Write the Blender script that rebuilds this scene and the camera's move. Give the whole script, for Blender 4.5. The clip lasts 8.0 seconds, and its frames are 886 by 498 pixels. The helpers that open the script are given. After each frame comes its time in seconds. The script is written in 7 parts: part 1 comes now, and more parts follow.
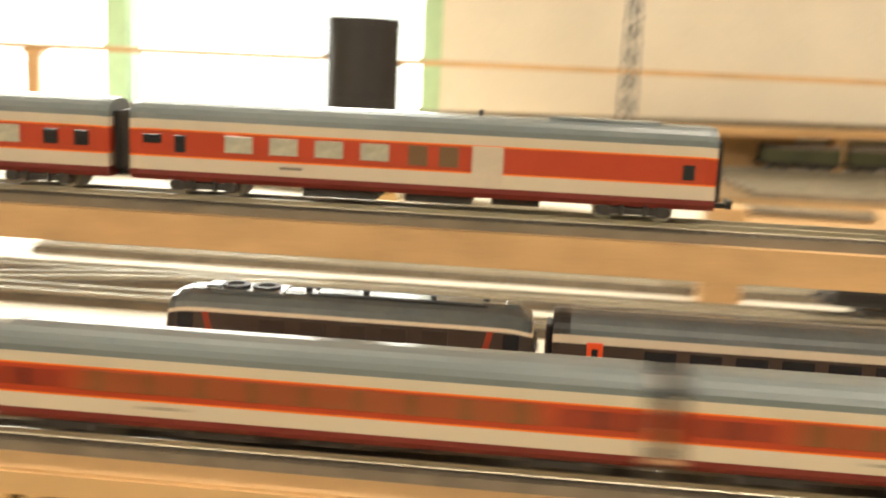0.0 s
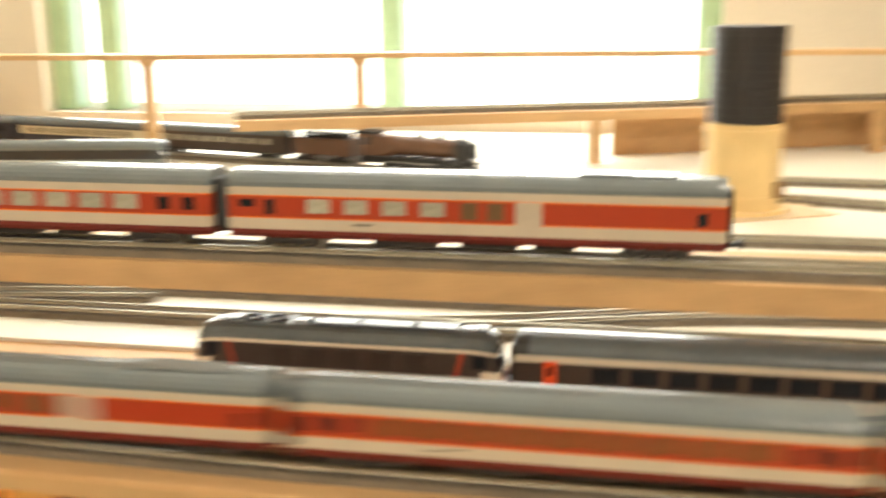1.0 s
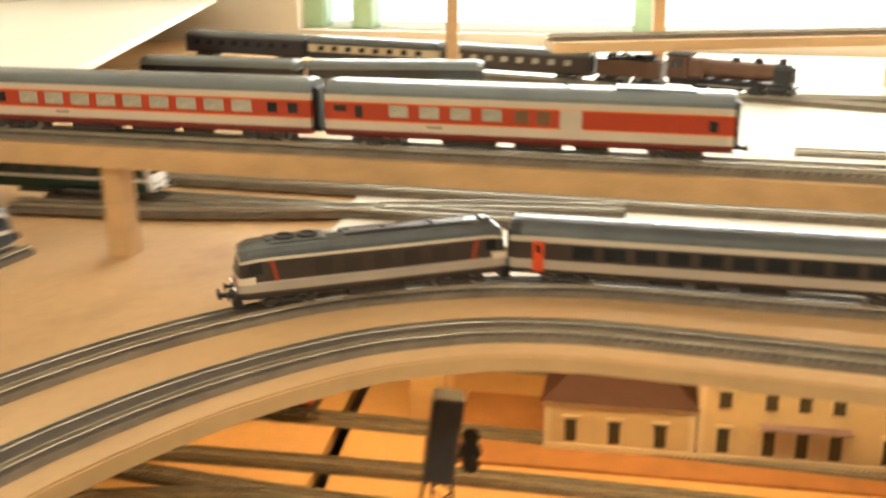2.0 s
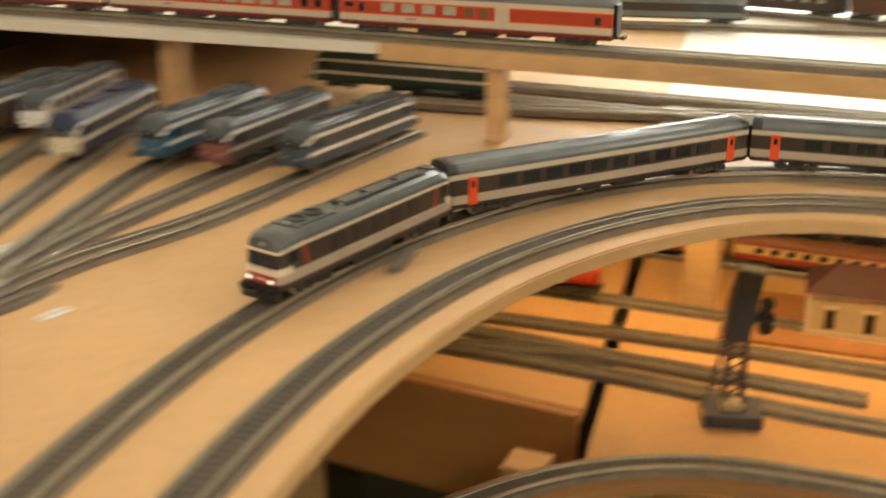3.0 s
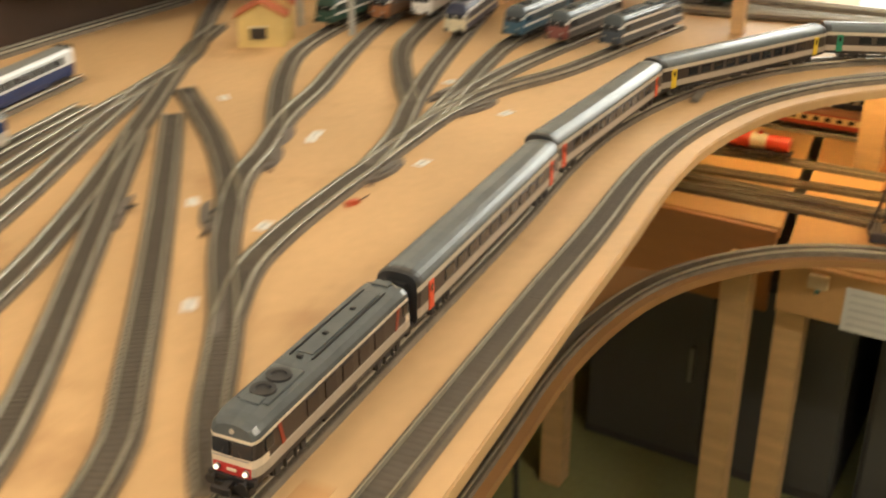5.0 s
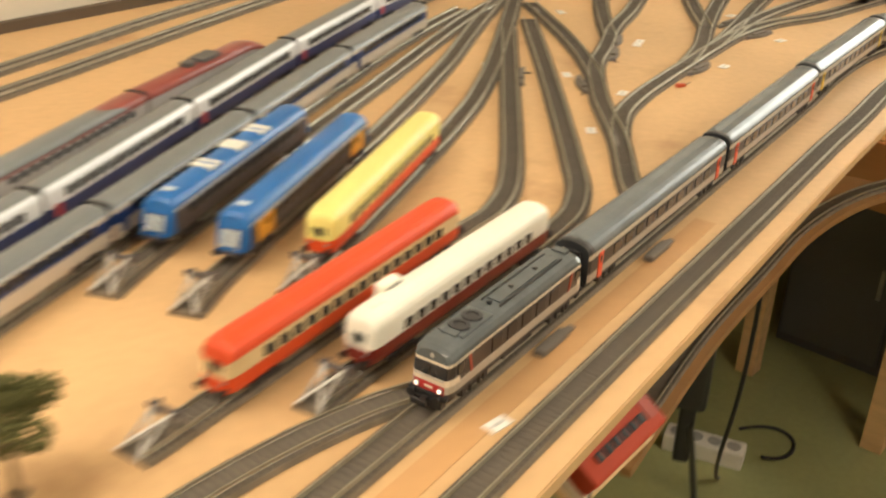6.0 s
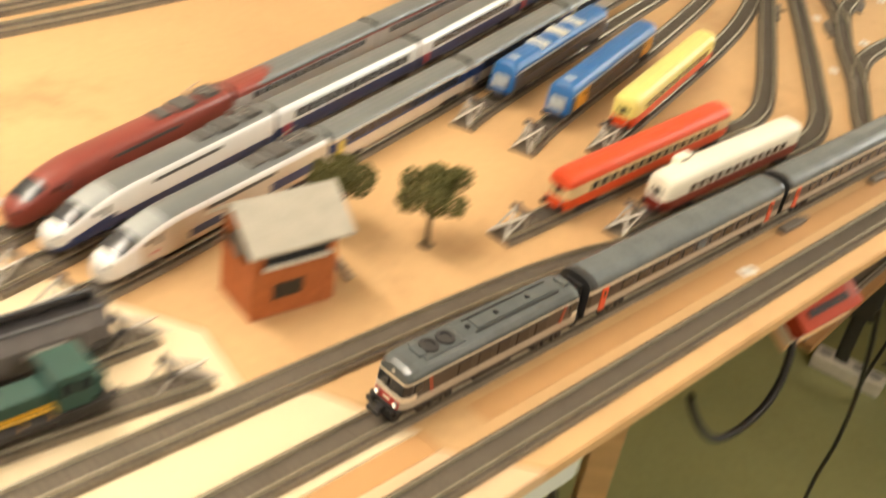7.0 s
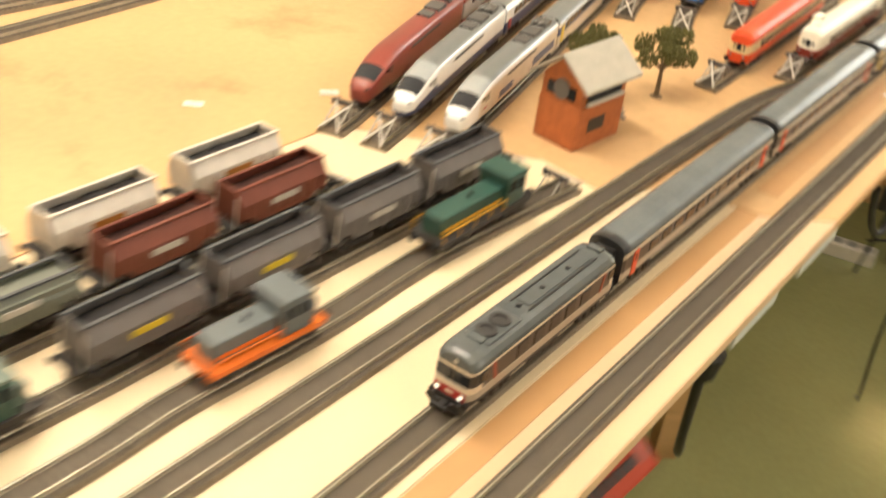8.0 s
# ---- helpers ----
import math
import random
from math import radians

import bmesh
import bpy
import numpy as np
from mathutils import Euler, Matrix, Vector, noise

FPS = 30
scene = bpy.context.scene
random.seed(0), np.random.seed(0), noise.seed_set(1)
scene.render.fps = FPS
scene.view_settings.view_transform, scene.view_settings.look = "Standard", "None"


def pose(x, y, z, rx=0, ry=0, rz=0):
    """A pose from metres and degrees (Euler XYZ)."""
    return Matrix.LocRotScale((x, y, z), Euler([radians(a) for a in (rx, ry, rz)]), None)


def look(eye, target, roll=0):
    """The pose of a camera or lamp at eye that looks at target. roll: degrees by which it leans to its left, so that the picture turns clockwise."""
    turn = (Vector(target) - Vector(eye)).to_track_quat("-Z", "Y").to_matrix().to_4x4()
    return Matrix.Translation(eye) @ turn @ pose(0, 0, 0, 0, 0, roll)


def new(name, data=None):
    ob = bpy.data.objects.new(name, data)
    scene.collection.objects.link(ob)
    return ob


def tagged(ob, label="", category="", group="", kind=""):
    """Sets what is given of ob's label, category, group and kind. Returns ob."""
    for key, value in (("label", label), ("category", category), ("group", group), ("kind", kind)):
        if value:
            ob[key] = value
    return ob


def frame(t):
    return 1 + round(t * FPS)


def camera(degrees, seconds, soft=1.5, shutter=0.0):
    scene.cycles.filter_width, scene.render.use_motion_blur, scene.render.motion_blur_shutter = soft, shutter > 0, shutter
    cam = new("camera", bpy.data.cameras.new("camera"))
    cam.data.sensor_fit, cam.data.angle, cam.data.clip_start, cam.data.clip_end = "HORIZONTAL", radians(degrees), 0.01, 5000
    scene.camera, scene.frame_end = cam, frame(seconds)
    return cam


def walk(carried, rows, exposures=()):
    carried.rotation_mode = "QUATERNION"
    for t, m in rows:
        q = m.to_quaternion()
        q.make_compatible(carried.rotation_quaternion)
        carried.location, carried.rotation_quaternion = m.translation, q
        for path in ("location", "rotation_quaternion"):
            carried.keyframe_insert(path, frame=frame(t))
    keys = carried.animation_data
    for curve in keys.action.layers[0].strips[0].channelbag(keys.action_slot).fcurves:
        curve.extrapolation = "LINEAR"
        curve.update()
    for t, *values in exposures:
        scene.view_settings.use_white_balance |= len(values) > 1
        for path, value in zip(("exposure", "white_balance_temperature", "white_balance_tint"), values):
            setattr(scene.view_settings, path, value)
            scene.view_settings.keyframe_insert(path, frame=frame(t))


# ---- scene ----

# ------------------------------------------------------------------ camera
cam = camera(45.0, 8.0, soft=2.0, shutter=0.8)
PATH = [
    (0.0, (1.330, 1.378, 0.192), (2.005, 3.225, -0.176), 2.53),
    (0.5, (1.160, 1.444, 0.254), (1.764, 3.266, -0.307), 1.97),
    (1.0, (0.989, 1.457, 0.267), (1.487, 3.336, -0.203), -0.59),
    (1.2, (0.895, 1.464, 0.267), (1.324, 3.349, -0.244), -2.40),
    (1.4, (0.797, 1.467, 0.276), (1.189, 3.345, -0.290), -1.30),
    (1.7, (0.693, 1.491, 0.285), (1.075, 3.362, -0.309), -0.70),
    (2.8, (0.465, 1.326, 0.297), (0.621, 3.193, -0.403), -0.20),
    (3.0, (0.417, 1.269, 0.304), (0.489, 3.136, -0.409), -0.30),
    (3.5, (0.355, 1.087, 0.344), (0.279, 2.941, -0.401), -2.20),
    (4.0, (0.268, 0.916, 0.366), (0.213, 2.760, -0.406), -2.20),
    (4.2, (0.251, 0.874, 0.371), (0.190, 2.715, -0.409), -2.10),
    (5.3, (0.180, 0.578, 0.407), (-0.077, 2.363, -0.458), 1.00),
    (5.5, (0.147, 0.471, 0.408), (-0.194, 2.238, -0.465), 1.40),
    (6.0, (0.066, 0.188, 0.458), (-0.357, 1.920, -0.449), 2.60),
    (6.5, (0.033, 0.023, 0.524), (-0.402, 1.726, -0.431), 4.80),
    (7.0, (0.011, -0.144, 0.557), (-0.601, 1.411, -0.542), 10.10),
    (7.5, (-0.064, -0.326, 0.557), (-0.689, 1.193, -0.585), 7.60),
    (8.0, (-0.252, -0.565, 0.503), (-0.656, 1.073, -0.572), 7.40),
]
walk(cam, [(t, look(e, g, r)) for t, e, g, r in PATH],
     exposures=[(0.0, 0.35), (1.5, 0.28), (3.0, -0.06), (4.2, -0.04), (5.5, 0.09), (6.5, 0.12), (8.0, 0.24)])

# ------------------------------------------------------------------ room axes: D runs along the window wall, N towards it
D = Vector((0.900, -0.436, 0)).normalized()
N = Vector((0.436, 0.900, 0)).normalized()
ROOM = Matrix(((D.x, N.x, 0, 0), (D.y, N.y, 0, 0), (0, 0, 1, 0), (0, 0, 0, 1)))
LEFT, RIGHT, BACK, FRONT, FLOOR, CEIL = -1.52, 4.2, -2.2, 3.78, -0.95, 1.55

# ------------------------------------------------------------------ light
world = bpy.data.worlds.new("world")
scene.world = world
world.use_nodes = True
sky = world.node_tree.nodes.new("ShaderNodeTexSky")
sky.sky_type, sky.sun_disc = "NISHITA", False
sky.sun_elevation, sky.sun_rotation = radians(45), radians(20)
world.node_tree.links.new(sky.outputs[0], world.node_tree.nodes["Background"].inputs[0])
world.node_tree.nodes["Background"].inputs[1].default_value = 0.12


def area(name, m, sx, sy, watts, colour):
    data = bpy.data.lights.new(name, "AREA")
    data.shape, data.size, data.size_y, data.energy, data.color = "RECTANGLE", sx, sy, watts, colour
    ob = new(name, data)
    ob.matrix_world = m
    return ob


WARM = (1.0, 0.89, 0.725)
CEILING_LAMPS = [(-0.95, -0.15, 26), (-0.35, 1.35, 1.2), (1.3, 0.6, 27), (1.3, 2.6, 15), (2.9, 1.6, 14), (-0.6, -1.5, 12)]
for u, v, watts in CEILING_LAMPS:
    area("ceiling_lamp_light", ROOM @ pose(u, v, CEIL - 0.075, 0, 0, 0), 1.2, 0.12, watts, WARM)
# daylight through the window opening
area("window_daylight", ROOM @ pose(-0.3, FRONT + 0.02, 0.69, -90, 0, 0), 1.3, 1.3, 30, (1.0, 0.97, 0.86))
# glow of the lamp slung under the upper board over the lower level
area("lower_level_light", pose(0.92, 2.45, -0.035, 0, 0, -26), 0.9, 0.03, 2.7, (1.0, 0.66, 0.26))

# ------------------------------------------------------------------ materials
MATS = {}


def mat(name, colour, rough=0.5, metal=0.0, vary=0.12, scale=40.0, fine=400.0, bump=0.05, coat=0.0, emit=0.0, stretch=None, spec=0.5):
    if name in MATS:
        return MATS[name]
    m = bpy.data.materials.new(name)
    m.use_nodes = True
    nt = m.node_tree
    b = nt.nodes["Principled BSDF"]
    b.inputs["Roughness"].default_value = rough
    b.inputs["Metallic"].default_value = metal
    b.inputs["Specular IOR Level"].default_value = spec
    b.inputs["Coat Weight"].default_value = coat
    tc = nt.nodes.new("ShaderNodeTexCoord")
    src = tc.outputs["Object"]
    if stretch:
        mp = nt.nodes.new("ShaderNodeMapping")
        mp.inputs["Scale"].default_value = stretch
        nt.links.new(src, mp.inputs[0])
        src = mp.outputs[0]
    n1 = nt.nodes.new("ShaderNodeTexNoise")
    n1.inputs["Scale"].default_value, n1.inputs["Detail"].default_value = scale, 5
    n2 = nt.nodes.new("ShaderNodeTexNoise")
    n2.inputs["Scale"].default_value, n2.inputs["Detail"].default_value = fine, 3
    nt.links.new(src, n1.inputs["Vector"])
    nt.links.new(src, n2.inputs["Vector"])
    mix = nt.nodes.new("ShaderNodeMath")
    mix.operation = "MULTIPLY_ADD"
    mix.inputs[1].default_value = 0.35
    nt.links.new(n2.outputs[0], mix.inputs[0])
    nt.links.new(n1.outputs[0], mix.inputs[2])
    info = nt.nodes.new("ShaderNodeObjectInfo")
    add = nt.nodes.new("ShaderNodeMath")
    add.operation = "MULTIPLY_ADD"
    add.inputs[1].default_value = 0.12
    nt.links.new(info.outputs["Random"], add.inputs[0])
    nt.links.new(mix.outputs[0], add.inputs[2])
    ramp = nt.nodes.new("ShaderNodeValToRGB")
    ramp.color_ramp.elements[0].position, ramp.color_ramp.elements[1].position = 0.38, 1.0
    ramp.color_ramp.elements[0].color = (*[c * (1 - vary) for c in colour], 1)
    ramp.color_ramp.elements[1].color = (*[min(1, c * (1 + vary)) for c in colour], 1)
    nt.links.new(add.outputs[0], ramp.inputs[0])
    nt.links.new(ramp.outputs[0], b.inputs["Base Color"])
    if bump:
        bp = nt.nodes.new("ShaderNodeBump")
        bp.inputs["Strength"].default_value, bp.inputs["Distance"].default_value = bump, 0.001
        nt.links.new(n2.outputs[0], bp.inputs["Height"])
        nt.links.new(bp.outputs[0], b.inputs["Normal"])
    if emit:
        b.inputs["Emission Color"].default_value = (*colour, 1)
        b.inputs["Emission Strength"].default_value = emit
    MATS[name] = m
    return m


def stain(m, amount, scale, low):
    """Broad faint stains and handling marks over a board's own colour."""
    nt = m.node_tree
    b = nt.nodes["Principled BSDF"]
    src = b.inputs["Base Color"].links[0].from_socket
    tc = nt.nodes.new("ShaderNodeTexCoord")
    n = nt.nodes.new("ShaderNodeTexNoise")
    n.inputs["Scale"].default_value, n.inputs["Detail"].default_value, n.inputs["Roughness"].default_value = scale, 8, 0.62
    nt.links.new(tc.outputs["Object"], n.inputs["Vector"])
    r = nt.nodes.new("ShaderNodeValToRGB")
    r.color_ramp.elements[0].position, r.color_ramp.elements[1].position = 0.565, 0.74
    r.color_ramp.elements[0].color, r.color_ramp.elements[1].color = (0, 0, 0, 1), (amount, amount, amount, 1)
    nt.links.new(n.outputs[0], r.inputs[0])
    mx = nt.nodes.new("ShaderNodeMix")
    mx.data_type = "RGBA"
    nt.links.new(r.outputs[0], mx.inputs["Factor"])
    nt.links.new(src, mx.inputs["A"])
    mx.inputs["B"].default_value = (*low, 1)
    nt.links.new(mx.outputs["Result"], b.inputs["Base Color"])


WOOD = mat("board_wood", (0.585, 0.368, 0.176), 0.55, vary=0.2, scale=3.0, fine=90, bump=0.12, stretch=(1, 1, 1))
PALE = mat("pale_board", (0.74, 0.60, 0.40), 0.5, vary=0.08, scale=4.0, fine=120, bump=0.08)
stain(WOOD, 0.7, 5.5, (0.33, 0.17, 0.07))
stain(PALE, 0.3, 5.0, (0.5, 0.36, 0.2))
PINE = mat("pine", (0.60, 0.38, 0.18), 0.5, vary=0.2, scale=9.0, fine=120, bump=0.12, stretch=(1, 6, 6))
WHITEBOARD = mat("white_board", (0.78, 0.74, 0.64), 0.5, vary=0.06, scale=5)
# near-black brown for the added panels that imitate shade in the yard
SHADE_DARK = mat("dark_board", (0.075, 0.045, 0.03), 0.7, vary=0.3, scale=5)
PLASTER = mat("plaster", (0.68, 0.62, 0.51), 0.85, vary=0.1, scale=4, fine=160, bump=0.2)
CEILMAT = mat("ceiling_paint", (0.75, 0.72, 0.66), 0.9, vary=0.05, scale=3)
FLOORMAT = mat("green_lino", (0.30, 0.305, 0.140), 0.18, vary=0.2, scale=2.5, fine=60, bump=0.03)
BED = mat("track_bed", (0.19, 0.155, 0.112), 0.9, vary=0.35, scale=60, fine=900, bump=0.6)
SLEEPER = mat("sleeper_plastic", (0.105, 0.086, 0.066), 0.7, vary=0.3, scale=90)
RAIL = mat("nickel_rail", (0.44, 0.40, 0.31), 0.44, metal=0.9, vary=0.15, scale=60, bump=0)
STEEL = mat("steel", (0.35, 0.34, 0.32), 0.4, metal=0.8, vary=0.2, scale=80)
BLACK = mat("black_plastic", (0.014, 0.013, 0.013), 0.5, vary=0.3, scale=90)
UNDER = mat("underframe_grey", (0.035, 0.03, 0.027), 0.65, vary=0.35, scale=150)
GLASS = mat("tinted_glazing", (0.02, 0.022, 0.026), 0.08, vary=0.2, scale=60, bump=0)
# pale glazing: the brightness seen through the coach windows is put into its colour
PALEGLASS = mat("curtained_glazing", (0.42, 0.40, 0.32), 0.12, vary=0.3, scale=150, bump=0)
LAMPGLASS = mat("headlight", (1.0, 0.93, 0.75), 0.2, vary=0, emit=1.3, bump=0)
SILVER = mat("silver_paint", (0.50, 0.47, 0.42), 0.3, metal=0.35, vary=0.1, scale=60, bump=0.02)
ROOFGREY = mat("roof_grey", (0.122, 0.138, 0.145), 0.25, vary=0.18, scale=30, fine=300, bump=0.03)
ROOFLIGHT = mat("roof_silver_grey", (0.15, 0.172, 0.178), 0.24, vary=0.12, scale=30, fine=300, bump=0.03)
LOCOGREY = mat("slate_grey_paint", (0.045, 0.036, 0.032), 0.4, vary=0.15, scale=60)
BROWNBODY = mat("brown_grey_band", (0.05, 0.036, 0.03), 0.35, vary=0.15, scale=60)
CREAMLINE = mat("cream_line", (0.72, 0.62, 0.48), 0.4, vary=0.05)
ORANGE = mat("orange_red", (0.75, 0.085, 0.022), 0.4, vary=0.06)
REDLOW = mat("red_front", (0.42, 0.03, 0.025), 0.4, vary=0.1)
TEERED = mat("coach_red", (0.44, 0.048, 0.017), 0.35, vary=0.08)
TEEGREY = mat("coach_cream_grey", (0.60, 0.51, 0.40), 0.4, vary=0.05)
TEESILL = mat("sill_dark_red", (0.16, 0.018, 0.014), 0.5, vary=0.15)
ORANGELINE = mat("orange_line", (0.85, 0.20, 0.02), 0.4, vary=0.03)


# ------------------------------------------------------------------ mesh helpers
def mesh_of(name, bm, mats):
    me = bpy.data.meshes.new(name)
    bm.to_mesh(me)
    bm.free()
    for m in mats if isinstance(mats, (list, tuple)) else [mats]:
        me.materials.append(m)
    return me


def part(name, bm, material, parent=None, label="", m=None, smooth=False):
    """One bmesh as one mesh object, under a thing or a part when one is given."""
    me = bm if isinstance(bm, bpy.types.Mesh) else mesh_of(name, bm, material)
    if smooth:
        me.polygons.foreach_set("use_smooth", [True] * len(me.polygons))
    ob = new(name, me)
    if parent is not None:
        ob.parent = parent
    if m is not None:
        ob.matrix_basis = m
    if label:
        ob["label"] = label
    return ob


def thing(name, label, category, group="", kind="", m=None):
    ob = new(name)
    ob.empty_display_size = 0.02
    if m is not None:
        ob.matrix_basis = m
    return tagged(ob, label, category, group, kind)


def box(bm, x0, x1, y0, y1, z0, z1, bev=0.0, m=None):
    r = bmesh.ops.create_cube(bm, size=1.0, matrix=Matrix.Translation(((x0 + x1) / 2, (y0 + y1) / 2, (z0 + z1) / 2)) @ Matrix.Diagonal((x1 - x0, y1 - y0, z1 - z0, 1)))
    vs = r["verts"]
    if bev:
        es = list({e for v in vs for e in v.link_edges})
        rb = bmesh.ops.bevel(bm, geom=es, offset=bev, segments=2, affect="EDGES", profile=0.6)
        vs = list({v for f in rb["faces"] for v in f.verts} | {v for v in vs if v.is_valid})
    if m is not None:
        bmesh.ops.transform(bm, matrix=m, verts=vs)
    return vs


def boxes(*specs, bev=0.0):
    bm = bmesh.new()
    for s in specs:
        box(bm, *s, bev=bev)
    return bm


def cyl(bm, p0, p1, r0, r1=None, seg=12):
    a, b = Vector(p0), Vector(p1)
    d = b - a
    q = d.to_track_quat("Z", "Y").to_matrix().to_4x4()
    bmesh.ops.create_cone(bm, cap_ends=True, segments=seg, radius1=r0, radius2=r0 if r1 is None else r1, depth=d.length, matrix=Matrix.Translation((a + b) / 2) @ q)
    return bm


def tube(pts, r, seg=6):
    """A bent round bar through the points."""
    bm = bmesh.new()
    P = [Vector(p) for p in pts]
    rings = []
    for i, p in enumerate(P):
        t = (P[min(i + 1, len(P) - 1)] - P[max(i - 1, 0)]).normalized()
        q = t.to_track_quat("Z", "Y")
        rings.append([bm.verts.new(p + q @ Vector((r * math.cos(2 * math.pi * k / seg), r * math.sin(2 * math.pi * k / seg), 0))) for k in range(seg)])
    for a, b in zip(rings, rings[1:]):
        for k in range(seg):
            bm.faces.new((a[k], a[(k + 1) % seg], b[(k + 1) % seg], b[k]))
    bm.faces.new(rings[0][::-1])
    bm.faces.new(rings[-1])
    bmesh.ops.recalc_face_normals(bm, faces=bm.faces)
    return bm


def spline(pts, step=0.02):
    """Even points along a smooth curve through pts."""
    P = [Vector((*p, 0)) if len(p) == 2 else Vector(p) for p in pts]
    P = [2 * P[0] - P[1], *P, 2 * P[-1] - P[-2]]
    fine = []
    for i in range(1, len(P) - 2):
        a, b, c, d = P[i - 1], P[i], P[i + 1], P[i + 2]
        k = max(4, int((c - b).length / 0.006))
        for j in range(k):
            s = j / k
            fine.append(0.5 * (2 * b + (c - a) * s + (2 * a - 5 * b + 4 * c - d) * s * s + (3 * b - a - 3 * c + d) * s ** 3))
    fine.append(P[-2])
    out, left = [fine[0]], step
    for a, b in zip(fine, fine[1:]):
        d = (b - a).length
        while d >= left and d > 0:
            a = a + (b - a) * (left / d)
            out.append(a)
            d -= left
            left = step
        left -= d
    if (out[-1] - fine[-1]).length > step * 0.3:
        out.append(fine[-1])
    return out


def sweep(path, profile, closed=True, caps=True):
    """A mesh of an (offset, height) profile carried along a path in the plan."""
    verts, faces, k = [], [], len(profile)
    for i, p in enumerate(path):
        t = (path[min(i + 1, len(path) - 1)] - path[max(i - 1, 0)]).normalized()
        n = Vector((-t.y, t.x, 0)).normalized()
        for o, h in profile:
            verts.append(p + n * o + Vector((0, 0, h)))
    for i in range(len(path) - 1):
        for j in range(k if closed else k - 1):
            a, b = i * k + j, i * k + (j + 1) % k
            faces.append((a, b, b + k, a + k))
    if caps and closed:
        faces.append(tuple(range(k)))
        faces.append(tuple(range((len(path) - 1) * k, len(path) * k))[::-1])
    return verts, faces


def py_mesh(name, chunks, material):
    verts, faces = [], []
    for v, f in chunks:
        o = len(verts)
        verts += v
        faces += [tuple(i + o for i in q) for q in f]
    me = bpy.data.meshes.new(name)
    me.from_pydata(verts, [], faces)
    me.materials.append(material)
    me.update()
    return me


RAIL_TOP = 0.0092
SLEEPER_MESH = mesh_of("sleeper", boxes((-0.0016, 0.0016, -0.0136, 0.0136, 0.0042, 0.0063)), SLEEPER)
TRACK_LABEL = "model railway track with brown sleepers and nickel rails"


def track(pts, z=0.0, label=TRACK_LABEL, step=0.02, near=False):
    """A length of model track: tapered bed, two rails, one mesh of sleepers."""
    ob = thing("track", label, "track", "tracks", "structure")
    path = [p + Vector((0, 0, z)) for p in spline(pts, step)]
    part("track_bed", py_mesh("track_bed", [sweep(path, [(-0.0150, 0), (0.0150, 0), (0.0140, 0.0046), (-0.0140, 0.0046)])], BED), None, ob)
    for s in (-1, 1):
        o = s * 0.0092
        part("rail", py_mesh("rail", [sweep(path, [(o - 0.0011, 0.0062), (o + 0.0011, 0.0062), (o + 0.0006, 0.0070), (o + 0.0007, RAIL_TOP), (o - 0.0007, RAIL_TOP), (o - 0.0006, 0.0070)])], RAIL), None, ob)
    fine = spline(pts, 0.0068)
    chunks, single = [], 0
    for i in range(1, len(fine) - 1):
        t = (fine[i + 1] - fine[i - 1]).normalized()
        n = Vector((-t.y, t.x, 0))
        c = fine[i] + Vector((0, 0, z))
        if near and -0.35 < c.y < 1.75 and c.x < 0.6 and single < 300:
            single += 1
            part("sleeper", SLEEPER_MESH, None, ob, m=pose(c.x, c.y, c.z, 0, 0, math.degrees(math.atan2(t.y, t.x))))
            continue
        v = [c + n * a + t * b + Vector((0, 0, h)) for h in (0.0042, 0.0063) for a, b in ((-0.0136, -0.0016), (0.0136, -0.0016), (0.0136, 0.0016), (-0.0136, 0.0016))]
        chunks.append((v, [(4, 5, 6, 7), (0, 1, 5, 4), (1, 2, 6, 5), (2, 3, 7, 6), (3, 0, 4, 7)]))
    sl = part("sleepers", py_mesh("sleepers", chunks, SLEEPER), None, ob)
    sl["kind"] = "stuff"
    return ob


def slab(name, outline, z0, z1, material, label, category, kind="structure", bev=0.0):
    bm = bmesh.new()
    lo = [bm.verts.new((x, y, z0)) for x, y in outline]
    hi = [bm.verts.new((x, y, z1)) for x, y in outline]
    bm.faces.new(lo[::-1])
    bm.faces.new(hi)
    for i in range(len(lo)):
        j = (i + 1) % len(lo)
        bm.faces.new((lo[i], lo[j], hi[j], hi[i]))
    bmesh.ops.recalc_face_normals(bm, faces=bm.faces)
    if bev:
        top = [e for e in bm.edges if all(v.co.z > (z0 + z1) / 2 for v in e.verts)]
        bmesh.ops.bevel(bm, geom=top, offset=bev, segments=2, affect="EDGES")
    return tagged(part(name, bm, material), label, category, "", kind)


def uv(u, v):
    """Plan place from room axes."""
    p = D * u + N * v
    return (p.x, p.y)


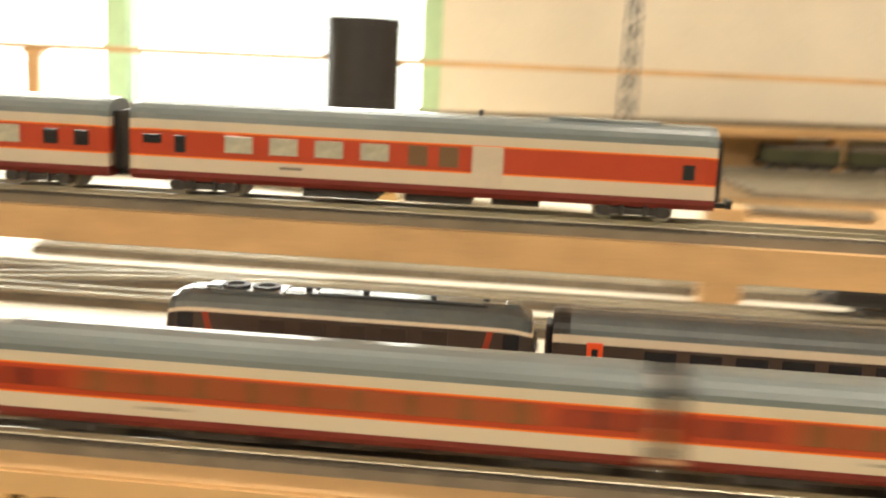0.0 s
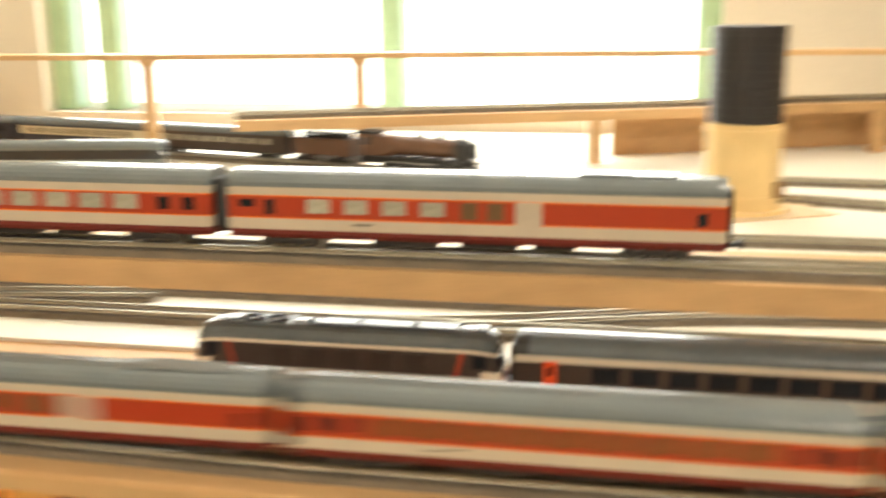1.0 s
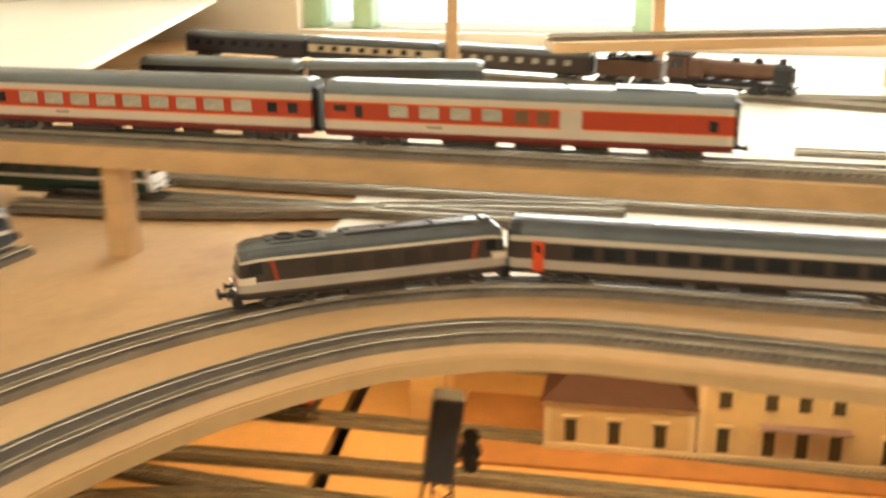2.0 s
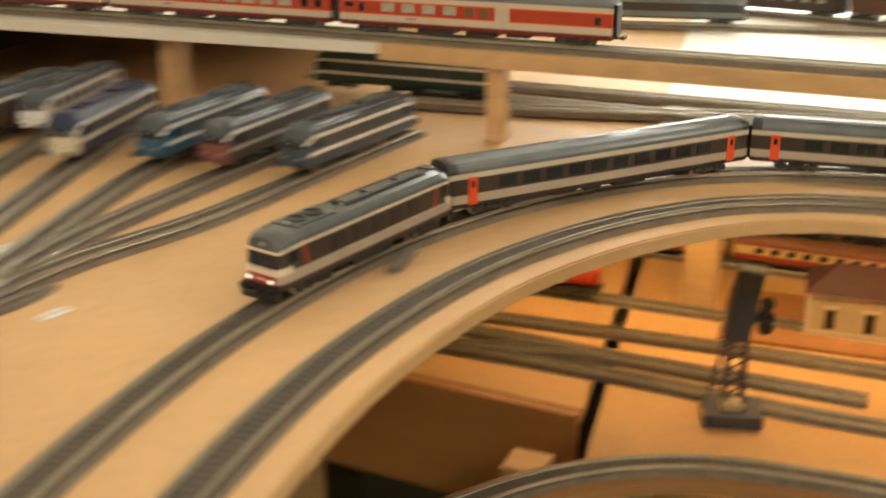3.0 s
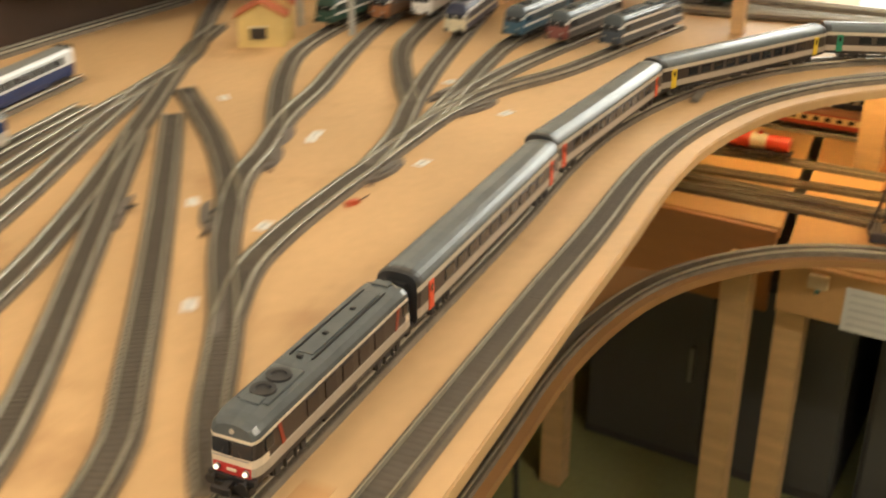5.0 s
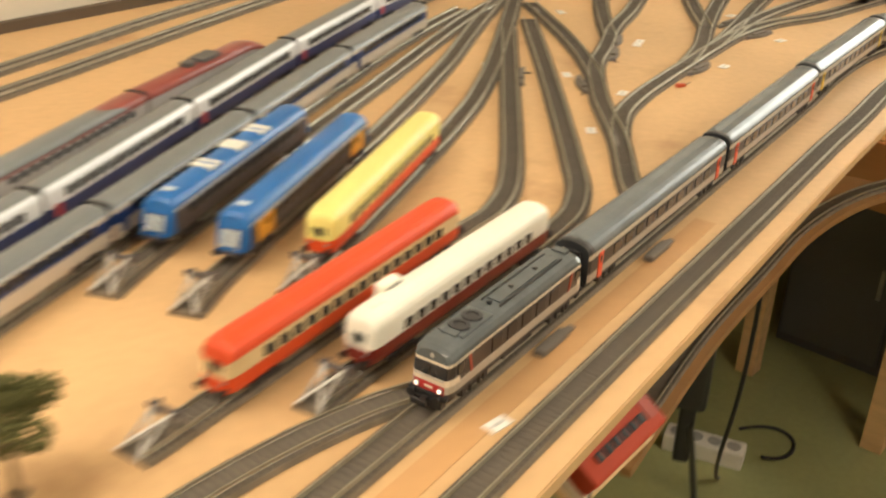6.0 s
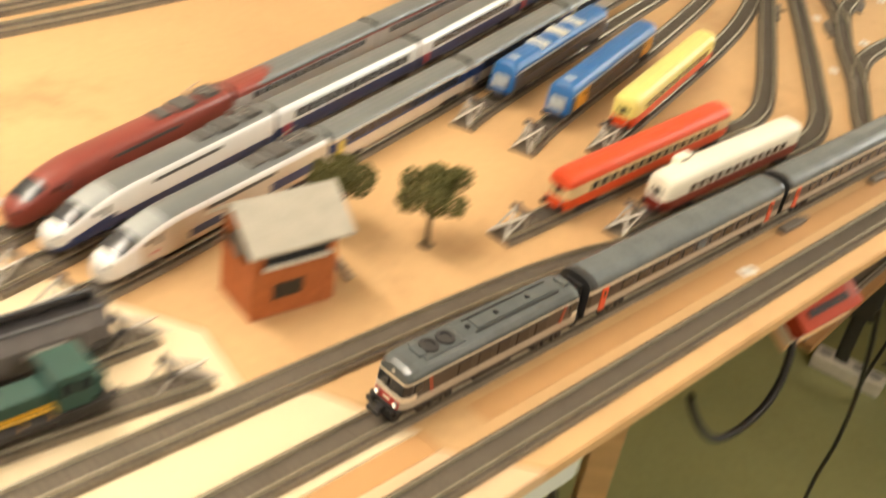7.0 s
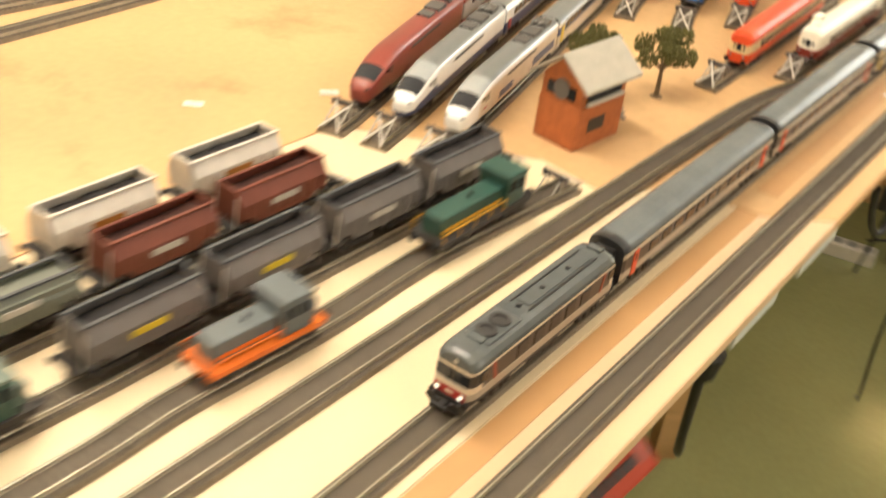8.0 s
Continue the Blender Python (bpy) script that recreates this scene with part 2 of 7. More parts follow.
# ------------------------------------------------------------------ room shell
def room():
    def rbox(name, u0, u1, v0, v1, z0, z1, material, label, category):
        ob = part(name, boxes((u0, u1, v0, v1, z0, z1)), material)
        ob.matrix_world = ROOM
        return tagged(ob, label, category, "", "structure")
    rbox("floor", LEFT - 0.1, RIGHT + 0.1, BACK - 0.1, FRONT + 0.2, FLOOR - 0.1, FLOOR, FLOORMAT, "shiny olive green linoleum floor under the tables", "floor")
    rbox("ceiling", LEFT - 0.1, RIGHT + 0.1, BACK - 0.1, FRONT + 0.2, CEIL, CEIL + 0.1, CEILMAT, "plain white painted ceiling with fluorescent tubes", "ceiling")
    rbox("wall_west", LEFT - 0.1, LEFT, BACK, FRONT, FLOOR, CEIL, PLASTER, "pale beige plaster wall beside the railway table", "wall")
    rbox("wall_east", RIGHT, RIGHT + 0.1, BACK, FRONT, FLOOR, CEIL, PLASTER, "pale beige plaster wall of the club room", "wall")
    rbox("wall_south", LEFT, RIGHT, BACK - 0.1, BACK, FLOOR, CEIL, PLASTER, "pale beige plaster wall behind the aisle", "wall")
    # dark line where the table top meets the wall
    rbox("baseboard", LEFT, LEFT + 0.012, -2.0, 1.66, 0.0, 0.016, mat("dark_trim", (0.10, 0.07, 0.045), 0.6), "dark strip along the wall behind the table", "trim")
    # window wall: sill, lintel and piers
    w0, w1, z0, z1 = -0.98, 0.38, 0.03, 1.35
    bm = boxes((LEFT, RIGHT, FRONT, FRONT + 0.2, FLOOR, z0), (LEFT, RIGHT, FRONT, FRONT + 0.2, z1, CEIL), (LEFT, w0, FRONT, FRONT + 0.2, z0, z1), (w1, RIGHT, FRONT, FRONT + 0.2, z0, z1))
    ob = tagged(part("wall_north", bm, PLASTER), "pale plaster wall with a long bright window", "wall", "", "structure")
    ob.matrix_world = ROOM
    win = thing("window_1", "long bright window with pale green frame posts", "window", "", "structure")
    win.matrix_basis = ROOM
    GREEN = mat("green_frame", (0.42, 0.60, 0.38), 0.5, vary=0.1)
    posts = [-0.96, -0.85, -0.25, 0.36]
    n = len(posts) - 1
    for u in posts:
        part("window_frame", boxes((u - 0.022, u + 0.022, FRONT + 0.04, FRONT + 0.11, z0, z1), bev=0.004), GREEN, win)
    pane = mat("window_glass", (0.9, 0.95, 0.92), 0.02, vary=0.02, bump=0)
    pane.node_tree.nodes["Principled BSDF"].inputs["Transmission Weight"].default_value = 1.0
    for i in range(n):
        a, b = posts[i] + 0.022, posts[i + 1] - 0.022
        p = part("pane", boxes((a, b, FRONT + 0.07, FRONT + 0.076, z0, z1)), pane, win)
        p.visible_shadow = False
    out = mat("bright_overcast_sky", (1.0, 0.985, 0.93), 1.0, vary=0.04, scale=0.6, bump=0, emit=2.6)
    bd = tagged(part("backdrop", boxes((LEFT - 4, RIGHT + 4, FRONT + 2.5, FRONT + 2.6, -2.5, 5)), out), "blown-out daylight outside the window", "sky", "", "structure")
    bd.matrix_world = ROOM
    for u, v, _ in CEILING_LAMPS:
        lamp = thing("ceiling_light", "white ceiling fitting with a warm fluorescent tube", "ceiling light", "ceiling lights", m=ROOM @ pose(u, v, CEIL))
        part("housing", boxes((-0.63, 0.63, -0.08, 0.08, -0.045, 0), bev=0.006), mat("white_enamel", (0.8, 0.8, 0.78), 0.4, vary=0.04), lamp)
        part("tube", cyl(bmesh.new(), (-0.58, 0, -0.058), (0.58, 0, -0.058), 0.013), mat("lit_tube", (1.0, 0.86, 0.66), 0.4, vary=0, emit=5, bump=0), lamp)


room()

# ------------------------------------------------------------------ plan of the lines
STRAIGHT_IN = [tuple((Vector((0.93, 2.197, 0)) + D * s).xy) for s in (4.25, 3.2, 2.4, 1.6, 0.8, 0.4, 0.15)]
LINE_A = STRAIGHT_IN + [(0.93, 2.197), (0.87, 2.222), (0.80, 2.238), (0.741, 2.240), (0.68, 2.234), (0.62, 2.215), (0.56, 2.187), (0.50, 2.148), (0.43, 2.088), (0.372, 2.020), (0.318, 1.938), (0.277, 1.858), (0.238, 1.757), (0.196, 1.625), (0.150, 1.492)]
LEG = Vector((-0.3286, -0.9445, 0))
LINE_A += [tuple((Vector((0.150, 1.492, 0)) + LEG * s).xy) for s in (0.15, 0.4, 0.8, 1.2, 1.6, 2.0, 2.5)]


def spacing(p):
    """How far the front line lies from the main line: wider on the long straight than on the leg."""
    k = min(1.0, max(0.0, (p.y - 1.5) / 0.7)) if p.x < 0.75 else 1.0
    far = min(1.0, max(0.0, (p.x - 0.8) / 0.3))
    return 0.074 + 0.014 * k + 0.012 * far


def beside(pts, off, step=0.05):
    """A line beside another, off metres to its left (a number, or a rule for each place)."""
    p = spline(pts, step)
    out = []
    for i in range(len(p)):
        t = (p[min(i + 1, len(p) - 1)] - p[max(i - 1, 0)]).normalized()
        o = off(p[i]) if callable(off) else off
        out.append((p[i].x - t.y * o, p[i].y + t.x * o))
    return out


LINE_F = beside(LINE_A, spacing)
EDGE = beside(LINE_A, lambda p: spacing(p) + 0.035)
DECK_Z = 0.100
TEE_AT = Vector((0.798, 2.260, 0))
LINE_T = [tuple((TEE_AT + D * s).xy) for s in (4.1, 3.0, 1.6, 0.8, 0.0, -0.45, -0.9)] + [tuple((TEE_AT - D * 1.25 - N * 0.03).xy), tuple((TEE_AT - D * 1.6 - N * 0.12).xy)]


# ------------------------------------------------------------------ tables
def tables():
    west = [uv(LEFT + 0.004, -2.0), uv(LEFT + 0.004, FRONT - 0.004)]
    corner = Vector((-0.615, 0.375, 0))
    joint = [(-0.285, 0.405), (-0.335, 0.376), (-0.400, 0.412), tuple(corner.xy), (-0.700, 0.165), tuple((corner + LEG * 1.9).xy)]
    inner, seam = beside(LINE_A, 0.024), beside(LINE_A, 0.046)
    near = lambda line: min(range(len(line)), key=lambda i: abs(line[i][1] - 0.42) + (10 if line[i][0] > 0.5 else 0))
    cut, mid, low = near(EDGE), near(seam), near(inner)
    slab("table_top", [*EDGE[:cut + 1], seam[mid], inner[low], *joint, west[0], west[1], uv(4.19, FRONT - 0.004)], -0.012, 0, WOOD, "orange-brown plywood table top of the railway layout", "table top", bev=0.0015)
    slab("table_top", [*inner[low:], *joint[::-1]], -0.012, 0.0004, PALE, "pale cream board table top beside the freight sidings", "table top", bev=0.0015)
    # train's shadow along the main line, put into the strip's darker orange
    slab("table_top", [*seam[mid:], *inner[low:][::-1]], -0.012, -0.0003, mat("orange_strip", (0.52, 0.29, 0.12), 0.5, vary=0.15, scale=5, fine=90, bump=0.1), "narrow orange-brown strip beside the main line, train shadow put into its colour", "table top")
    far = lambda line: [p for p in line if 0.43 < p[1] < 1.22 and p[0] < 0.5]
    # the same shadow tone carried on as a thin overlay
    slab("table_top", [*far(seam), *far(inner)[::-1]], 0.0002, 0.0007, mat("orange_strip", (0.52, 0.29, 0.12)), "thin orange-brown strip carrying the train's shadow tone on along the line", "table top")
    slab("table_top", [*EDGE[cut:], *seam[mid:][::-1]], -0.012, 0.0002, mat("pink_board", (0.67, 0.47, 0.29), 0.5, vary=0.12, scale=4, fine=90, bump=0.08), "pinkish pine board under the front line", "table top", bev=0.001)


tables()


EXPRESS_1 = [(-0.612, 0.352), (-0.604, 0.44), (-0.588, 0.74), (-0.572, 0.99), (-0.556, 1.24), (-0.528, 1.49), (-0.500, 1.79), (-0.455, 2.09)]
EXPRESS_2 = [(-0.562, 0.345), (-0.551, 0.45), (-0.528, 0.75), (-0.508, 0.98), (-0.495, 1.23), (-0.480, 1.50), (-0.452, 1.80), (-0.408, 2.05)]
EXPRESS_3 = [(-0.508, 0.340), (-0.488, 0.45), (-0.457, 0.75), (-0.437, 0.96), (-0.420, 1.20), (-0.403, 1.447), (-0.380, 1.70), (-0.345, 1.92)]


def main_tracks():
    track(LINE_A, near=True)
    track(LINE_F, near=True)
    track(LINE_T, DECK_Z)
    # sidings of the fan
    S = [
        [(-0.395, 0.879), (-0.394, 0.958), (-0.366, 1.329), (-0.351, 1.512), (-0.325, 1.834), (-0.300, 2.02), (-0.29, 2.19), (-0.33, 2.40), (-0.38, 2.72)],
        [(-0.316, 0.872), (-0.316, 0.973), (-0.295, 1.338), (-0.290, 1.60), (-0.298, 1.834), (-0.300, 2.02)],
        [(-0.246, 0.931), (-0.244, 0.991), (-0.219, 1.361), (-0.221, 1.570), (-0.253, 1.86), (-0.296, 2.19), (-0.30, 2.36)],
        [(-0.263, 0.692), (-0.241, 0.759), (-0.141, 1.080), (-0.118, 1.158), (-0.124, 1.267), (-0.186, 1.559), (-0.245, 1.83)],
        [(-0.170, 0.777), (-0.155, 0.832), (-0.057, 1.112), (-0.043, 1.217), (-0.066, 1.326), (-0.134, 1.581), (-0.225, 1.90)],
        [(0.03, 1.195), (0.006, 1.269), (-0.021, 1.402), (-0.058, 1.53), (-0.088, 1.66), (-0.150, 1.82), (-0.243, 2.006)],
        [(-0.021, 1.402), (-0.027, 1.490), (-0.015, 1.565), (0.010, 1.655), (0.038, 1.743), (0.070, 1.843), (0.106, 1.942), (0.162, 2.040), (0.246, 2.135), (0.338, 2.277), (0.43, 2.42)],
        [(0.088, 1.895), (0.127, 2.03), (0.175, 2.14), (0.247, 2.272), (0.36, 2.46)],
        [(0.076, 1.86), (0.106, 2.00), (0.138, 2.17), (0.177, 2.310), (0.28, 2.52)],
        [(0.038, 1.743), (0.054, 1.85), (0.057, 1.97), (0.066, 2.108), (0.080, 2.233), (0.100, 2.38), (0.125, 2.56)],
        [(0.057, 1.97), (0.030, 2.10), (0.012, 2.24), (0.027, 2.391), (0.055, 2.56)],
        [(-0.075, 1.608), (-0.088, 1.70), (-0.085, 1.783), (-0.086, 1.903), (-0.072, 2.033), (-0.064, 2.194), (-0.047, 2.367), (-0.01, 2.55)],
        [(-0.086, 1.85), (-0.110, 1.96), (-0.130, 2.08), (-0.138, 2.201), (-0.118, 2.327), (-0.07, 2.50)],
        [(-1.15, 0.30), (-0.98, 0.70), (-0.841, 1.332), (-0.757, 1.736), (-0.64, 2.12), (-0.50, 2.50)],
        [(-1.09, 0.20), (-0.93, 0.68), (-0.783, 1.249), (-0.665, 1.822), (-0.55, 2.2), (-0.41, 2.55)],
    ]
    # express sets, freight lines, loop beside the main line
    S += [
        EXPRESS_1, EXPRESS_2, EXPRESS_3,
        [(-0.64, -0.50), (-0.508, -0.141), (-0.442, 0.037), (-0.323, 0.360), (-0.232, 0.600), (-0.185, 0.705), (-0.135, 0.785), (-0.085, 0.840)],
        [(-0.70, -0.48), (-0.577, -0.170), (-0.545, -0.076), (-0.492, 0.050), (-0.443, 0.190), (-0.362, 0.367)],
        [(-0.77, -0.45), (-0.632, -0.145), (-0.576, -0.006), (-0.526, 0.120), (-0.475, 0.249), (-0.425, 0.385)],
        [(-0.816, -0.406), (-0.657, -0.016), (-0.609, 0.102), (-0.551, 0.259)],
        [(-0.872, -0.361), (-0.715, 0.007), (-0.667, 0.110), (-0.604, 0.274)],
    ]
    for i, s in enumerate(S):
        track(s, 0.0004 if i > 14 else 0.0001 * (i % 6), near=i in (2, 3, 4, 5, 18, 19, 20))


main_tracks()


# ------------------------------------------------------------------ rolling stock
def hull(prof, stations, pick, cap=None):
    """A body: half profile (y, z), bottom centre to top centre, carried through stations (x, width, height, lean)."""
    full = [(y, z) for y, z in prof] + [(-y, z) for y, z in prof[-2:0:-1]]
    z0 = prof[0][1]
    bm = bmesh.new()
    rings = []
    for x, sy, sz, lean in stations:
        rings.append([bm.verts.new((x - lean * (z - z0), y * sy, z0 + (z - z0) * sz)) for y, z in full])
    k, h = len(full), len(prof) - 1
    for i in range(len(rings) - 1):
        for j in range(k):
            q = (rings[i][j], rings[i][(j + 1) % k], rings[i + 1][(j + 1) % k], rings[i + 1][j])
            fc = bm.faces.new(q)
            s = j if j < h else k - 1 - j
            fc.material_index = pick(i, s)
    for r, i in ((rings[0], 0), (rings[-1], len(rings) - 2)):
        # ends closed band by band
        for s in range(h):
            a, b = s, s + 1
            c, d = (k - b) % k, (k - a) % k
            q = []
            for v in (r[a], r[b], r[c], r[d]):
                if v not in q:
                    q.append(v)
            if len(q) > 2:
                f2 = bm.faces.new(q)
                f2.material_index = cap(s) if cap else pick(i, s)
    bmesh.ops.recalc_face_normals(bm, faces=bm.faces)
    return bm


SHARED = {}
STOCK = 1.08


def shared(key, make, mats):
    if key not in SHARED:
        SHARED[key] = mesh_of(key, make(), mats)
    return SHARED[key]


def bogies(th, places, wheel=0.0052, span=0.0145, name="bogie"):
    def frame_bm():
        bm = bmesh.new()
        for s in (-1, 1):
            box(bm, -0.019, 0.019, s * 0.0128 - 0.0012, s * 0.0128 + 0.0012, 0.0035, 0.0068, bev=0.0006)
            for x in (-span, span):
                box(bm, x - 0.003, x + 0.003, s * 0.0136 - 0.0014, s * 0.0136 + 0.0014, 0.0028, 0.0080, bev=0.0006)
            for x in (-0.006, 0.006):
                cyl(bm, (x, s * 0.0142, 0.003), (x, s * 0.0142, 0.0085), 0.0014, seg=8)
        box(bm, -0.006, 0.006, -0.0125, 0.0125, 0.006, 0.0115)
        return bm

    def wheel_bm():
        bm = bmesh.new()
        for s in (-1, 1):
            cyl(bm, (0, s * 0.0072, wheel), (0, s * 0.0098, wheel), wheel, seg=18)
            cyl(bm, (0, s * 0.0066, wheel), (0, s * 0.0074, wheel), wheel + 0.0008, seg=18)
        cyl(bm, (0, -0.0125, wheel), (0, 0.0125, wheel), 0.0009, seg=8)
        return bm
    fr = shared("bogie_frame", frame_bm, UNDER)
    wh = shared("wheelset", wheel_bm, STEEL)
    for x in places:
        b = part(name, fr, None, th, m=pose(x, 0, 0))
        for w in (-span, span):
            part("wheelset", wh, None, b, m=pose(w, 0, 0))


def windows(th, rows, y, name="window", material=None, inner=None, thick=0.0005):
    """Panes on both sides: rows of (x0, x1, z0, z1)."""
    material = material or GLASS
    for x0, x1, z0, z1 in rows:
        w, h = round(x1 - x0, 4), round(z1 - z0, 4)
        me = shared(f"{name}_{w}_{h}_{material.name}", lambda: boxes((-w / 2, w / 2, -thick, thick, -h / 2, h / 2), bev=0.0004), material)
        for s in (-1, 1):
            part(name, me, None, th, m=pose((x0 + x1) / 2, s * y, (z0 + z1) / 2))


def buffers(th, x, z=0.0118, s=1):
    def bf():
        bm = bmesh.new()
        cyl(bm, (0, 0, 0), (0.0045, 0, 0), 0.0013, seg=8)
        cyl(bm, (0.0045, 0, 0), (0.0055, 0, 0), 0.0031, seg=12)
        return bm
    me = shared("buffer", bf, BLACK)
    for y in (-0.0101, 0.0101):
        part("buffer", me, None, th, m=pose(x, y, z, 0, 0, 0 if s > 0 else 180))


def coupler(th, x, s=1):
    me = shared("coupler", lambda: boxes((0, 0.012, -0.0022, 0.0022, -0.0012, 0.0012), (0.010, 0.0125, -0.006, 0.006, -0.001, 0.003), bev=0.0004), BLACK)
    part("coupler", me, None, th, m=pose(x, 0, 0.0085, 0, 0, 0 if s > 0 else 180))


def coach_profile(w, zs, roof):
    """zs: heights of the band edges up the side; roof: top of the roof."""
    p = [(0, zs[0]), (w * 0.90, zs[0])]
    p += [(w, z) for z in zs[1:]]
    e = zs[-1]
    for a in (15, 32, 50, 68, 90):
        p.append((w * math.cos(radians(a)) ** 0.8 if a < 90 else 0, e + (roof - e) * math.sin(radians(a)) ** 0.9))
    return p


def corail_coach(door=None, label="grey and cream express coach with a dark window band", L=0.321):
    th = thing("passenger_coach", label, "coach", "coaches of the grey express")
    zs = [0.0085, 0.0125, 0.0195, 0.0320, 0.0362]
    prof = coach_profile(0.0163, zs, 0.0455)
    dark = mat("roof_end_black", (0.028, 0.029, 0.031), 0.35, vary=0.2, scale=60)
    bands = [UNDER, UNDER, mat("coach_sill_beige", (0.44, 0.375, 0.30), 0.35, vary=0.06), BROWNBODY, mat("coach_gutter_cream", (0.60, 0.53, 0.42), 0.35, vary=0.05), ROOFGREY, dark]
    st = [(-L / 2, 0.94, 0.985, 0), (-L / 2 + 0.004, 1, 1, 0), (-L / 2 + 0.009, 1, 1, 0), (L / 2 - 0.009, 1, 1, 0), (L / 2 - 0.004, 1, 1, 0), (L / 2, 0.94, 0.985, 0)]
    part("body", hull(prof, st, lambda i, s: 6 if s > 4 and i != 2 else min(s, 5), lambda s: 6), bands, th)
    n = 10
    x0 = -L / 2 + 0.044
    pitch = (L - 0.088) / n
    windows(th, [(x0 + i * pitch + 0.003, x0 + (i + 1) * pitch - 0.004, 0.0215, 0.0305) for i in range(n)], 0.0164)
    windows(th, [(-L / 2 + 0.018, -L / 2 + 0.0265, 0.0108, 0.0330), (L / 2 - 0.0265, L / 2 - 0.018, 0.0108, 0.0330)], 0.01645, "door", door or ORANGE)
    windows(th, [(-L / 2 + 0.0205, -L / 2 + 0.0240, 0.0245, 0.0300), (L / 2 - 0.0240, L / 2 - 0.0205, 0.0245, 0.0300)], 0.01675, "door_window")
    for s in (-1, 1):
        bm = bmesh.new()
        box(bm, 0, 0.0035, -0.0085, 0.0085, 0.0115, 0.0385, bev=0.0012)
        bl = part("gangway_bellows", bm, BLACK, th, m=pose(s * L / 2, 0, 0, 0, 0, 0 if s > 0 else 180))
        part("end_door", boxes((0.0032, 0.0040, -0.0052, 0.0052, 0.0130, 0.0350), bev=0.0002), mat("end_door_red", (0.15, 0.022, 0.016), 0.5), bl)
        buffers(th, s * L / 2, s=s)
        coupler(th, s * (L / 2 - 0.002), s)
    bm = boxes((-0.045, -0.010, -0.011, 0.011, 0.0035, 0.0088), (0.005, 0.022, -0.012, 0.012, 0.004, 0.0088), (0.030, 0.055, -0.010, 0.010, 0.0042, 0.0088), bev=0.0008)
    part("underfloor_equipment", bm, UNDER, th)
    for y in (-0.009, 0.009):
        part("roof_rib", cyl(bmesh.new(), (-L / 2 + 0.01, y, 0.0437), (L / 2 - 0.01, y, 0.0437), 0.0004, seg=6), ROOFGREY, th)
    bogies(th, (-L / 2 + 0.043, L / 2 - 0.043))
    return th


def red_coach(kind="saloon", L=0.305, group="coaches of the red express", glazing=None):
    glazing = glazing or PALEGLASS
    label = "red and cream express coach with orange lines, silver-grey roof"
    if kind == "brake":
        label = "red and cream brake coach with a plain luggage end"
    th = thing("passenger_coach", label, "coach", group)
    zs = [0.0075, 0.0100, 0.0125, 0.0190, 0.0198, 0.0318, 0.0326, 0.0372]
    prof = coach_profile(0.0163, zs, 0.0462)
    bands = [UNDER, TEESILL, TEESILL, TEEGREY, ORANGELINE, TEERED, ORANGELINE, TEEGREY, ROOFLIGHT]
    st = [(-L / 2, 0.93, 0.985, 0), (-L / 2 + 0.005, 1, 1, 0), (L / 2 - 0.005, 1, 1, 0), (L / 2, 0.93, 0.985, 0)]
    part("body", hull(prof, st, lambda i, s: min(s, 8)), bands, th)
    if kind == "brake":
        win = [(-L / 2 + a, -L / 2 + b, 0.0225, 0.0308) for a, b in ((0.052, 0.067), (0.076, 0.091), (0.100, 0.115), (0.124, 0.139))]
        windows(th, win, 0.0164, material=glazing)
        windows(th, [(-L / 2 + 0.149, -L / 2 + 0.159, 0.0215, 0.031), (-L / 2 + 0.165, -L / 2 + 0.175, 0.0215, 0.031)], 0.0164, "vent_grille", mat("louvre_brown", (0.16, 0.09, 0.04), 0.5))
        windows(th, [(-L / 2 + 0.182, -L / 2 + 0.198, 0.0125, 0.0322)], 0.01645, "luggage_door", mat("luggage_door_grey", (0.58, 0.49, 0.39), 0.4))
        windows(th, [(L / 2 - 0.017, L / 2 - 0.011, 0.0215, 0.0285)], 0.0165, "door_window")
        windows(th, [(-L / 2 + 0.008, -L / 2 + 0.018, 0.0255, 0.0300), (-L / 2 + 0.025, -L / 2 + 0.031, 0.0215, 0.0300)], 0.0164, "door_window")
        part("roof_hatch", boxes((L / 2 - 0.085, L / 2 - 0.055, -0.008, 0.008, 0.0448, 0.0472), (L / 2 - 0.055, L / 2 - 0.028, -0.008, 0.008, 0.0448, 0.0468), bev=0.0006), ROOFLIGHT, th)
        bm = bmesh.new()
        cyl(bm, (0.032, 0, 0.0455), (0.032, 0, 0.0485), 0.0012, seg=8)
        part("roof_vent", bm, BLACK, th)
    else:
        n = 9
        x0 = -L / 2 + 0.045
        pitch = (L - 0.090) / n
        windows(th, [(x0 + i * pitch + 0.0035, x0 + (i + 1) * pitch - 0.0035, 0.0222, 0.0310) for i in range(n)], 0.0164, material=glazing)
        for a in (0.010, 0.027):
            windows(th, [(-L / 2 + a, -L / 2 + a + 0.008, 0.0225, 0.0300), (L / 2 - a - 0.008, L / 2 - a, 0.0225, 0.0300)], 0.0164, "door_window")
    for s in (-1, 1):
        bm = bmesh.new()
        box(bm, 0, 0.0035, -0.009, 0.009, 0.0105, 0.0400, bev=0.0014)
        part("gangway_bellows", bm, BLACK, th, m=pose(s * L / 2, 0, 0, 0, 0, 0 if s > 0 else 180))
        coupler(th, s * (L / 2 - 0.002), s)
    bm = boxes((-0.060, -0.020, -0.0125, 0.0125, 0.0030, 0.0080), (-0.005, 0.030, -0.012, 0.012, 0.0035, 0.0080), (0.040, 0.065, -0.011, 0.011, 0.004, 0.008), bev=0.0008)
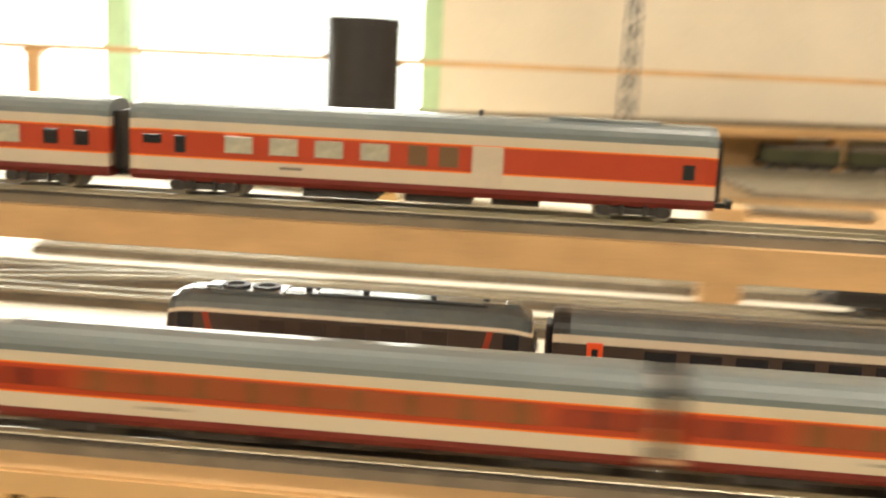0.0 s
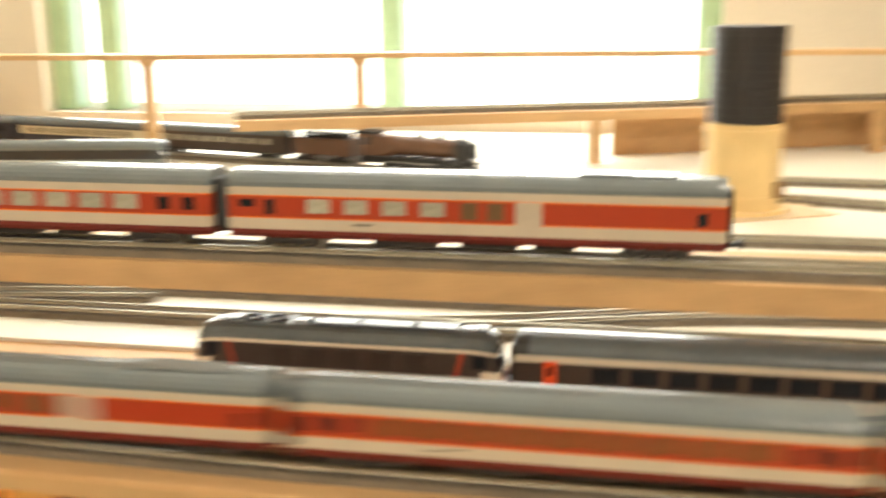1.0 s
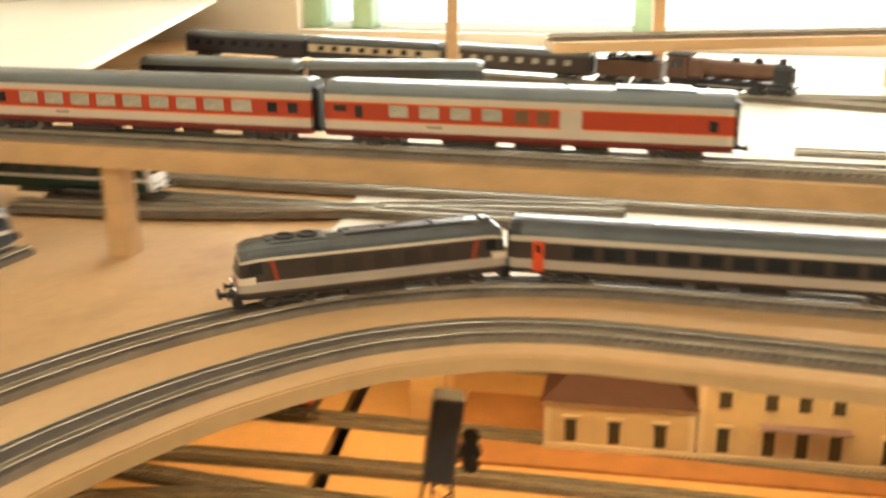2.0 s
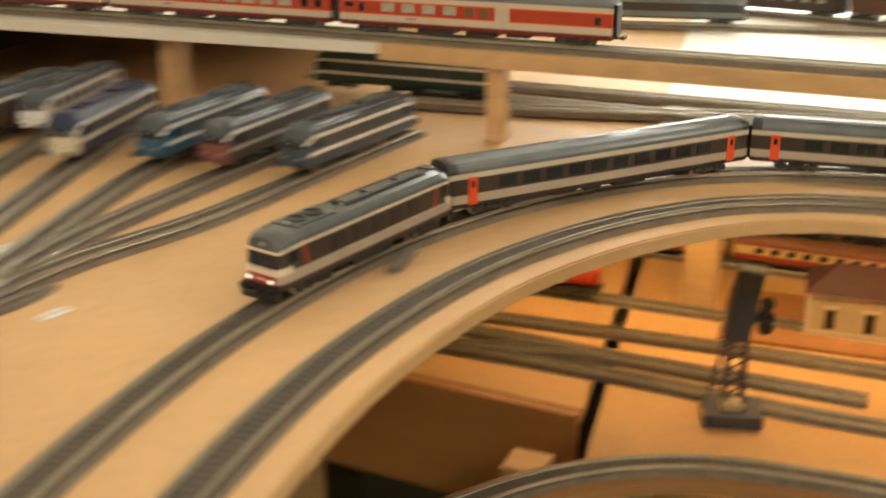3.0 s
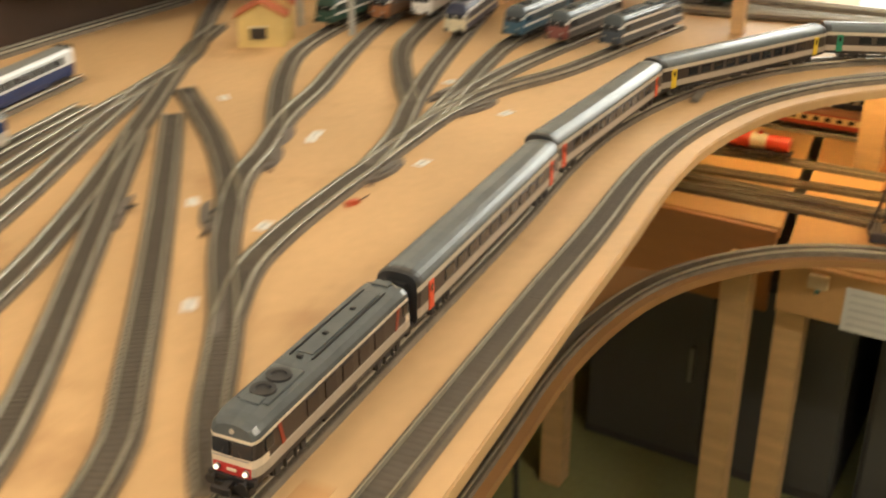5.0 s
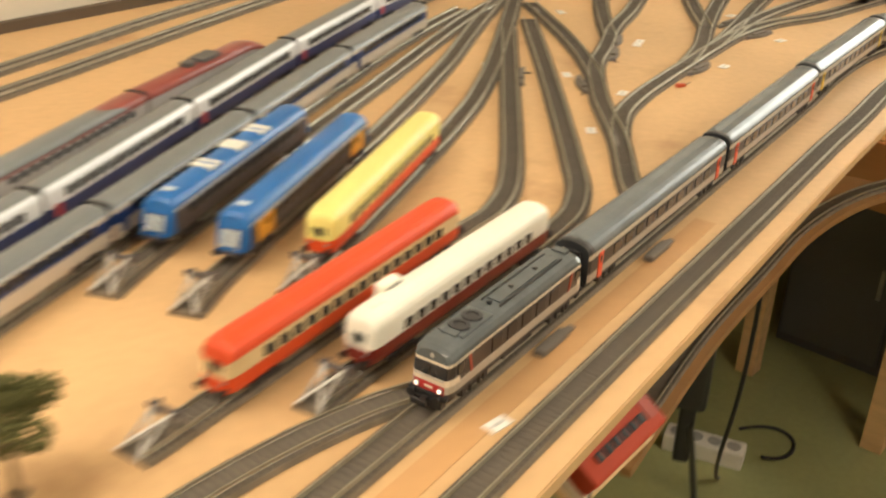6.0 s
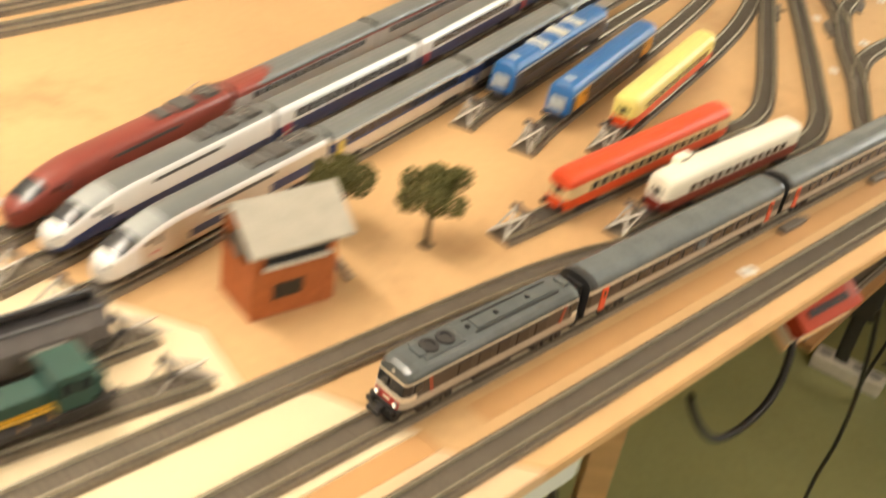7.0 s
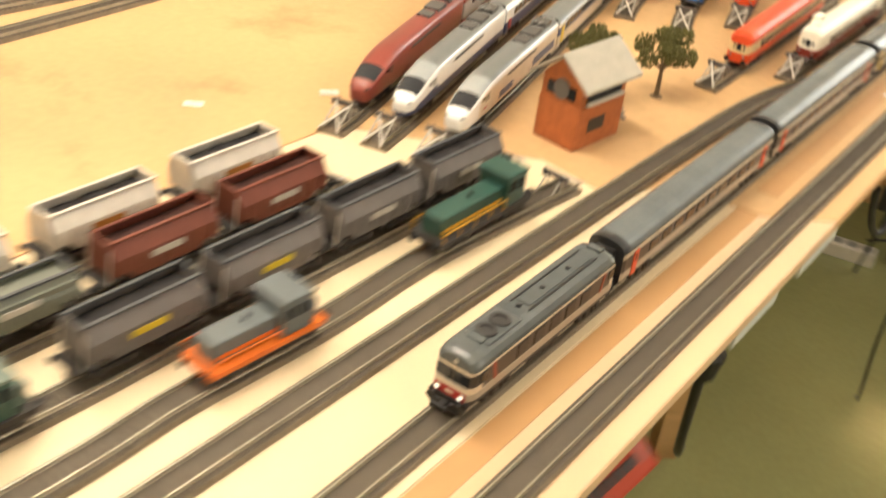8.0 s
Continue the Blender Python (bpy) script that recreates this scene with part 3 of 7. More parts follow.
    part("underfloor_equipment", bm, UNDER, th)
    # plain bars in place of the small lettering
    bar = shared("number_bar", lambda: boxes((-0.006, 0.006, -0.0002, 0.0002, -0.0007, 0.0007)), mat("lettering_grey", (0.2, 0.17, 0.14), 0.5))
    for s in (-1, 1):
        part("lettering_bar", bar, None, th, m=pose(-0.065, s * 0.0164, 0.0165))
    bogies(th, (-L / 2 + 0.040, L / 2 - 0.040))
    return th


def big_diesel():
    """The grey main-line diesel at the head of the express; +x leads."""
    L = 0.206
    th = thing("diesel_locomotive", "slate grey diesel locomotive with cream lines, orange-red cab edges, lit headlights", "locomotive")
    zs = [0.0085, 0.0118, 0.0138, 0.0195, 0.0208, 0.0248, 0.0350, 0.0371]
    prof = [(0, zs[0]), (0.0150, zs[0])] + [(0.0165, z) for z in zs[1:]] + [(0.0157, 0.0400), (0.0130, 0.0432), (0.0068, 0.0448), (0, 0.0453)]
    sill = mat("loco_sill", (0.40, 0.345, 0.275), 0.3)
    roof = mat("loco_roof", (0.090, 0.101, 0.104), 0.22, vary=0.2, scale=40, fine=300, bump=0.04)
    bands = [UNDER, UNDER, LOCOGREY, sill, SILVER, BROWNBODY, BROWNBODY, CREAMLINE, roof, REDLOW]
    # the cream waist and the dark window band run round the cab
    nose = {0: 0, 1: 1, 2: 2, 3: 3, 4: 7, 5: 7, 6: 2, 7: 7}
    ends = (0, 1, 2, 6, 7, 8)
    pk = lambda i, s: nose.get(s, 8) if i in ends else min(s, 8)
    cap = lambda s: {0: 0, 1: 1, 2: 9, 3: 9, 4: 7, 5: 7, 6: 2, 7: 7}.get(s, 8)
    half = [(0.0, 0.74, 0.900, 0.13), (0.0022, 0.87, 0.925, 0.115), (0.0065, 0.965, 0.960, 0.08), (0.0135, 1, 0.99, 0.035), (0.026, 1, 1, 0)]
    st = [(-L / 2 + x, w, h, -k) for x, w, h, k in half] + [(L / 2 - x, w, h, k) for x, w, h, k in half[::-1]]
    part("body", hull(prof, st, pk, cap), bands, th)
    for s in (-1, 1):
        R = pose(0, 0, 0, 0, 0, 0 if s > 0 else 180)
        # cab front: split windscreen, brow lamp, lamps, handrail
        for y in (-0.0069, 0.0069):
            part("windscreen", boxes((-0.0007, 0.0007, -0.0058, 0.0058, -0.0041, 0.0041), bev=0.0004), GLASS, th, m=R @ pose(L / 2 - 0.0027, y, 0.0277, 0, -8, 7 if y > 0 else -7))
            part("wiper", boxes((0.0006, 0.0009, -0.0003, 0.0003, -0.0030, 0.0010)), BLACK, th, m=R @ pose(L / 2 - 0.0022, y * 0.75, 0.0268, 30 * (1 if y > 0 else -1), -6, 0))
        for y in (-0.0092, 0.0092):
            ring = part("lamp_ring", cyl(bmesh.new(), (L / 2 - 0.0014, y, 0.0155), (L / 2 + 0.0006, y, 0.0155), 0.0019, seg=14), STEEL, th, m=R)
            part("headlight", cyl(bmesh.new(), (L / 2 + 0.0005, y, 0.0155), (L / 2 + 0.0013, y, 0.0155), 0.0014, seg=12), LAMPGLASS if s > 0 else REDLOW, ring)
        part("number_bar", boxes((L / 2 - 0.001, L / 2 + 0.0001, -0.0030, 0.0030, 0.0148, 0.0162)), CREAMLINE, th, m=R)
        part("brow_lamp", cyl(bmesh.new(), (L / 2 - 0.009, 0, 0.0378), (L / 2 - 0.0034, 0, 0.0378), 0.0015, seg=12), SILVER, th, m=R)
        part("handrail", cyl(bmesh.new(), (L / 2 - 0.0004, -0.0115, 0.0232), (L / 2 - 0.0004, 0.0115, 0.0232), 0.0004, seg=6), STEEL, th, m=R)
        part("buffer_beam", boxes((L / 2 - 0.003, L / 2 + 0.0012, -0.0150, 0.0150, 0.0085, 0.0122), bev=0.0006), BLACK, th, m=R)
        part("plough", boxes((L / 2 - 0.004, L / 2 + 0.003, -0.0125, 0.0125, 0.0022, 0.0082), bev=0.0008), BLACK, th, m=R)
        buffers(th, s * (L / 2 + 0.001), 0.0108, s)
        coupler(th, s * (L / 2), s)
        # slanted orange cab edge and cab side window
        for y in (-1, 1):
            bm = bmesh.new()
            vs = [bm.verts.new((x, yy, z)) for yy in (-0.0003, 0.0003) for x, z in ((-0.0020, 0.0208), (0.0014, 0.0208), (0.0050, 0.0351), (0.0016, 0.0351))]
            for q in ((0, 1, 2, 3), (7, 6, 5, 4), (0, 4, 5, 1), (1, 5, 6, 2), (2, 6, 7, 3), (3, 7, 4, 0)):
                bm.faces.new([vs[i] for i in q])
            bmesh.ops.recalc_face_normals(bm, faces=bm.faces)
            part("cab_edge", bm, mat("cab_edge_red", (0.33, 0.050, 0.026), 0.4), th, "orange-red slanted cab edge", m=R @ pose(L / 2 - 0.029, y * 0.0166, 0, 0, 0, 0))
            part("cab_window", boxes((L / 2 - 0.019, L / 2 - 0.0105, y * 0.0165 - 0.0005, y * 0.0165 + 0.0005, 0.0262, 0.0340), bev=0.0004), GLASS, th, m=R)
    # roof: fans, exhaust, long ribs
    part("fan_plate", boxes((0.036, 0.077, -0.0100, 0.0100, 0.0428, 0.0454), bev=0.0006), mat("fan_plate_grey", (0.085, 0.095, 0.097), 0.35), th)
    for x in (0.048, 0.065):
        bm = bmesh.new()
        rings = []
        for r, h in ((0.0078, 0.0450), (0.0075, 0.0468), (0.0048, 0.0468), (0.0044, 0.0457), (0.0016, 0.0457)):
            rings.append([bm.verts.new((x + r * math.cos(a * math.pi / 12), r * math.sin(a * math.pi / 12), h)) for a in range(24)])
        for p, q in zip(rings, rings[1:]):
            for a in range(24):
                bm.faces.new((p[a], p[(a + 1) % 24], q[(a + 1) % 24], q[a]))
        bm.faces.new(rings[-1])
        bm.faces.new(rings[0][::-1])
        bmesh.ops.recalc_face_normals(bm, faces=bm.faces)
        part("roof_fan", bm, mat("fan_ring", (0.035, 0.033, 0.033), 0.5), th)
    for x in (-0.045, -0.008, 0.024):
        part("exhaust", boxes((x - 0.0016, x + 0.0016, -0.0016, 0.0016, 0.0450, 0.0474), bev=0.0004), BLACK, th)
    for y in (-0.0075, 0.0075):
        part("roof_rib", boxes((-0.075, 0.022, y - 0.0005, y + 0.0005, 0.0440, 0.0457)), BLACK, th)
    for x in (0.076, -0.088):
        part("vent_hood", boxes((x - 0.004, x + 0.004, -0.0060, 0.0060, 0.0430, 0.0464), bev=0.0008), roof, th)
    part("roof_walkway", boxes((-0.072, 0.018, -0.0055, 0.0055, 0.0450, 0.0460), bev=0.0003), roof, th)
    windows(th, [(-0.055 + i * 0.022, -0.041 + i * 0.022, 0.0222, 0.0335) for i in range(5)], 0.0167, "side_grille", mat("grille_dark", (0.038, 0.027, 0.022), 0.4))
    part("fuel_tank", boxes((-0.022, 0.022, -0.0135, 0.0135, 0.0030, 0.0090), bev=0.001), UNDER, th)
    bogies(th, (-L / 2 + 0.038, L / 2 - 0.038))
    return th


def place(th, front, rear, z, L=None):
    """Set a vehicle with its leading end at front, pointing away from rear."""
    f, r = Vector((*front, 0)), Vector((*rear, 0))
    d = (f - r).normalized()
    c = f - d * (L / 2)
    th.matrix_basis = pose(c.x, c.y, z + RAIL_TOP, 0, 0, math.degrees(math.atan2(d.y, d.x))) @ Matrix.Diagonal((1.0, STOCK, STOCK, 1))
    return th


def yard_loco(label, side, band, roof, face, L=0.195, stripe=None, low=None):
    th = thing("locomotive", label, "locomotive", "locomotives parked in the yard")
    zs = [0.0085, 0.0125, 0.0180, 0.0215, 0.0325, 0.0358]
    prof = [(0, zs[0]), (0.0150, zs[0])] + [(0.0163, z) for z in zs[1:]] + [(0.0150, 0.0395), (0.0105, 0.0432), (0, 0.0446)]
    mats = [UNDER, low or side, side, band, side, stripe or band, roof, face]
    st = [(-L / 2, 0.88, 0.80, -0.22), (-L / 2 + 0.006, 0.98, 0.90, -0.12), (-L / 2 + 0.016, 1, 1, 0), (L / 2 - 0.016, 1, 1, 0), (L / 2 - 0.006, 0.98, 0.90, 0.12), (L / 2, 0.88, 0.80, 0.22)]
    part("body", hull(prof, st, lambda i, s: 7 if (i in (0, 4) and 1 <= s <= 4) else min(s, 6)), mats, th)
    for y in (-0.0066, 0.0066):
        part("windscreen", boxes((-0.0012, 0.0012, -0.0055, 0.0055, -0.0036, 0.0036), bev=0.0005), GLASS, th, m=pose(L / 2 - 0.0042, y, 0.0280, 0, -12, 0))
        part("windscreen", boxes((-0.0012, 0.0012, -0.0055, 0.0055, -0.0036, 0.0036), bev=0.0005), GLASS, th, m=pose(-L / 2 + 0.0042, y, 0.0280, 0, 12, 0))
        part("headlight", cyl(bmesh.new(), (L / 2 - 0.001, y * 1.35, 0.0165), (L / 2 + 0.0008, y * 1.35, 0.0165), 0.0015, seg=10), STEEL, th)
    windows(th, [(L / 2 - 0.026, L / 2 - 0.017, 0.0245, 0.0320), (-L / 2 + 0.017, -L / 2 + 0.026, 0.0245, 0.0320)], 0.0164, "cab_window")
    windows(th, [(-0.050 + i * 0.020, -0.036 + i * 0.020, 0.0235, 0.0320) for i in range(6)], 0.0164, "side_grille", mat("grille_mid", (0.045, 0.045, 0.045), 0.3))
    part("roof_hatch", boxes((-0.060, -0.015, -0.008, 0.008, 0.0430, 0.0465), (0.0, 0.045, -0.007, 0.007, 0.0430, 0.0460), bev=0.0008), roof, th)
    for x in (0.058, -0.070):
        part("roof_fan", cyl(bmesh.new(), (x, 0, 0.0425), (x, 0, 0.0458), 0.006, seg=16), BLACK, th)
    part("handrail", cyl(bmesh.new(), (-L / 2 + 0.03, 0.0125, 0.0425), (L / 2 - 0.03, 0.0125, 0.0425), 0.0005, seg=6), STEEL, th)
    part("fuel_tank", boxes((-0.022, 0.022, -0.0135, 0.0135, 0.0030, 0.0090), bev=0.001), UNDER, th)
    buffers(th, L / 2, 0.0112)
    buffers(th, -L / 2, 0.0112, -1)
    bogies(th, (-L / 2 + 0.040, L / 2 - 0.040))
    return th


def railcar(label, roof, upper, lower, L, line=None, hump=False, panel=None, grille=False, flash=None):
    th = thing("railcar", label, "railcar", "railcars on the sidings")
    zs = [0.0080, 0.0125, 0.0195, 0.0208, 0.0310, 0.0335]
    prof = coach_profile(0.0147, zs, 0.0440)
    mats = [UNDER, lower, lower, line or lower, lower if grille else upper, upper, roof]
    ends = [(0.022, 1, 1, 0), (0.012, 1, 0.97, 0.06), (0.004, 0.93, 0.88, 0.20), (0.0, 0.82, 0.78, 0.30)] if grille else [(0.022, 1, 1, 0), (0.009, 0.97, 0.98, 0.02), (0.003, 0.85, 0.92, 0.05), (0.0, 0.62, 0.84, 0.09)]
    st = [(-L / 2 + x, w, h, -k) for x, w, h, k in ends[::-1]] + [(L / 2 - x, w, h, k) for x, w, h, k in ends]
    part("body", hull(prof, st, lambda i, s: 6 if grille and i in (0, 1, 5, 6) and s > 1 else min(s, 6)), mats, th, smooth=False)
    n = int((L - 0.06) / 0.0165)
    x0 = -n * 0.0165 / 2
    windows(th, [(x0 + i * 0.0165 + 0.003, x0 + (i + 1) * 0.0165 - 0.003, 0.0220, 0.0300) for i in range(n)], 0.0148)
    for s in (-1, 1):
        R = pose(0, 0, 0, 0, 0, 0 if s > 0 else 180)
        for y in () if grille else (-0.0078, 0.0, 0.0078):
            part("windscreen", boxes((-0.0030, 0.0005, -0.0030, 0.0030, -0.0038, 0.0038), bev=0.0005), GLASS, th, m=R @ pose(L / 2 - 0.0012 - (0.0022 if y else 0), y, 0.0262, 0, -5, 38 * y / 0.0078))
        for y in (-0.008, 0.008):
            part("headlight", cyl(bmesh.new(), (L / 2 - 0.001, y, 0.0160), (L / 2 + 0.0012, y, 0.0160), 0.0013, seg=10), STEEL, th, m=R)
        buffers(th, s * (L / 2 - 0.001), 0.0112, s)
    if hump:
        cab = part("roof_cabin", boxes((L / 2 - 0.066, L / 2 - 0.042, -0.0152, -0.0050, 0.0360, 0.0478), bev=0.0025), roof, th)
        for x in (L / 2 - 0.0602, L / 2 - 0.0540, L / 2 - 0.0478):
            part("cabin_window", boxes((x - 0.0022, x + 0.0022, -0.0051, -0.0046, 0.0418, 0.0456)), GLASS, cab)
        for x in (L / 2 - 0.020, L / 2 - 0.028):
            part("roof_vent", boxes((x - 0.002, x + 0.002, -0.003, 0.003, 0.0428, 0.0448), bev=0.0005), roof, th)
    if panel:
        for a, b in panel:
            part("roof_panel", boxes((a, b, -0.0112, 0.0112, 0.0405, 0.0446), bev=0.0008), mat("roof_panel_white", (0.7, 0.68, 0.6), 0.4), th)
    if grille:
        pale = mat("sloped_glazing", (0.55, 0.60, 0.63), 0.3, vary=0.15, scale=200)
        slope = pose(L / 2 - 0.0048, 0, 0.0225, 0, -20, 0)
        part("front_grille", boxes((-0.0012, 0.0008, -0.0092, 0.0092, -0.0075, 0.0075), bev=0.0006), mat("dark_side", (0.06, 0.05, 0.05)), th, m=slope)
        for i in range(5):
            part("louvre", boxes((0.0006, 0.0020, -0.0085, 0.0085, -0.0066 + i * 0.0028, -0.0050 + i * 0.0028)), pale, th, m=slope)
        part("roof_vent", boxes((-0.004, 0.004, -0.005, 0.005, 0.0425, 0.0450), bev=0.0008), pale, th, m=pose(L / 2 - 0.030, 0, -0.0002))
        if flash:
            for s in (-1, 1):
                for y in (-0.0149, 0.0149):
                    part("amber_patch", boxes((s * L * 0.36 - 0.017, s * L * 0.36 + 0.017, y - 0.0004, y + 0.0004, 0.012, 0.0305), bev=0.0003), flash, th)
    bogies(th, (-L / 2 + 0.038, L / 2 - 0.038))
    return th


def express_set(label, nose, side, low, roof, cars, pts, z, livery):
    """A streamlined power car and its trailers, one thing each, along a siding; livery: red, navy or beige."""
    path = spline(pts, 0.004)
    navy = mat("navy_band", (0.010, 0.032, 0.130), 0.35)
    screen = mat("nose_glazing", (0.030, 0.033, 0.040), 0.22, vary=0.15, scale=80, bump=0)
    hood = nose if livery == "red" else mat("hood_silver", (0.36, 0.38, 0.385), 0.22, vary=0.1, scale=60, bump=0.02)
    slot = mat("grille_mid", (0.06, 0.06, 0.06), 0.4)

    def at(s):
        i = min(len(path) - 2, max(0, int(s / 0.004)))
        return path[i] + (path[i + 1] - path[i]) * (s / 0.004 - i)
    s = 0.058
    for c in range(cars):
        L = 0.280 if c == 0 else 0.265
        if c == 0:
            th = thing("power_car", label, "power car", "streamlined express sets")
            zs = [0.0060, 0.0105, 0.0170, 0.0215, 0.0290, 0.0335]
            prof = coach_profile(0.0142, zs, 0.0425)
            st = [(-L / 2, 0.97, 0.98, 0), (-L / 2 + 0.004, 1, 1, 0), (L / 2 - 0.085, 1, 1, 0), (L / 2 - 0.064, 1, 0.965, 0), (L / 2 - 0.047, 0.995, 0.885, 0), (L / 2 - 0.034, 0.98, 0.785, 0), (L / 2 - 0.022, 0.945, 0.665, 0), (L / 2 - 0.012, 0.88, 0.565, 0), (L / 2 - 0.005, 0.75, 0.480, 0), (L / 2 - 0.0012, 0.55, 0.385, 0), (L / 2, 0.38, 0.31, 0)]
            mats = [UNDER, low, low, side, side, side, roof, nose, screen, hood]

            def pk(i, k):
                if k == 0:
                    return 0
                if k >= 8:
                    # roof, silver hood, sloping windscreen, nose
                    return 6 if i <= 2 else 9 if i <= 4 else 8 if i in (5, 6) else 7
                if k >= 6:
                    return 7
                if livery == "navy":
                    return 1 if k <= 2 or (k == 3 and 3 <= i <= 6) else 7 if i >= 4 else 4
                return 7 if i >= 5 or livery == "red" else 4
            part("body", hull(prof, st, pk), mats, th, smooth=True)
            windows(th, [(L / 2 - 0.056, L / 2 - 0.051, 0.0225, 0.0300)], 0.0142, "cab_door", slot)
            windows(th, [(L / 2 - 0.045, L / 2 - 0.040, 0.0255, 0.0295)], 0.0141, "cab_window")
            windows(th, [(-0.060, 0.030, 0.0300, 0.0332)], 0.0142, "side_grille", slot)
            if livery == "beige":
                windows(th, [(0.010, 0.050, 0.0125, 0.0195), (-0.128, -0.055, 0.0135, 0.0225)], 0.01425, "navy_panel", navy)
                windows(th, [(L / 2 - 0.052, L / 2 - 0.046, 0.0150, 0.0175)], 0.0142, "side_mark", mat("door_accent", (0.45, 0.04, 0.05), 0.4))
            for sg in (-1, 1):
                part("nose_lamp", boxes((-0.0016, 0.0016, -0.0022, 0.0022, -0.0009, 0.0009), bev=0.0004), GLASS, th, m=pose(L / 2 - 0.0035, sg * 0.0078, 0.0185, 0, -40, sg * 40))
            gear = mat("roof_gear", (0.10, 0.095, 0.09), 0.5)
            for x0, x1, w, h in ((-0.092, -0.064, 0.009, 0.0448), (-0.058, -0.038, 0.0075, 0.0440), (-0.126, -0.102, 0.0085, 0.0455)):
                part("roof_equipment", boxes((x0, x1, -w, w, 0.0400, h), bev=0.0008), gear, th)
            for sg in (-1, 1):
                part("pantograph_arm", cyl(cyl(bmesh.new(), (-0.108, sg * 0.004, 0.0455), (-0.086, sg * 0.004, 0.0500), 0.0006, seg=6), (-0.086, sg * 0.004, 0.0500), (-0.110, sg * 0.006, 0.0525), 0.0005, seg=6), STEEL, th)
        else:
            th = thing("passenger_coach", label.replace("power car", "trailer coach").replace("pointed nose, ", ""), "coach", "streamlined express sets")
            zs = [0.0050, 0.0105, 0.0200, 0.0215, 0.0300, 0.0325]
            prof = coach_profile(0.0142, zs, 0.0398)
            st = [(-L / 2, 0.95, 0.98, 0), (-L / 2 + 0.003, 1, 1, 0), (L / 2 - 0.003, 1, 1, 0), (L / 2, 0.95, 0.98, 0)]
            gloss = mat("glossy_shoulder", (0.74, 0.77, 0.79), 0.12, vary=0.04, bump=0) if livery == "navy" else mat("pale_shoulder", (0.52, 0.56, 0.57), 0.2, vary=0.06, bump=0)
            body = [UNDER, navy, navy, gloss, gloss, gloss, gloss, gloss, gloss, roof] if livery == "navy" else [UNDER, side, side, navy, navy, side, gloss, roof, roof, roof]
            part("body", hull(prof, st, lambda i, k: min(k, 9)), body, th)
            windows(th, [(-0.107 + i * 0.0165, -0.094 + i * 0.0165, 0.0232, 0.0318) for i in range(13)], 0.0143)
            accent = mat("door_accent", (0.45, 0.04, 0.05), 0.4) if livery == "navy" else mat("door_amber", (0.66, 0.50, 0.05), 0.4)
            windows(th, [(L / 2 - 0.020, L / 2 - 0.010, 0.0100, 0.0215 if livery == "navy" else 0.0290)], 0.0144, "door", accent if c % 2 or livery == "navy" else navy)
            for sg in (-1, 1):
                bm = bmesh.new()
                box(bm, 0, 0.004, -0.0112, 0.0112, 0.008, 0.0405, bev=0.0016)
                part("gangway_bellows", bm, BLACK, th, m=pose(sg * L / 2, 0, 0, 0, 0, 0 if sg > 0 else 180))
        a, b = at(s), at(s + L)
        place(th, a.xy, b.xy, z, L)
        bogies(th, (-L / 2 + 0.036, L / 2 - 0.036))
        s += L + 0.006


def buffer_stop(at, toward):
    """A lattice buffer stop at the end of a siding."""
    d = (Vector((*toward, 0)) - Vector((*at, 0))).normalized()
    th = thing("buffer_stop", "grey lattice buffer stop at the end of a siding", "buffer stop", "buffer stops", m=pose(at[0], at[1], 0.006, 0, 0, math.degrees(math.atan2(d.y, d.x))))
    GREYP = mat("weathered_grey", (0.40, 0.37, 0.32), 0.6, vary=0.25, scale=200)
    for s in (-1, 1):
        y = s * 0.0085
        bm = bmesh.new()
        cyl(bm, (0.0, y, 0.003), (0.030, y, 0.020), 0.0011, seg=8)
        cyl(bm, (0.028, y, 0.002), (0.030, y, 0.020), 0.0011, seg=8)
        cyl(bm, (0.044, y, 0.003), (0.030, y, 0.020), 0.0010, seg=8)
        part("side_frame", bm, GREYP, th)
    bm = boxes((0.0285, 0.0315, -0.0145, 0.0145, 0.0155, 0.0215), bev=0.0006)
    part("beam", bm, mat("buffer_beam_wood", (0.12, 0.10, 0.09), 0.7), th)
    bm = bmesh.new()
    cyl(bm, (-0.004, -0.0110, 0.0020), (0.028, 0.0090, 0.0190), 0.0012, seg=8)
    cyl(bm, (-0.004, 0.0110, 0.0020), (0.028, -0.0090, 0.0190), 0.0012, seg=8)
    part("cross_brace", bm, mat("pale_brace", (0.6, 0.56, 0.5), 0.5), th)
    bm = bmesh.new()
    for y in (-0.0095, 0.0095):
        cyl(bm, (0.031, y, 0.0185), (0.036, y, 0.0185), 0.0022, seg=10)
    part("buffer_pad", bm, BLACK, th)


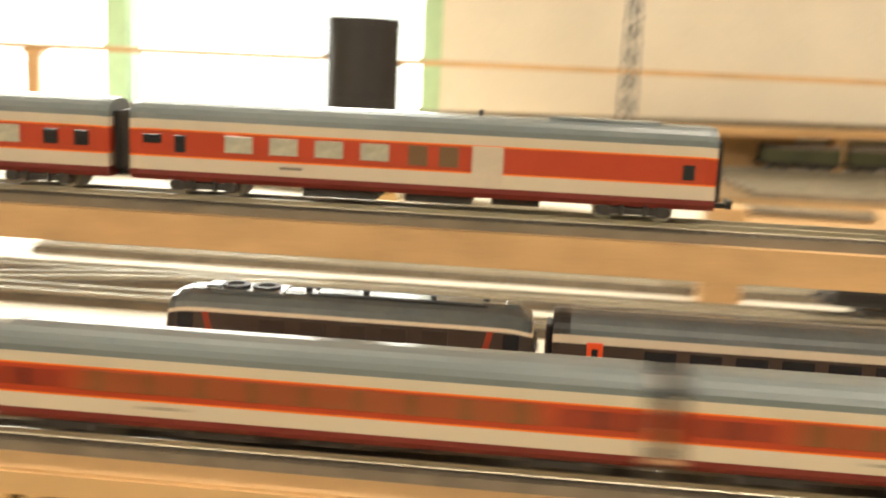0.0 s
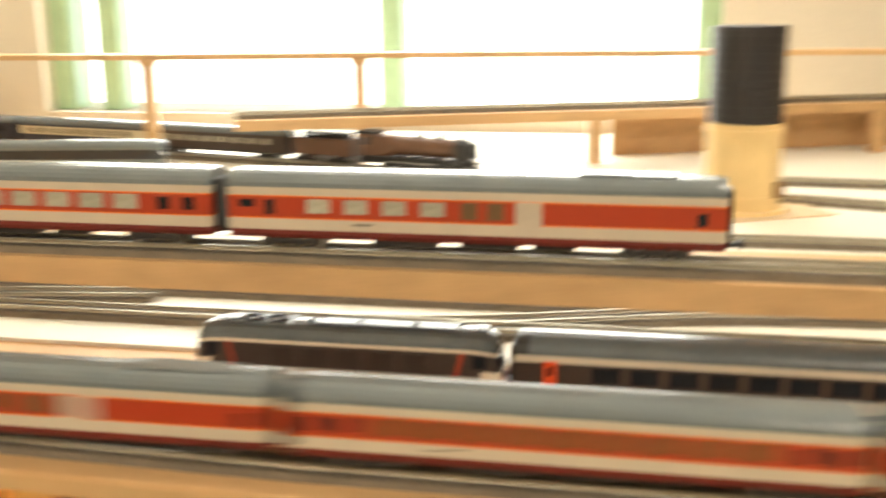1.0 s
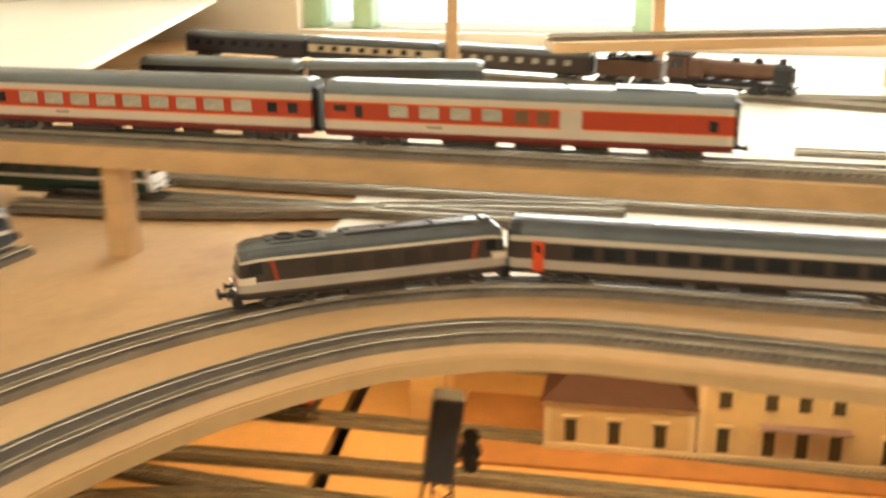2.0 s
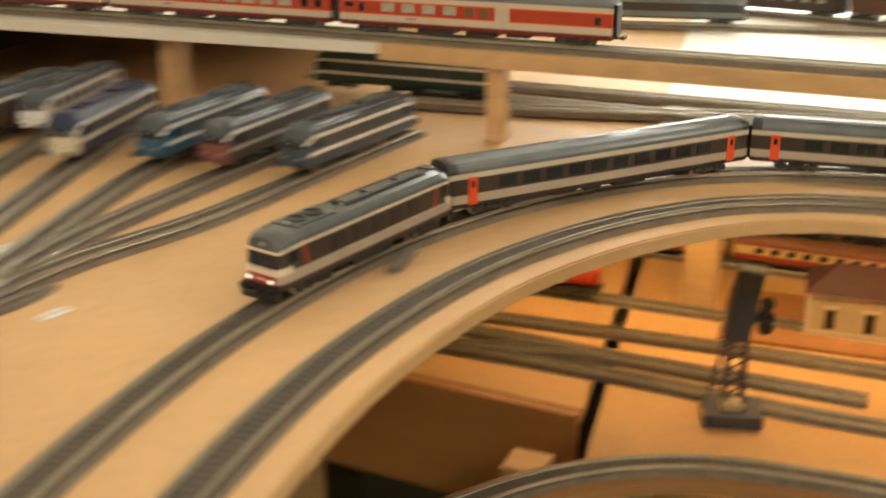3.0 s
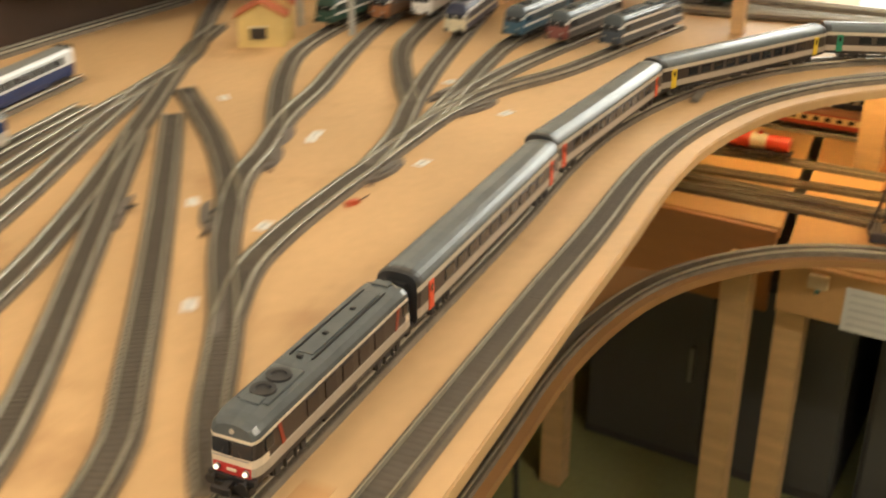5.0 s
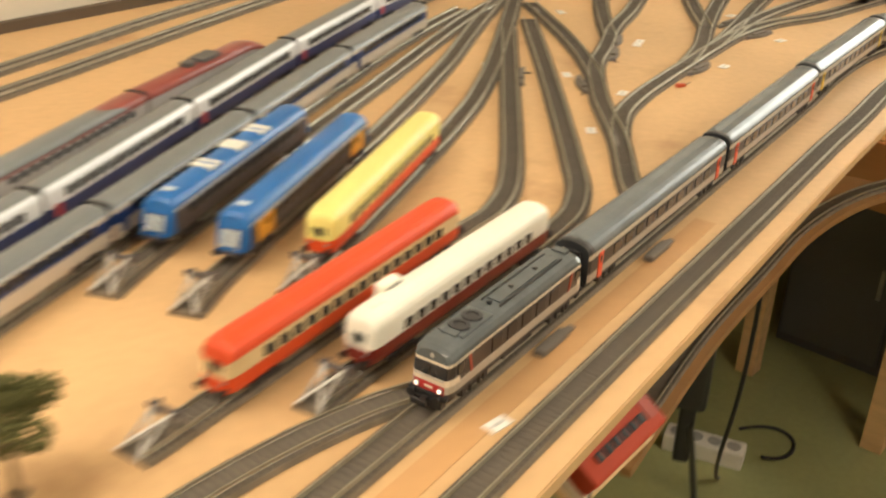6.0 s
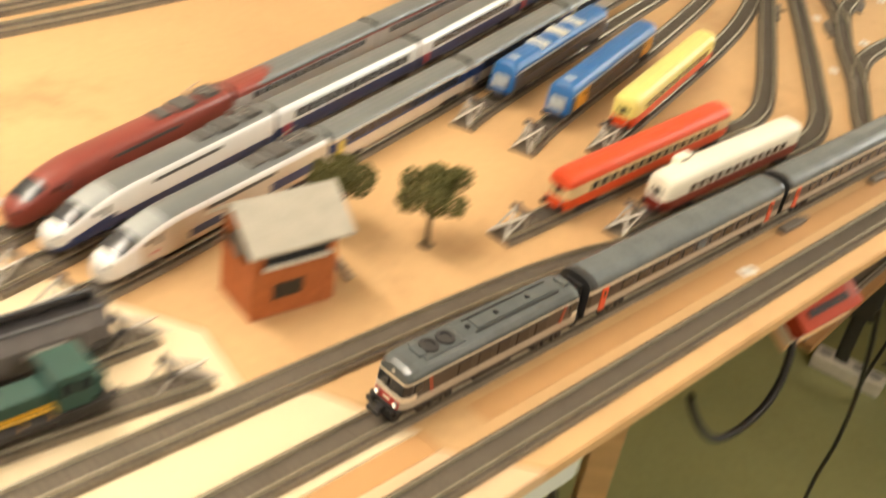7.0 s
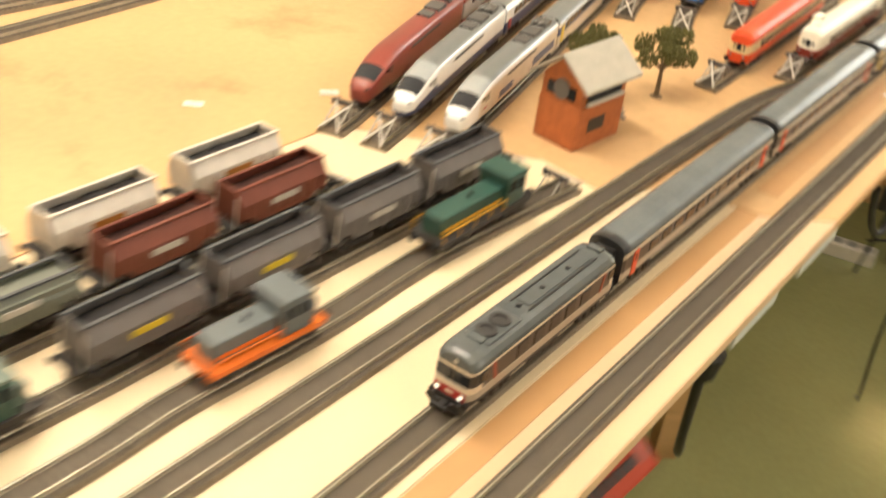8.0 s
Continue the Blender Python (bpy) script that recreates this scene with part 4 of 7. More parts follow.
def hopper(label, side, trim, heap, L=0.107, mark=None, low=False, group="freight wagons"):
    th = thing("hopper_wagon", label, "freight wagon", group)
    W, z0, z1 = 0.0165, 0.0095, 0.034 if low else 0.041
    t = 0.0010
    top, knee = W * 0.62, z1 - 0.0115
    for sg in (-1, 1):
        # side: upright below, leaning in above the knee
        bm = bmesh.new()
        q = [(W, z0 + 0.008), (W, knee), (top, z1), (top - t, z1), (W - t, knee), (W - t, z0 + 0.008)]
        lo = [bm.verts.new((-L / 2 + 0.004, sg * y, z)) for y, z in q]
        hi = [bm.verts.new((L / 2 - 0.004, sg * y, z)) for y, z in q]
        for i in range(6):
            bm.faces.new((lo[i], lo[(i + 1) % 6], hi[(i + 1) % 6], hi[i]))
        for r in (lo, hi):
            bm.faces.new((r[0], r[1], r[4], r[5]))
            bm.faces.new((r[1], r[2], r[3], r[4]))
        bmesh.ops.recalc_face_normals(bm, faces=bm.faces)
        part("side_wall", bm, side, th)
        bm = bmesh.new()
        x = sg * (L / 2 - 0.0045)
        q = [(-W + t + 0.0001, z0 + 0.004), (W - t - 0.0001, z0 + 0.004), (W - t - 0.0001, knee), (top - t, z1), (-top + t, z1), (-W + t + 0.0001, knee)]
        lo = [bm.verts.new((x - t / 2, y, z)) for y, z in q]
        hi = [bm.verts.new((x + t / 2, y, z)) for y, z in q]
        bm.faces.new(lo)
        bm.faces.new(hi[::-1])
        for i in range(6):
            bm.faces.new((lo[i], lo[(i + 1) % 6], hi[(i + 1) % 6], hi[i]))
        bmesh.ops.recalc_face_normals(bm, faces=bm.faces)
        part("end_wall", bm, side, th)
    bm = bmesh.new()
    q = [(-L / 2 + 0.004, z0 + 0.0195), (-L / 2 + 0.022, z0 + 0.001), (L / 2 - 0.022, z0 + 0.001), (L / 2 - 0.004, z0 + 0.0195)]
    lo = [bm.verts.new((x, -W * 0.92, z)) for x, z in q]
    hi = [bm.verts.new((x, W * 0.92, z)) for x, z in q]
    bm.faces.new(lo)
    bm.faces.new(hi[::-1])
    for a in range(4):
        bm.faces.new((lo[a], lo[(a + 1) % 4], hi[(a + 1) % 4], hi[a]))
    bmesh.ops.recalc_face_normals(bm, faces=bm.faces)
    part("hopper_bottom", bm, side, th)
    bm = bmesh.new()
    for s in (-1, 1):
        box(bm, -L / 2 + 0.003, L / 2 - 0.003, s * top - 0.0016, s * top + 0.0012, z1 - 0.0006, z1 + 0.0012, bev=0.0004)
        box(bm, s * (L / 2 - 0.0045) - 0.0012, s * (L / 2 - 0.0045) + 0.0012, -top, top, z1 - 0.0006, z1 + 0.0012, bev=0.0004)
    part("top_rim", bm, trim, th)
    for i in range(7):
        x = -L / 2 + 0.012 + i * (L - 0.024) / 6
        for s in (-1, 1):
            bm = boxes((x - 0.0008, x + 0.0008, s * (W + 0.0008) - 0.0006, s * (W + 0.0008) + 0.0006, z0 + 0.006, knee - 0.0005))
            part("side_rib", bm, side, th)
    # inside floor
    bm = bmesh.new()
    g = bmesh.ops.create_grid(bm, x_segments=24, y_segments=8, size=0.5, matrix=Matrix.Translation((0, 0, z1 - 0.0075)) @ Matrix.Diagonal((L - 0.011, 2 * top + 0.0030, 1, 1)))
    for v in g["verts"]:
        v.co.z += 0.0025 * noise.noise(v.co * 60 + Vector((L, 0, hash_of(label))))
    part("load", bm, heap, th)
    if mark:
        for s in (-1, 1):
            part("side_mark", boxes((-0.016, 0.014, s * (W + 0.0012) - 0.0003, s * (W + 0.0012) + 0.0003, z0 + 0.013, z0 + 0.018), bev=0.0001), mark, th)
    for s in (-1, 1):
        part("end_platform", boxes((s * L / 2 - 0.005, s * L / 2 + 0.005, -0.013, 0.013, 0.0085, 0.0110), bev=0.0006), UNDER, th)
        buffers(th, s * (L / 2 + 0.003), 0.0112, s)
        bm = bmesh.new()
        for y in (-0.012, 0.012):
            cyl(bm, (s * (L / 2 - 0.001), y, 0.010), (s * (L / 2 - 0.004), y, z1 - 0.004), 0.0007, seg=6)
        part("ladder", bm, mat("pale_brace", (0.6, 0.56, 0.5), 0.5), th)
    part("underframe", boxes((-L / 2, L / 2, -0.009, 0.009, 0.0075, 0.0098), bev=0.0005), UNDER, th)
    bogies(th, (-L / 2 + 0.024, L / 2 - 0.024))
    return th


def hash_of(text):
    return float(sum(ord(c) for c in text) % 17)


def shunter(label, body, hood, rail_colour, L=0.115, side_colour=None):
    th = thing("shunting_locomotive", label, "locomotive", "shunters")
    part("underframe", boxes((-L / 2, L / 2, -0.0150, 0.0150, 0.0080, 0.0127), bev=0.0006), side_colour or UNDER, th)
    part("running_board", boxes((-L / 2, L / 2, -0.0165, 0.0165, 0.0128, 0.0140), bev=0.0004), UNDER if side_colour is None else side_colour, th)
    part("hood", boxes((-L / 2 + 0.006, L / 2 - 0.042, -0.0098, 0.0098, 0.0140, 0.0315), bev=0.0022), hood, th)
    part("short_hood", boxes((L / 2 - 0.014, L / 2 - 0.004, -0.0098, 0.0098, 0.0140, 0.0290), bev=0.0020), hood, th)
    part("cab", boxes((L / 2 - 0.042, L / 2 - 0.014, -0.0150, 0.0150, 0.0140, 0.0400), bev=0.0016), body, th)
    part("cab_roof", boxes((L / 2 - 0.0435, L / 2 - 0.0125, -0.0158, 0.0158, 0.0398, 0.0428), bev=0.0014), hood, th)
    windows(th, [(L / 2 - 0.039, L / 2 - 0.030, 0.0275, 0.0365), (L / 2 - 0.026, L / 2 - 0.017, 0.0275, 0.0365)], 0.0151, "cab_window")
    for s in (-1, 1):
        bm = bmesh.new()
        cyl(bm, (-L / 2 + 0.003, s * 0.0160, 0.0225), (L / 2 - 0.045, s * 0.0160, 0.0225), 0.0006, seg=6)
        for i in range(5):
            x = -L / 2 + 0.003 + i * (L - 0.048) / 4
            cyl(bm, (x, s * 0.0160, 0.0140), (x, s * 0.0160, 0.0225), 0.0005, seg=6)
        part("handrail", bm, rail_colour, th)
        part("side_stripe", boxes((-L / 2 + 0.008, L / 2 - 0.044, s * 0.0099 - 0.0003, s * 0.0099 + 0.0003, 0.0185, 0.0215)), rail_colour, th)
        buffers(th, s * L / 2, 0.0112, s)
    part("exhaust", cyl(bmesh.new(), (-0.01, 0, 0.031), (-0.01, 0, 0.035), 0.0018, seg=10), BLACK, th)
    bogies(th, (-L / 2 + 0.026, L / 2 - 0.026))
    return th


# ------------------------------------------------------------------ parked trains
def parked():
    place(railcar("blue and white diesel railcar parked at a buffer stop", mat("railcar_blue", (0.010, 0.122, 0.38), 0.3, vary=0.12), mat("grey_side", (0.50, 0.50, 0.49), 0.4), mat("dark_side", (0.06, 0.05, 0.05), 0.5), 0.300, panel=[(-0.060, -0.051), (-0.046, -0.041), (-0.012, 0.010), (0.044, 0.050), (0.055, 0.063)], grille=True), (-0.390, 0.958), (-0.366, 1.329), 0, 0.300)
    place(railcar("blue railcar with amber side patches and dark flanks", mat("railcar_blue", (0.035, 0.17, 0.52)), mat("grey_side", (0.50, 0.50, 0.49)), mat("dark_side", (0.06, 0.05, 0.05)), 0.305, grille=True, flash=mat("amber_side", (0.72, 0.34, 0.03), 0.4)), (-0.314, 0.952), (-0.295, 1.338), 0, 0.305)
    place(railcar("cream-yellow railcar with an orange-red lower body", mat("cream_yellow", (0.80, 0.70, 0.22), 0.4, vary=0.06), mat("cream_yellow", (0.76, 0.62, 0.26)), mat("vermilion", (0.66, 0.07, 0.015), 0.4, vary=0.06), 0.300), (-0.243, 0.985), (-0.219, 1.361), 0, 0.300)
    place(railcar("vermilion railcar with a cream window band", mat("vermilion", (0.66, 0.07, 0.015)), mat("window_cream", (0.66, 0.50, 0.27), 0.4), mat("vermilion", (0.66, 0.07, 0.015)), 0.318), (-0.236, 0.760), (-0.141, 1.075), 0, 0.318)
    place(railcar("white-roofed railcar with a dark red lower body", mat("ivory", (0.84, 0.80, 0.68), 0.4, vary=0.05), mat("ivory", (0.80, 0.74, 0.60)), mat("oxide_red", (0.20, 0.022, 0.014), 0.45), 0.272, hump=True), (-0.153, 0.828), (-0.057, 1.105), 0, 0.272)
    red = mat("wine_red", (0.25, 0.055, 0.042), 0.32, vary=0.1)
    grey = mat("silver_grey_side", (0.46, 0.45, 0.44), 0.3)
    white = mat("express_white", (0.82, 0.82, 0.82), 0.22, vary=0.04)
    navy = mat("navy_band", (0.010, 0.032, 0.130), 0.35)
    roofg = mat("express_roof", (0.165, 0.175, 0.175), 0.32, vary=0.1)
    express_set("wine red streamlined power car with pointed nose, parked", red, red, red, red, 1, EXPRESS_1, 0, "red")
    express_set("white, silver and navy streamlined power car with pointed nose, parked", white, white, navy, roofg, 6, EXPRESS_2, 0, "navy")
    express_set("silver-white streamlined power car with pointed nose, navy panels, parked", white, mat("warm_side", (0.56, 0.49, 0.40), 0.35), mat("warm_side", (0.56, 0.49, 0.40)), roofg, 5, EXPRESS_3, 0, "beige")
    red_trailers(EXPRESS_1, roofg, grey, red)
    for at, to in (((-0.395, 0.879), (-0.394, 0.958)), ((-0.316, 0.872), (-0.316, 0.973)), ((-0.246, 0.931), (-0.244, 0.991)), ((-0.263, 0.692), (-0.241, 0.759)), ((-0.170, 0.777), (-0.155, 0.832)), ((-0.612, 0.352), (-0.604, 0.44)), ((-0.562, 0.345), (-0.551, 0.45)), ((-0.508, 0.340), (-0.488, 0.45)), ((-0.362, 0.367), (-0.443, 0.190)), ((-0.425, 0.385), (-0.475, 0.249)), ((-0.551, 0.259), (-0.609, 0.102)), ((-0.604, 0.274), (-0.667, 0.110))):
        buffer_stop(at, to)


def red_trailers(pts, roofg, grey, red):
    path = spline(pts, 0.004)
    s = 0.058 + 0.280 + 0.006
    for c in (0, 2, 3):
        L, end = (0.280, True) if c == 3 else (0.265, False)
        th = thing("power_car" if end else "passenger_coach", "wine red power car at the far end of the set" if end else "grey-roofed trailer coach with one wine red end", "power car" if end else "coach", "streamlined express sets")
        prof = coach_profile(0.0142, [0.0050, 0.0105, 0.0180, 0.0205, 0.0300, 0.0325], 0.0398)
        if end:
            st = [(-L / 2, 0.45, 0.40, 0), (-L / 2 + 0.012, 0.84, 0.62, 0), (-L / 2 + 0.030, 0.96, 0.85, 0), (-L / 2 + 0.055, 1, 1, 0), (L / 2 - 0.003, 1, 1, 0), (L / 2, 0.95, 0.98, 0)]
            pick = lambda i, k: min(k, 6)
        else:
            # the red of the power car runs on over the near end in a tapering field
            sg = 1 if c == 0 else -1
            st = sorted([(sg * (L / 2 - x), 0.95 if x == 0 else 1, 0.98 if x == 0 else 1, 0) for x in (0, 0.003, 0.022, 0.038, 0.050, 0.060, 0.068)] + [(-sg * (L / 2 - 0.003), 1, 1, 0), (-sg * L / 2, 0.95, 0.98, 0)])
            n = len(st) - 2
            field = (5, 5, 6, 8, 9, 10, 99, 99)
            pick = lambda i, k, sg=sg, n=n, field=field: 5 if k >= field[n - i if sg > 0 else i] else min(k, 6)
        part("body", hull(prof, st, pick), [UNDER, red, grey, grey, grey, red, red if end else roofg], th, smooth=end)
        if end:
            part("roof_equipment", boxes((-0.020, 0.020, -0.010, 0.010, 0.0395, 0.0440), (0.03, 0.045, -0.006, 0.006, 0.0395, 0.0450), bev=0.0008), mat("roof_gear", (0.10, 0.095, 0.09)), th)
        else:
            windows(th, [(-0.105 + i * 0.0165, -0.094 + i * 0.0165, 0.0225, 0.0290) for i in range(13)], 0.0143)
            for sg in (-1, 1):
                bm = bmesh.new()
                box(bm, 0, 0.004, -0.0112, 0.0112, 0.008, 0.0405, bev=0.0016)
                part("gangway_bellows", bm, BLACK, th, m=pose(sg * L / 2, 0, 0, 0, 0, 0 if sg > 0 else 180))
        a, b = path[int(s / 0.004)], path[min(len(path) - 1, int((s + L) / 0.004))]
        place(th, a.xy, b.xy, 0, L)
        bogies(th, (-L / 2 + 0.036, L / 2 - 0.036))
        s += L + 0.006


parked()


def yard():
    blue = mat("loco_blue", (0.02, 0.07, 0.20), 0.35)
    teal = mat("loco_teal", (0.026, 0.090, 0.150), 0.3)
    green = mat("loco_green", (0.022, 0.070, 0.052), 0.3)
    brown = mat("loco_brown", (0.10, 0.055, 0.03), 0.4)
    slate = mat("roof_slate", (0.065, 0.080, 0.092), 0.2, vary=0.2)
    white = mat("line_white", (0.74, 0.72, 0.68), 0.35)
    cream = mat("face_cream", (0.62, 0.55, 0.38), 0.4)
    rows = [
        ("dark green diesel locomotive parked in the yard", green, white, green, green, (-0.124, 2.332), (-0.055, 2.51)),
        ("brown-grey locomotive with an orange front, parked", brown, brown, slate, mat("amber_face", (0.30, 0.12, 0.04), 0.4), (-0.045, 2.375), (0.02, 2.56)),
        ("silver-grey electric locomotive with a white front, parked", SILVER, SILVER, slate, white, (0.020, 2.405), (0.062, 2.60)),
        ("navy blue locomotive with a cream front, parked", mat("navy_loco", (0.012, 0.020, 0.06), 0.3), cream, mat("navy_loco", (0.016, 0.028, 0.11)), cream, (0.083, 2.292), (0.130, 2.50)),
        ("teal blue diesel locomotive with white lines, parked", teal, white, slate, teal, (0.170, 2.282), (0.262, 2.47)),
        ("grey diesel locomotive with a dark red front, parked", mat("loco_slate_side", (0.055, 0.052, 0.050), 0.3), SILVER, slate, mat("dull_red_face", (0.20, 0.06, 0.05), 0.4), (0.235, 2.258), (0.330, 2.43)),
        ("blue-grey diesel locomotive with white lines, parked", mat("blue_grey", (0.040, 0.058, 0.080), 0.3), white, slate, mat("blue_grey", (0.08, 0.11, 0.15)), (0.312, 2.238), (0.420, 2.40)),
    ]
    for label, side, band, roof, face, f, r in rows:
        place(yard_loco(label, side, band, roof, face, stripe=white), f, r, 0.0003, 0.195)
    g = yard_loco("dark green locomotive with white stripes standing behind the posts", mat("bottle_green", (0.012, 0.045, 0.032), 0.3), white, mat("bottle_green", (0.012, 0.045, 0.032)), white, L=0.26)
    place(g, (0.545, 2.545), (0.32, 2.645), 0.0, 0.26)


yard()


def freight():
    grey = mat("wagon_grey", (0.15, 0.135, 0.13), 0.6, vary=0.2, scale=60)
    greyrim = mat("wagon_rim", (0.075, 0.078, 0.085), 0.6)
    heap = mat("dark_load", (0.026, 0.023, 0.024), 0.9, vary=0.4, scale=120, bump=0.5)
    rust = mat("wagon_oxide", (0.17, 0.045, 0.026), 0.6, vary=0.2, scale=60)
    rustin = mat("oxide_inside", (0.045, 0.013, 0.009), 0.8, vary=0.3, scale=100)
    white = mat("wagon_white", (0.62, 0.58, 0.52), 0.5, vary=0.12, scale=60)
    green = mat("wagon_green_grey", (0.16, 0.17, 0.14), 0.6)
    yellow = mat("yellow_mark", (0.62, 0.48, 0.03), 0.5)
    pale = mat("pale_mark", (0.5, 0.47, 0.42), 0.5)
    d3 = Vector((0.375, 0.927, 0))

    def row(start, count, make, d, L):
        for i in range(count):
            p = Vector((*start, 0)) - d * (i * (L + 0.013))
            th = make(i)
            place(th, p.xy, (p - d).xy, 0.0004, L)
    row((-0.443, 0.347), 4, lambda i: hopper("dark grey hopper wagon with an open top", grey, greyrim, heap, mark=(pale, pale, yellow, yellow)[i]), d3, 0.107)
    row((-0.571, 0.222), 2, lambda i: hopper("oxide brown open hopper wagon", rust, rust, rustin, mark=pale), d3, 0.110)
    place(hopper("grey-green open wagon with a dark load", green, greyrim, heap, low=True, mark=pale), (-0.665, -0.011), (-0.726, -0.156), 0.0004, 0.107)
    row((-0.624, 0.251), 3, lambda i: hopper("off-white open wagon with an amber stripe", white, white, heap, mark=mat("amber_stripe", (0.35, 0.15, 0.03), 0.5)), d3, 0.122)
    place(shunter("dark green shunting locomotive with yellow handrails", mat("shunter_green", (0.025, 0.075, 0.06), 0.4), mat("shunter_green", (0.025, 0.075, 0.06)), mat("rail_yellow", (0.70, 0.38, 0.03), 0.4), 0.135), (-0.402, 0.300), (-0.446, 0.185), 0.0004, 0.135)
    place(shunter("grey and orange shunting locomotive", mat("shunter_grey", (0.13, 0.15, 0.16), 0.4), mat("shunter_grey", (0.13, 0.15, 0.16)), mat("shunter_orange", (0.75, 0.17, 0.02), 0.4), 0.105, mat("shunter_orange", (0.75, 0.17, 0.02))), (-0.4965, 0.041), (-0.549, -0.076), 0.0004, 0.105)
    place(shunter("grey-green shunting locomotive with yellow handrails", mat("shunter_green", (0.025, 0.075, 0.06)), mat("shunter_greygreen", (0.13, 0.17, 0.14), 0.4), mat("rail_yellow", (0.70, 0.38, 0.03)), 0.135), (-0.624, -0.125), (-0.68, -0.26), 0.0004, 0.135)


freight()


# ------------------------------------------------------------------ upper deck of the red express
def post(xy, z0, z1, w=0.034, label="square pine post carrying the upper deck", turn=-26, d=None):
    th = part("post", boxes((-w / 2, w / 2, -(d or w) / 2, (d or w) / 2, z0, z1), bev=0.0015), PINE)
    th.matrix_basis = pose(xy[0], xy[1], 0, 0, 0, turn)
    return tagged(th, label, "post", "wooden posts", "structure")


def strip(name, pts, half_near, half_far, z0, z1, material, label, step=0.04):
    path = spline(pts, step)
    ob = part(name, py_mesh(name, [sweep(path, [(-half_far, z0), (half_near, z0), (half_near, z1), (-half_far, z1)])], material), None)
    return tagged(ob, label, "deck", "", "structure")


def upper_deck():
    cut = [tuple((TEE_AT + D * s).xy) for s in (4.1, 3.0, 1.6, 0.8, 0.0, -0.44)]
    strip("deck", cut, 0.022, 0.062, DECK_Z - 0.018, DECK_Z, PINE, "narrow plywood deck carrying the upper track")
    # broad cover board over the back of the yard
    a = TEE_AT - D * 0.4405
    outline = [tuple((a - N * 0.022).xy), (0.434, 2.845), (0.598, 3.88), uv(LEFT + 0.01, FRONT - 0.012), uv(LEFT + 0.01, 2.62), tuple((TEE_AT - D * 1.25 - N * 0.07).xy)]
    slab("deck", outline, DECK_Z - 0.012, DECK_Z - 0.0002, WHITEBOARD, "broad pale cover board over the back of the yard", "deck")
    for p in ((0.140, 2.590), (0.520, 2.395), (1.817, 2.077), (-0.31, 2.80), (2.55, 1.73), (3.3, 1.38)):
        post(p, 0.0, DECK_Z - 0.012 if p[0] < 0.45 else DECK_Z - 0.018, 0.026 if p[0] < 0.45 else 0.020 if p[0] < 1 else 0.031)
    # cover board along the end wall; its dark brown includes the shade on it
    slab("deck", [uv(LEFT + 0.01, 2.615), uv(LEFT + 0.01, 1.70), uv(LEFT + 0.10, 1.74), uv(LEFT + 0.27, 2.615)], DECK_Z - 0.012, DECK_Z - 0.0002, mat("aged_board", (0.20, 0.135, 0.08), 0.6, vary=0.2, scale=6), "narrow cover board along the end wall, shade put into its brown", "deck")
    # added dark panels: their colour stands in for the shade under the cover boards
    for p, q in ((uv(LEFT + 0.03, 3.05), (0.36, 3.02)), (uv(LEFT + 0.02, 1.70), uv(LEFT + 0.02, 3.03))):
        d = Vector((q[0] - p[0], q[1] - p[1], 0))
        m = pose(p[0], p[1], 0, 0, 0, math.degrees(math.atan2(d.y, d.x)))
        ob = part("back_panel", boxes((0, d.length, -0.006, 0.006, 0.0, DECK_Z - 0.0125)), SHADE_DARK, None, m=m)
        tagged(ob, "added dark brown panel standing in for shade in the covered yard", "panel", "", "structure")


upper_deck()


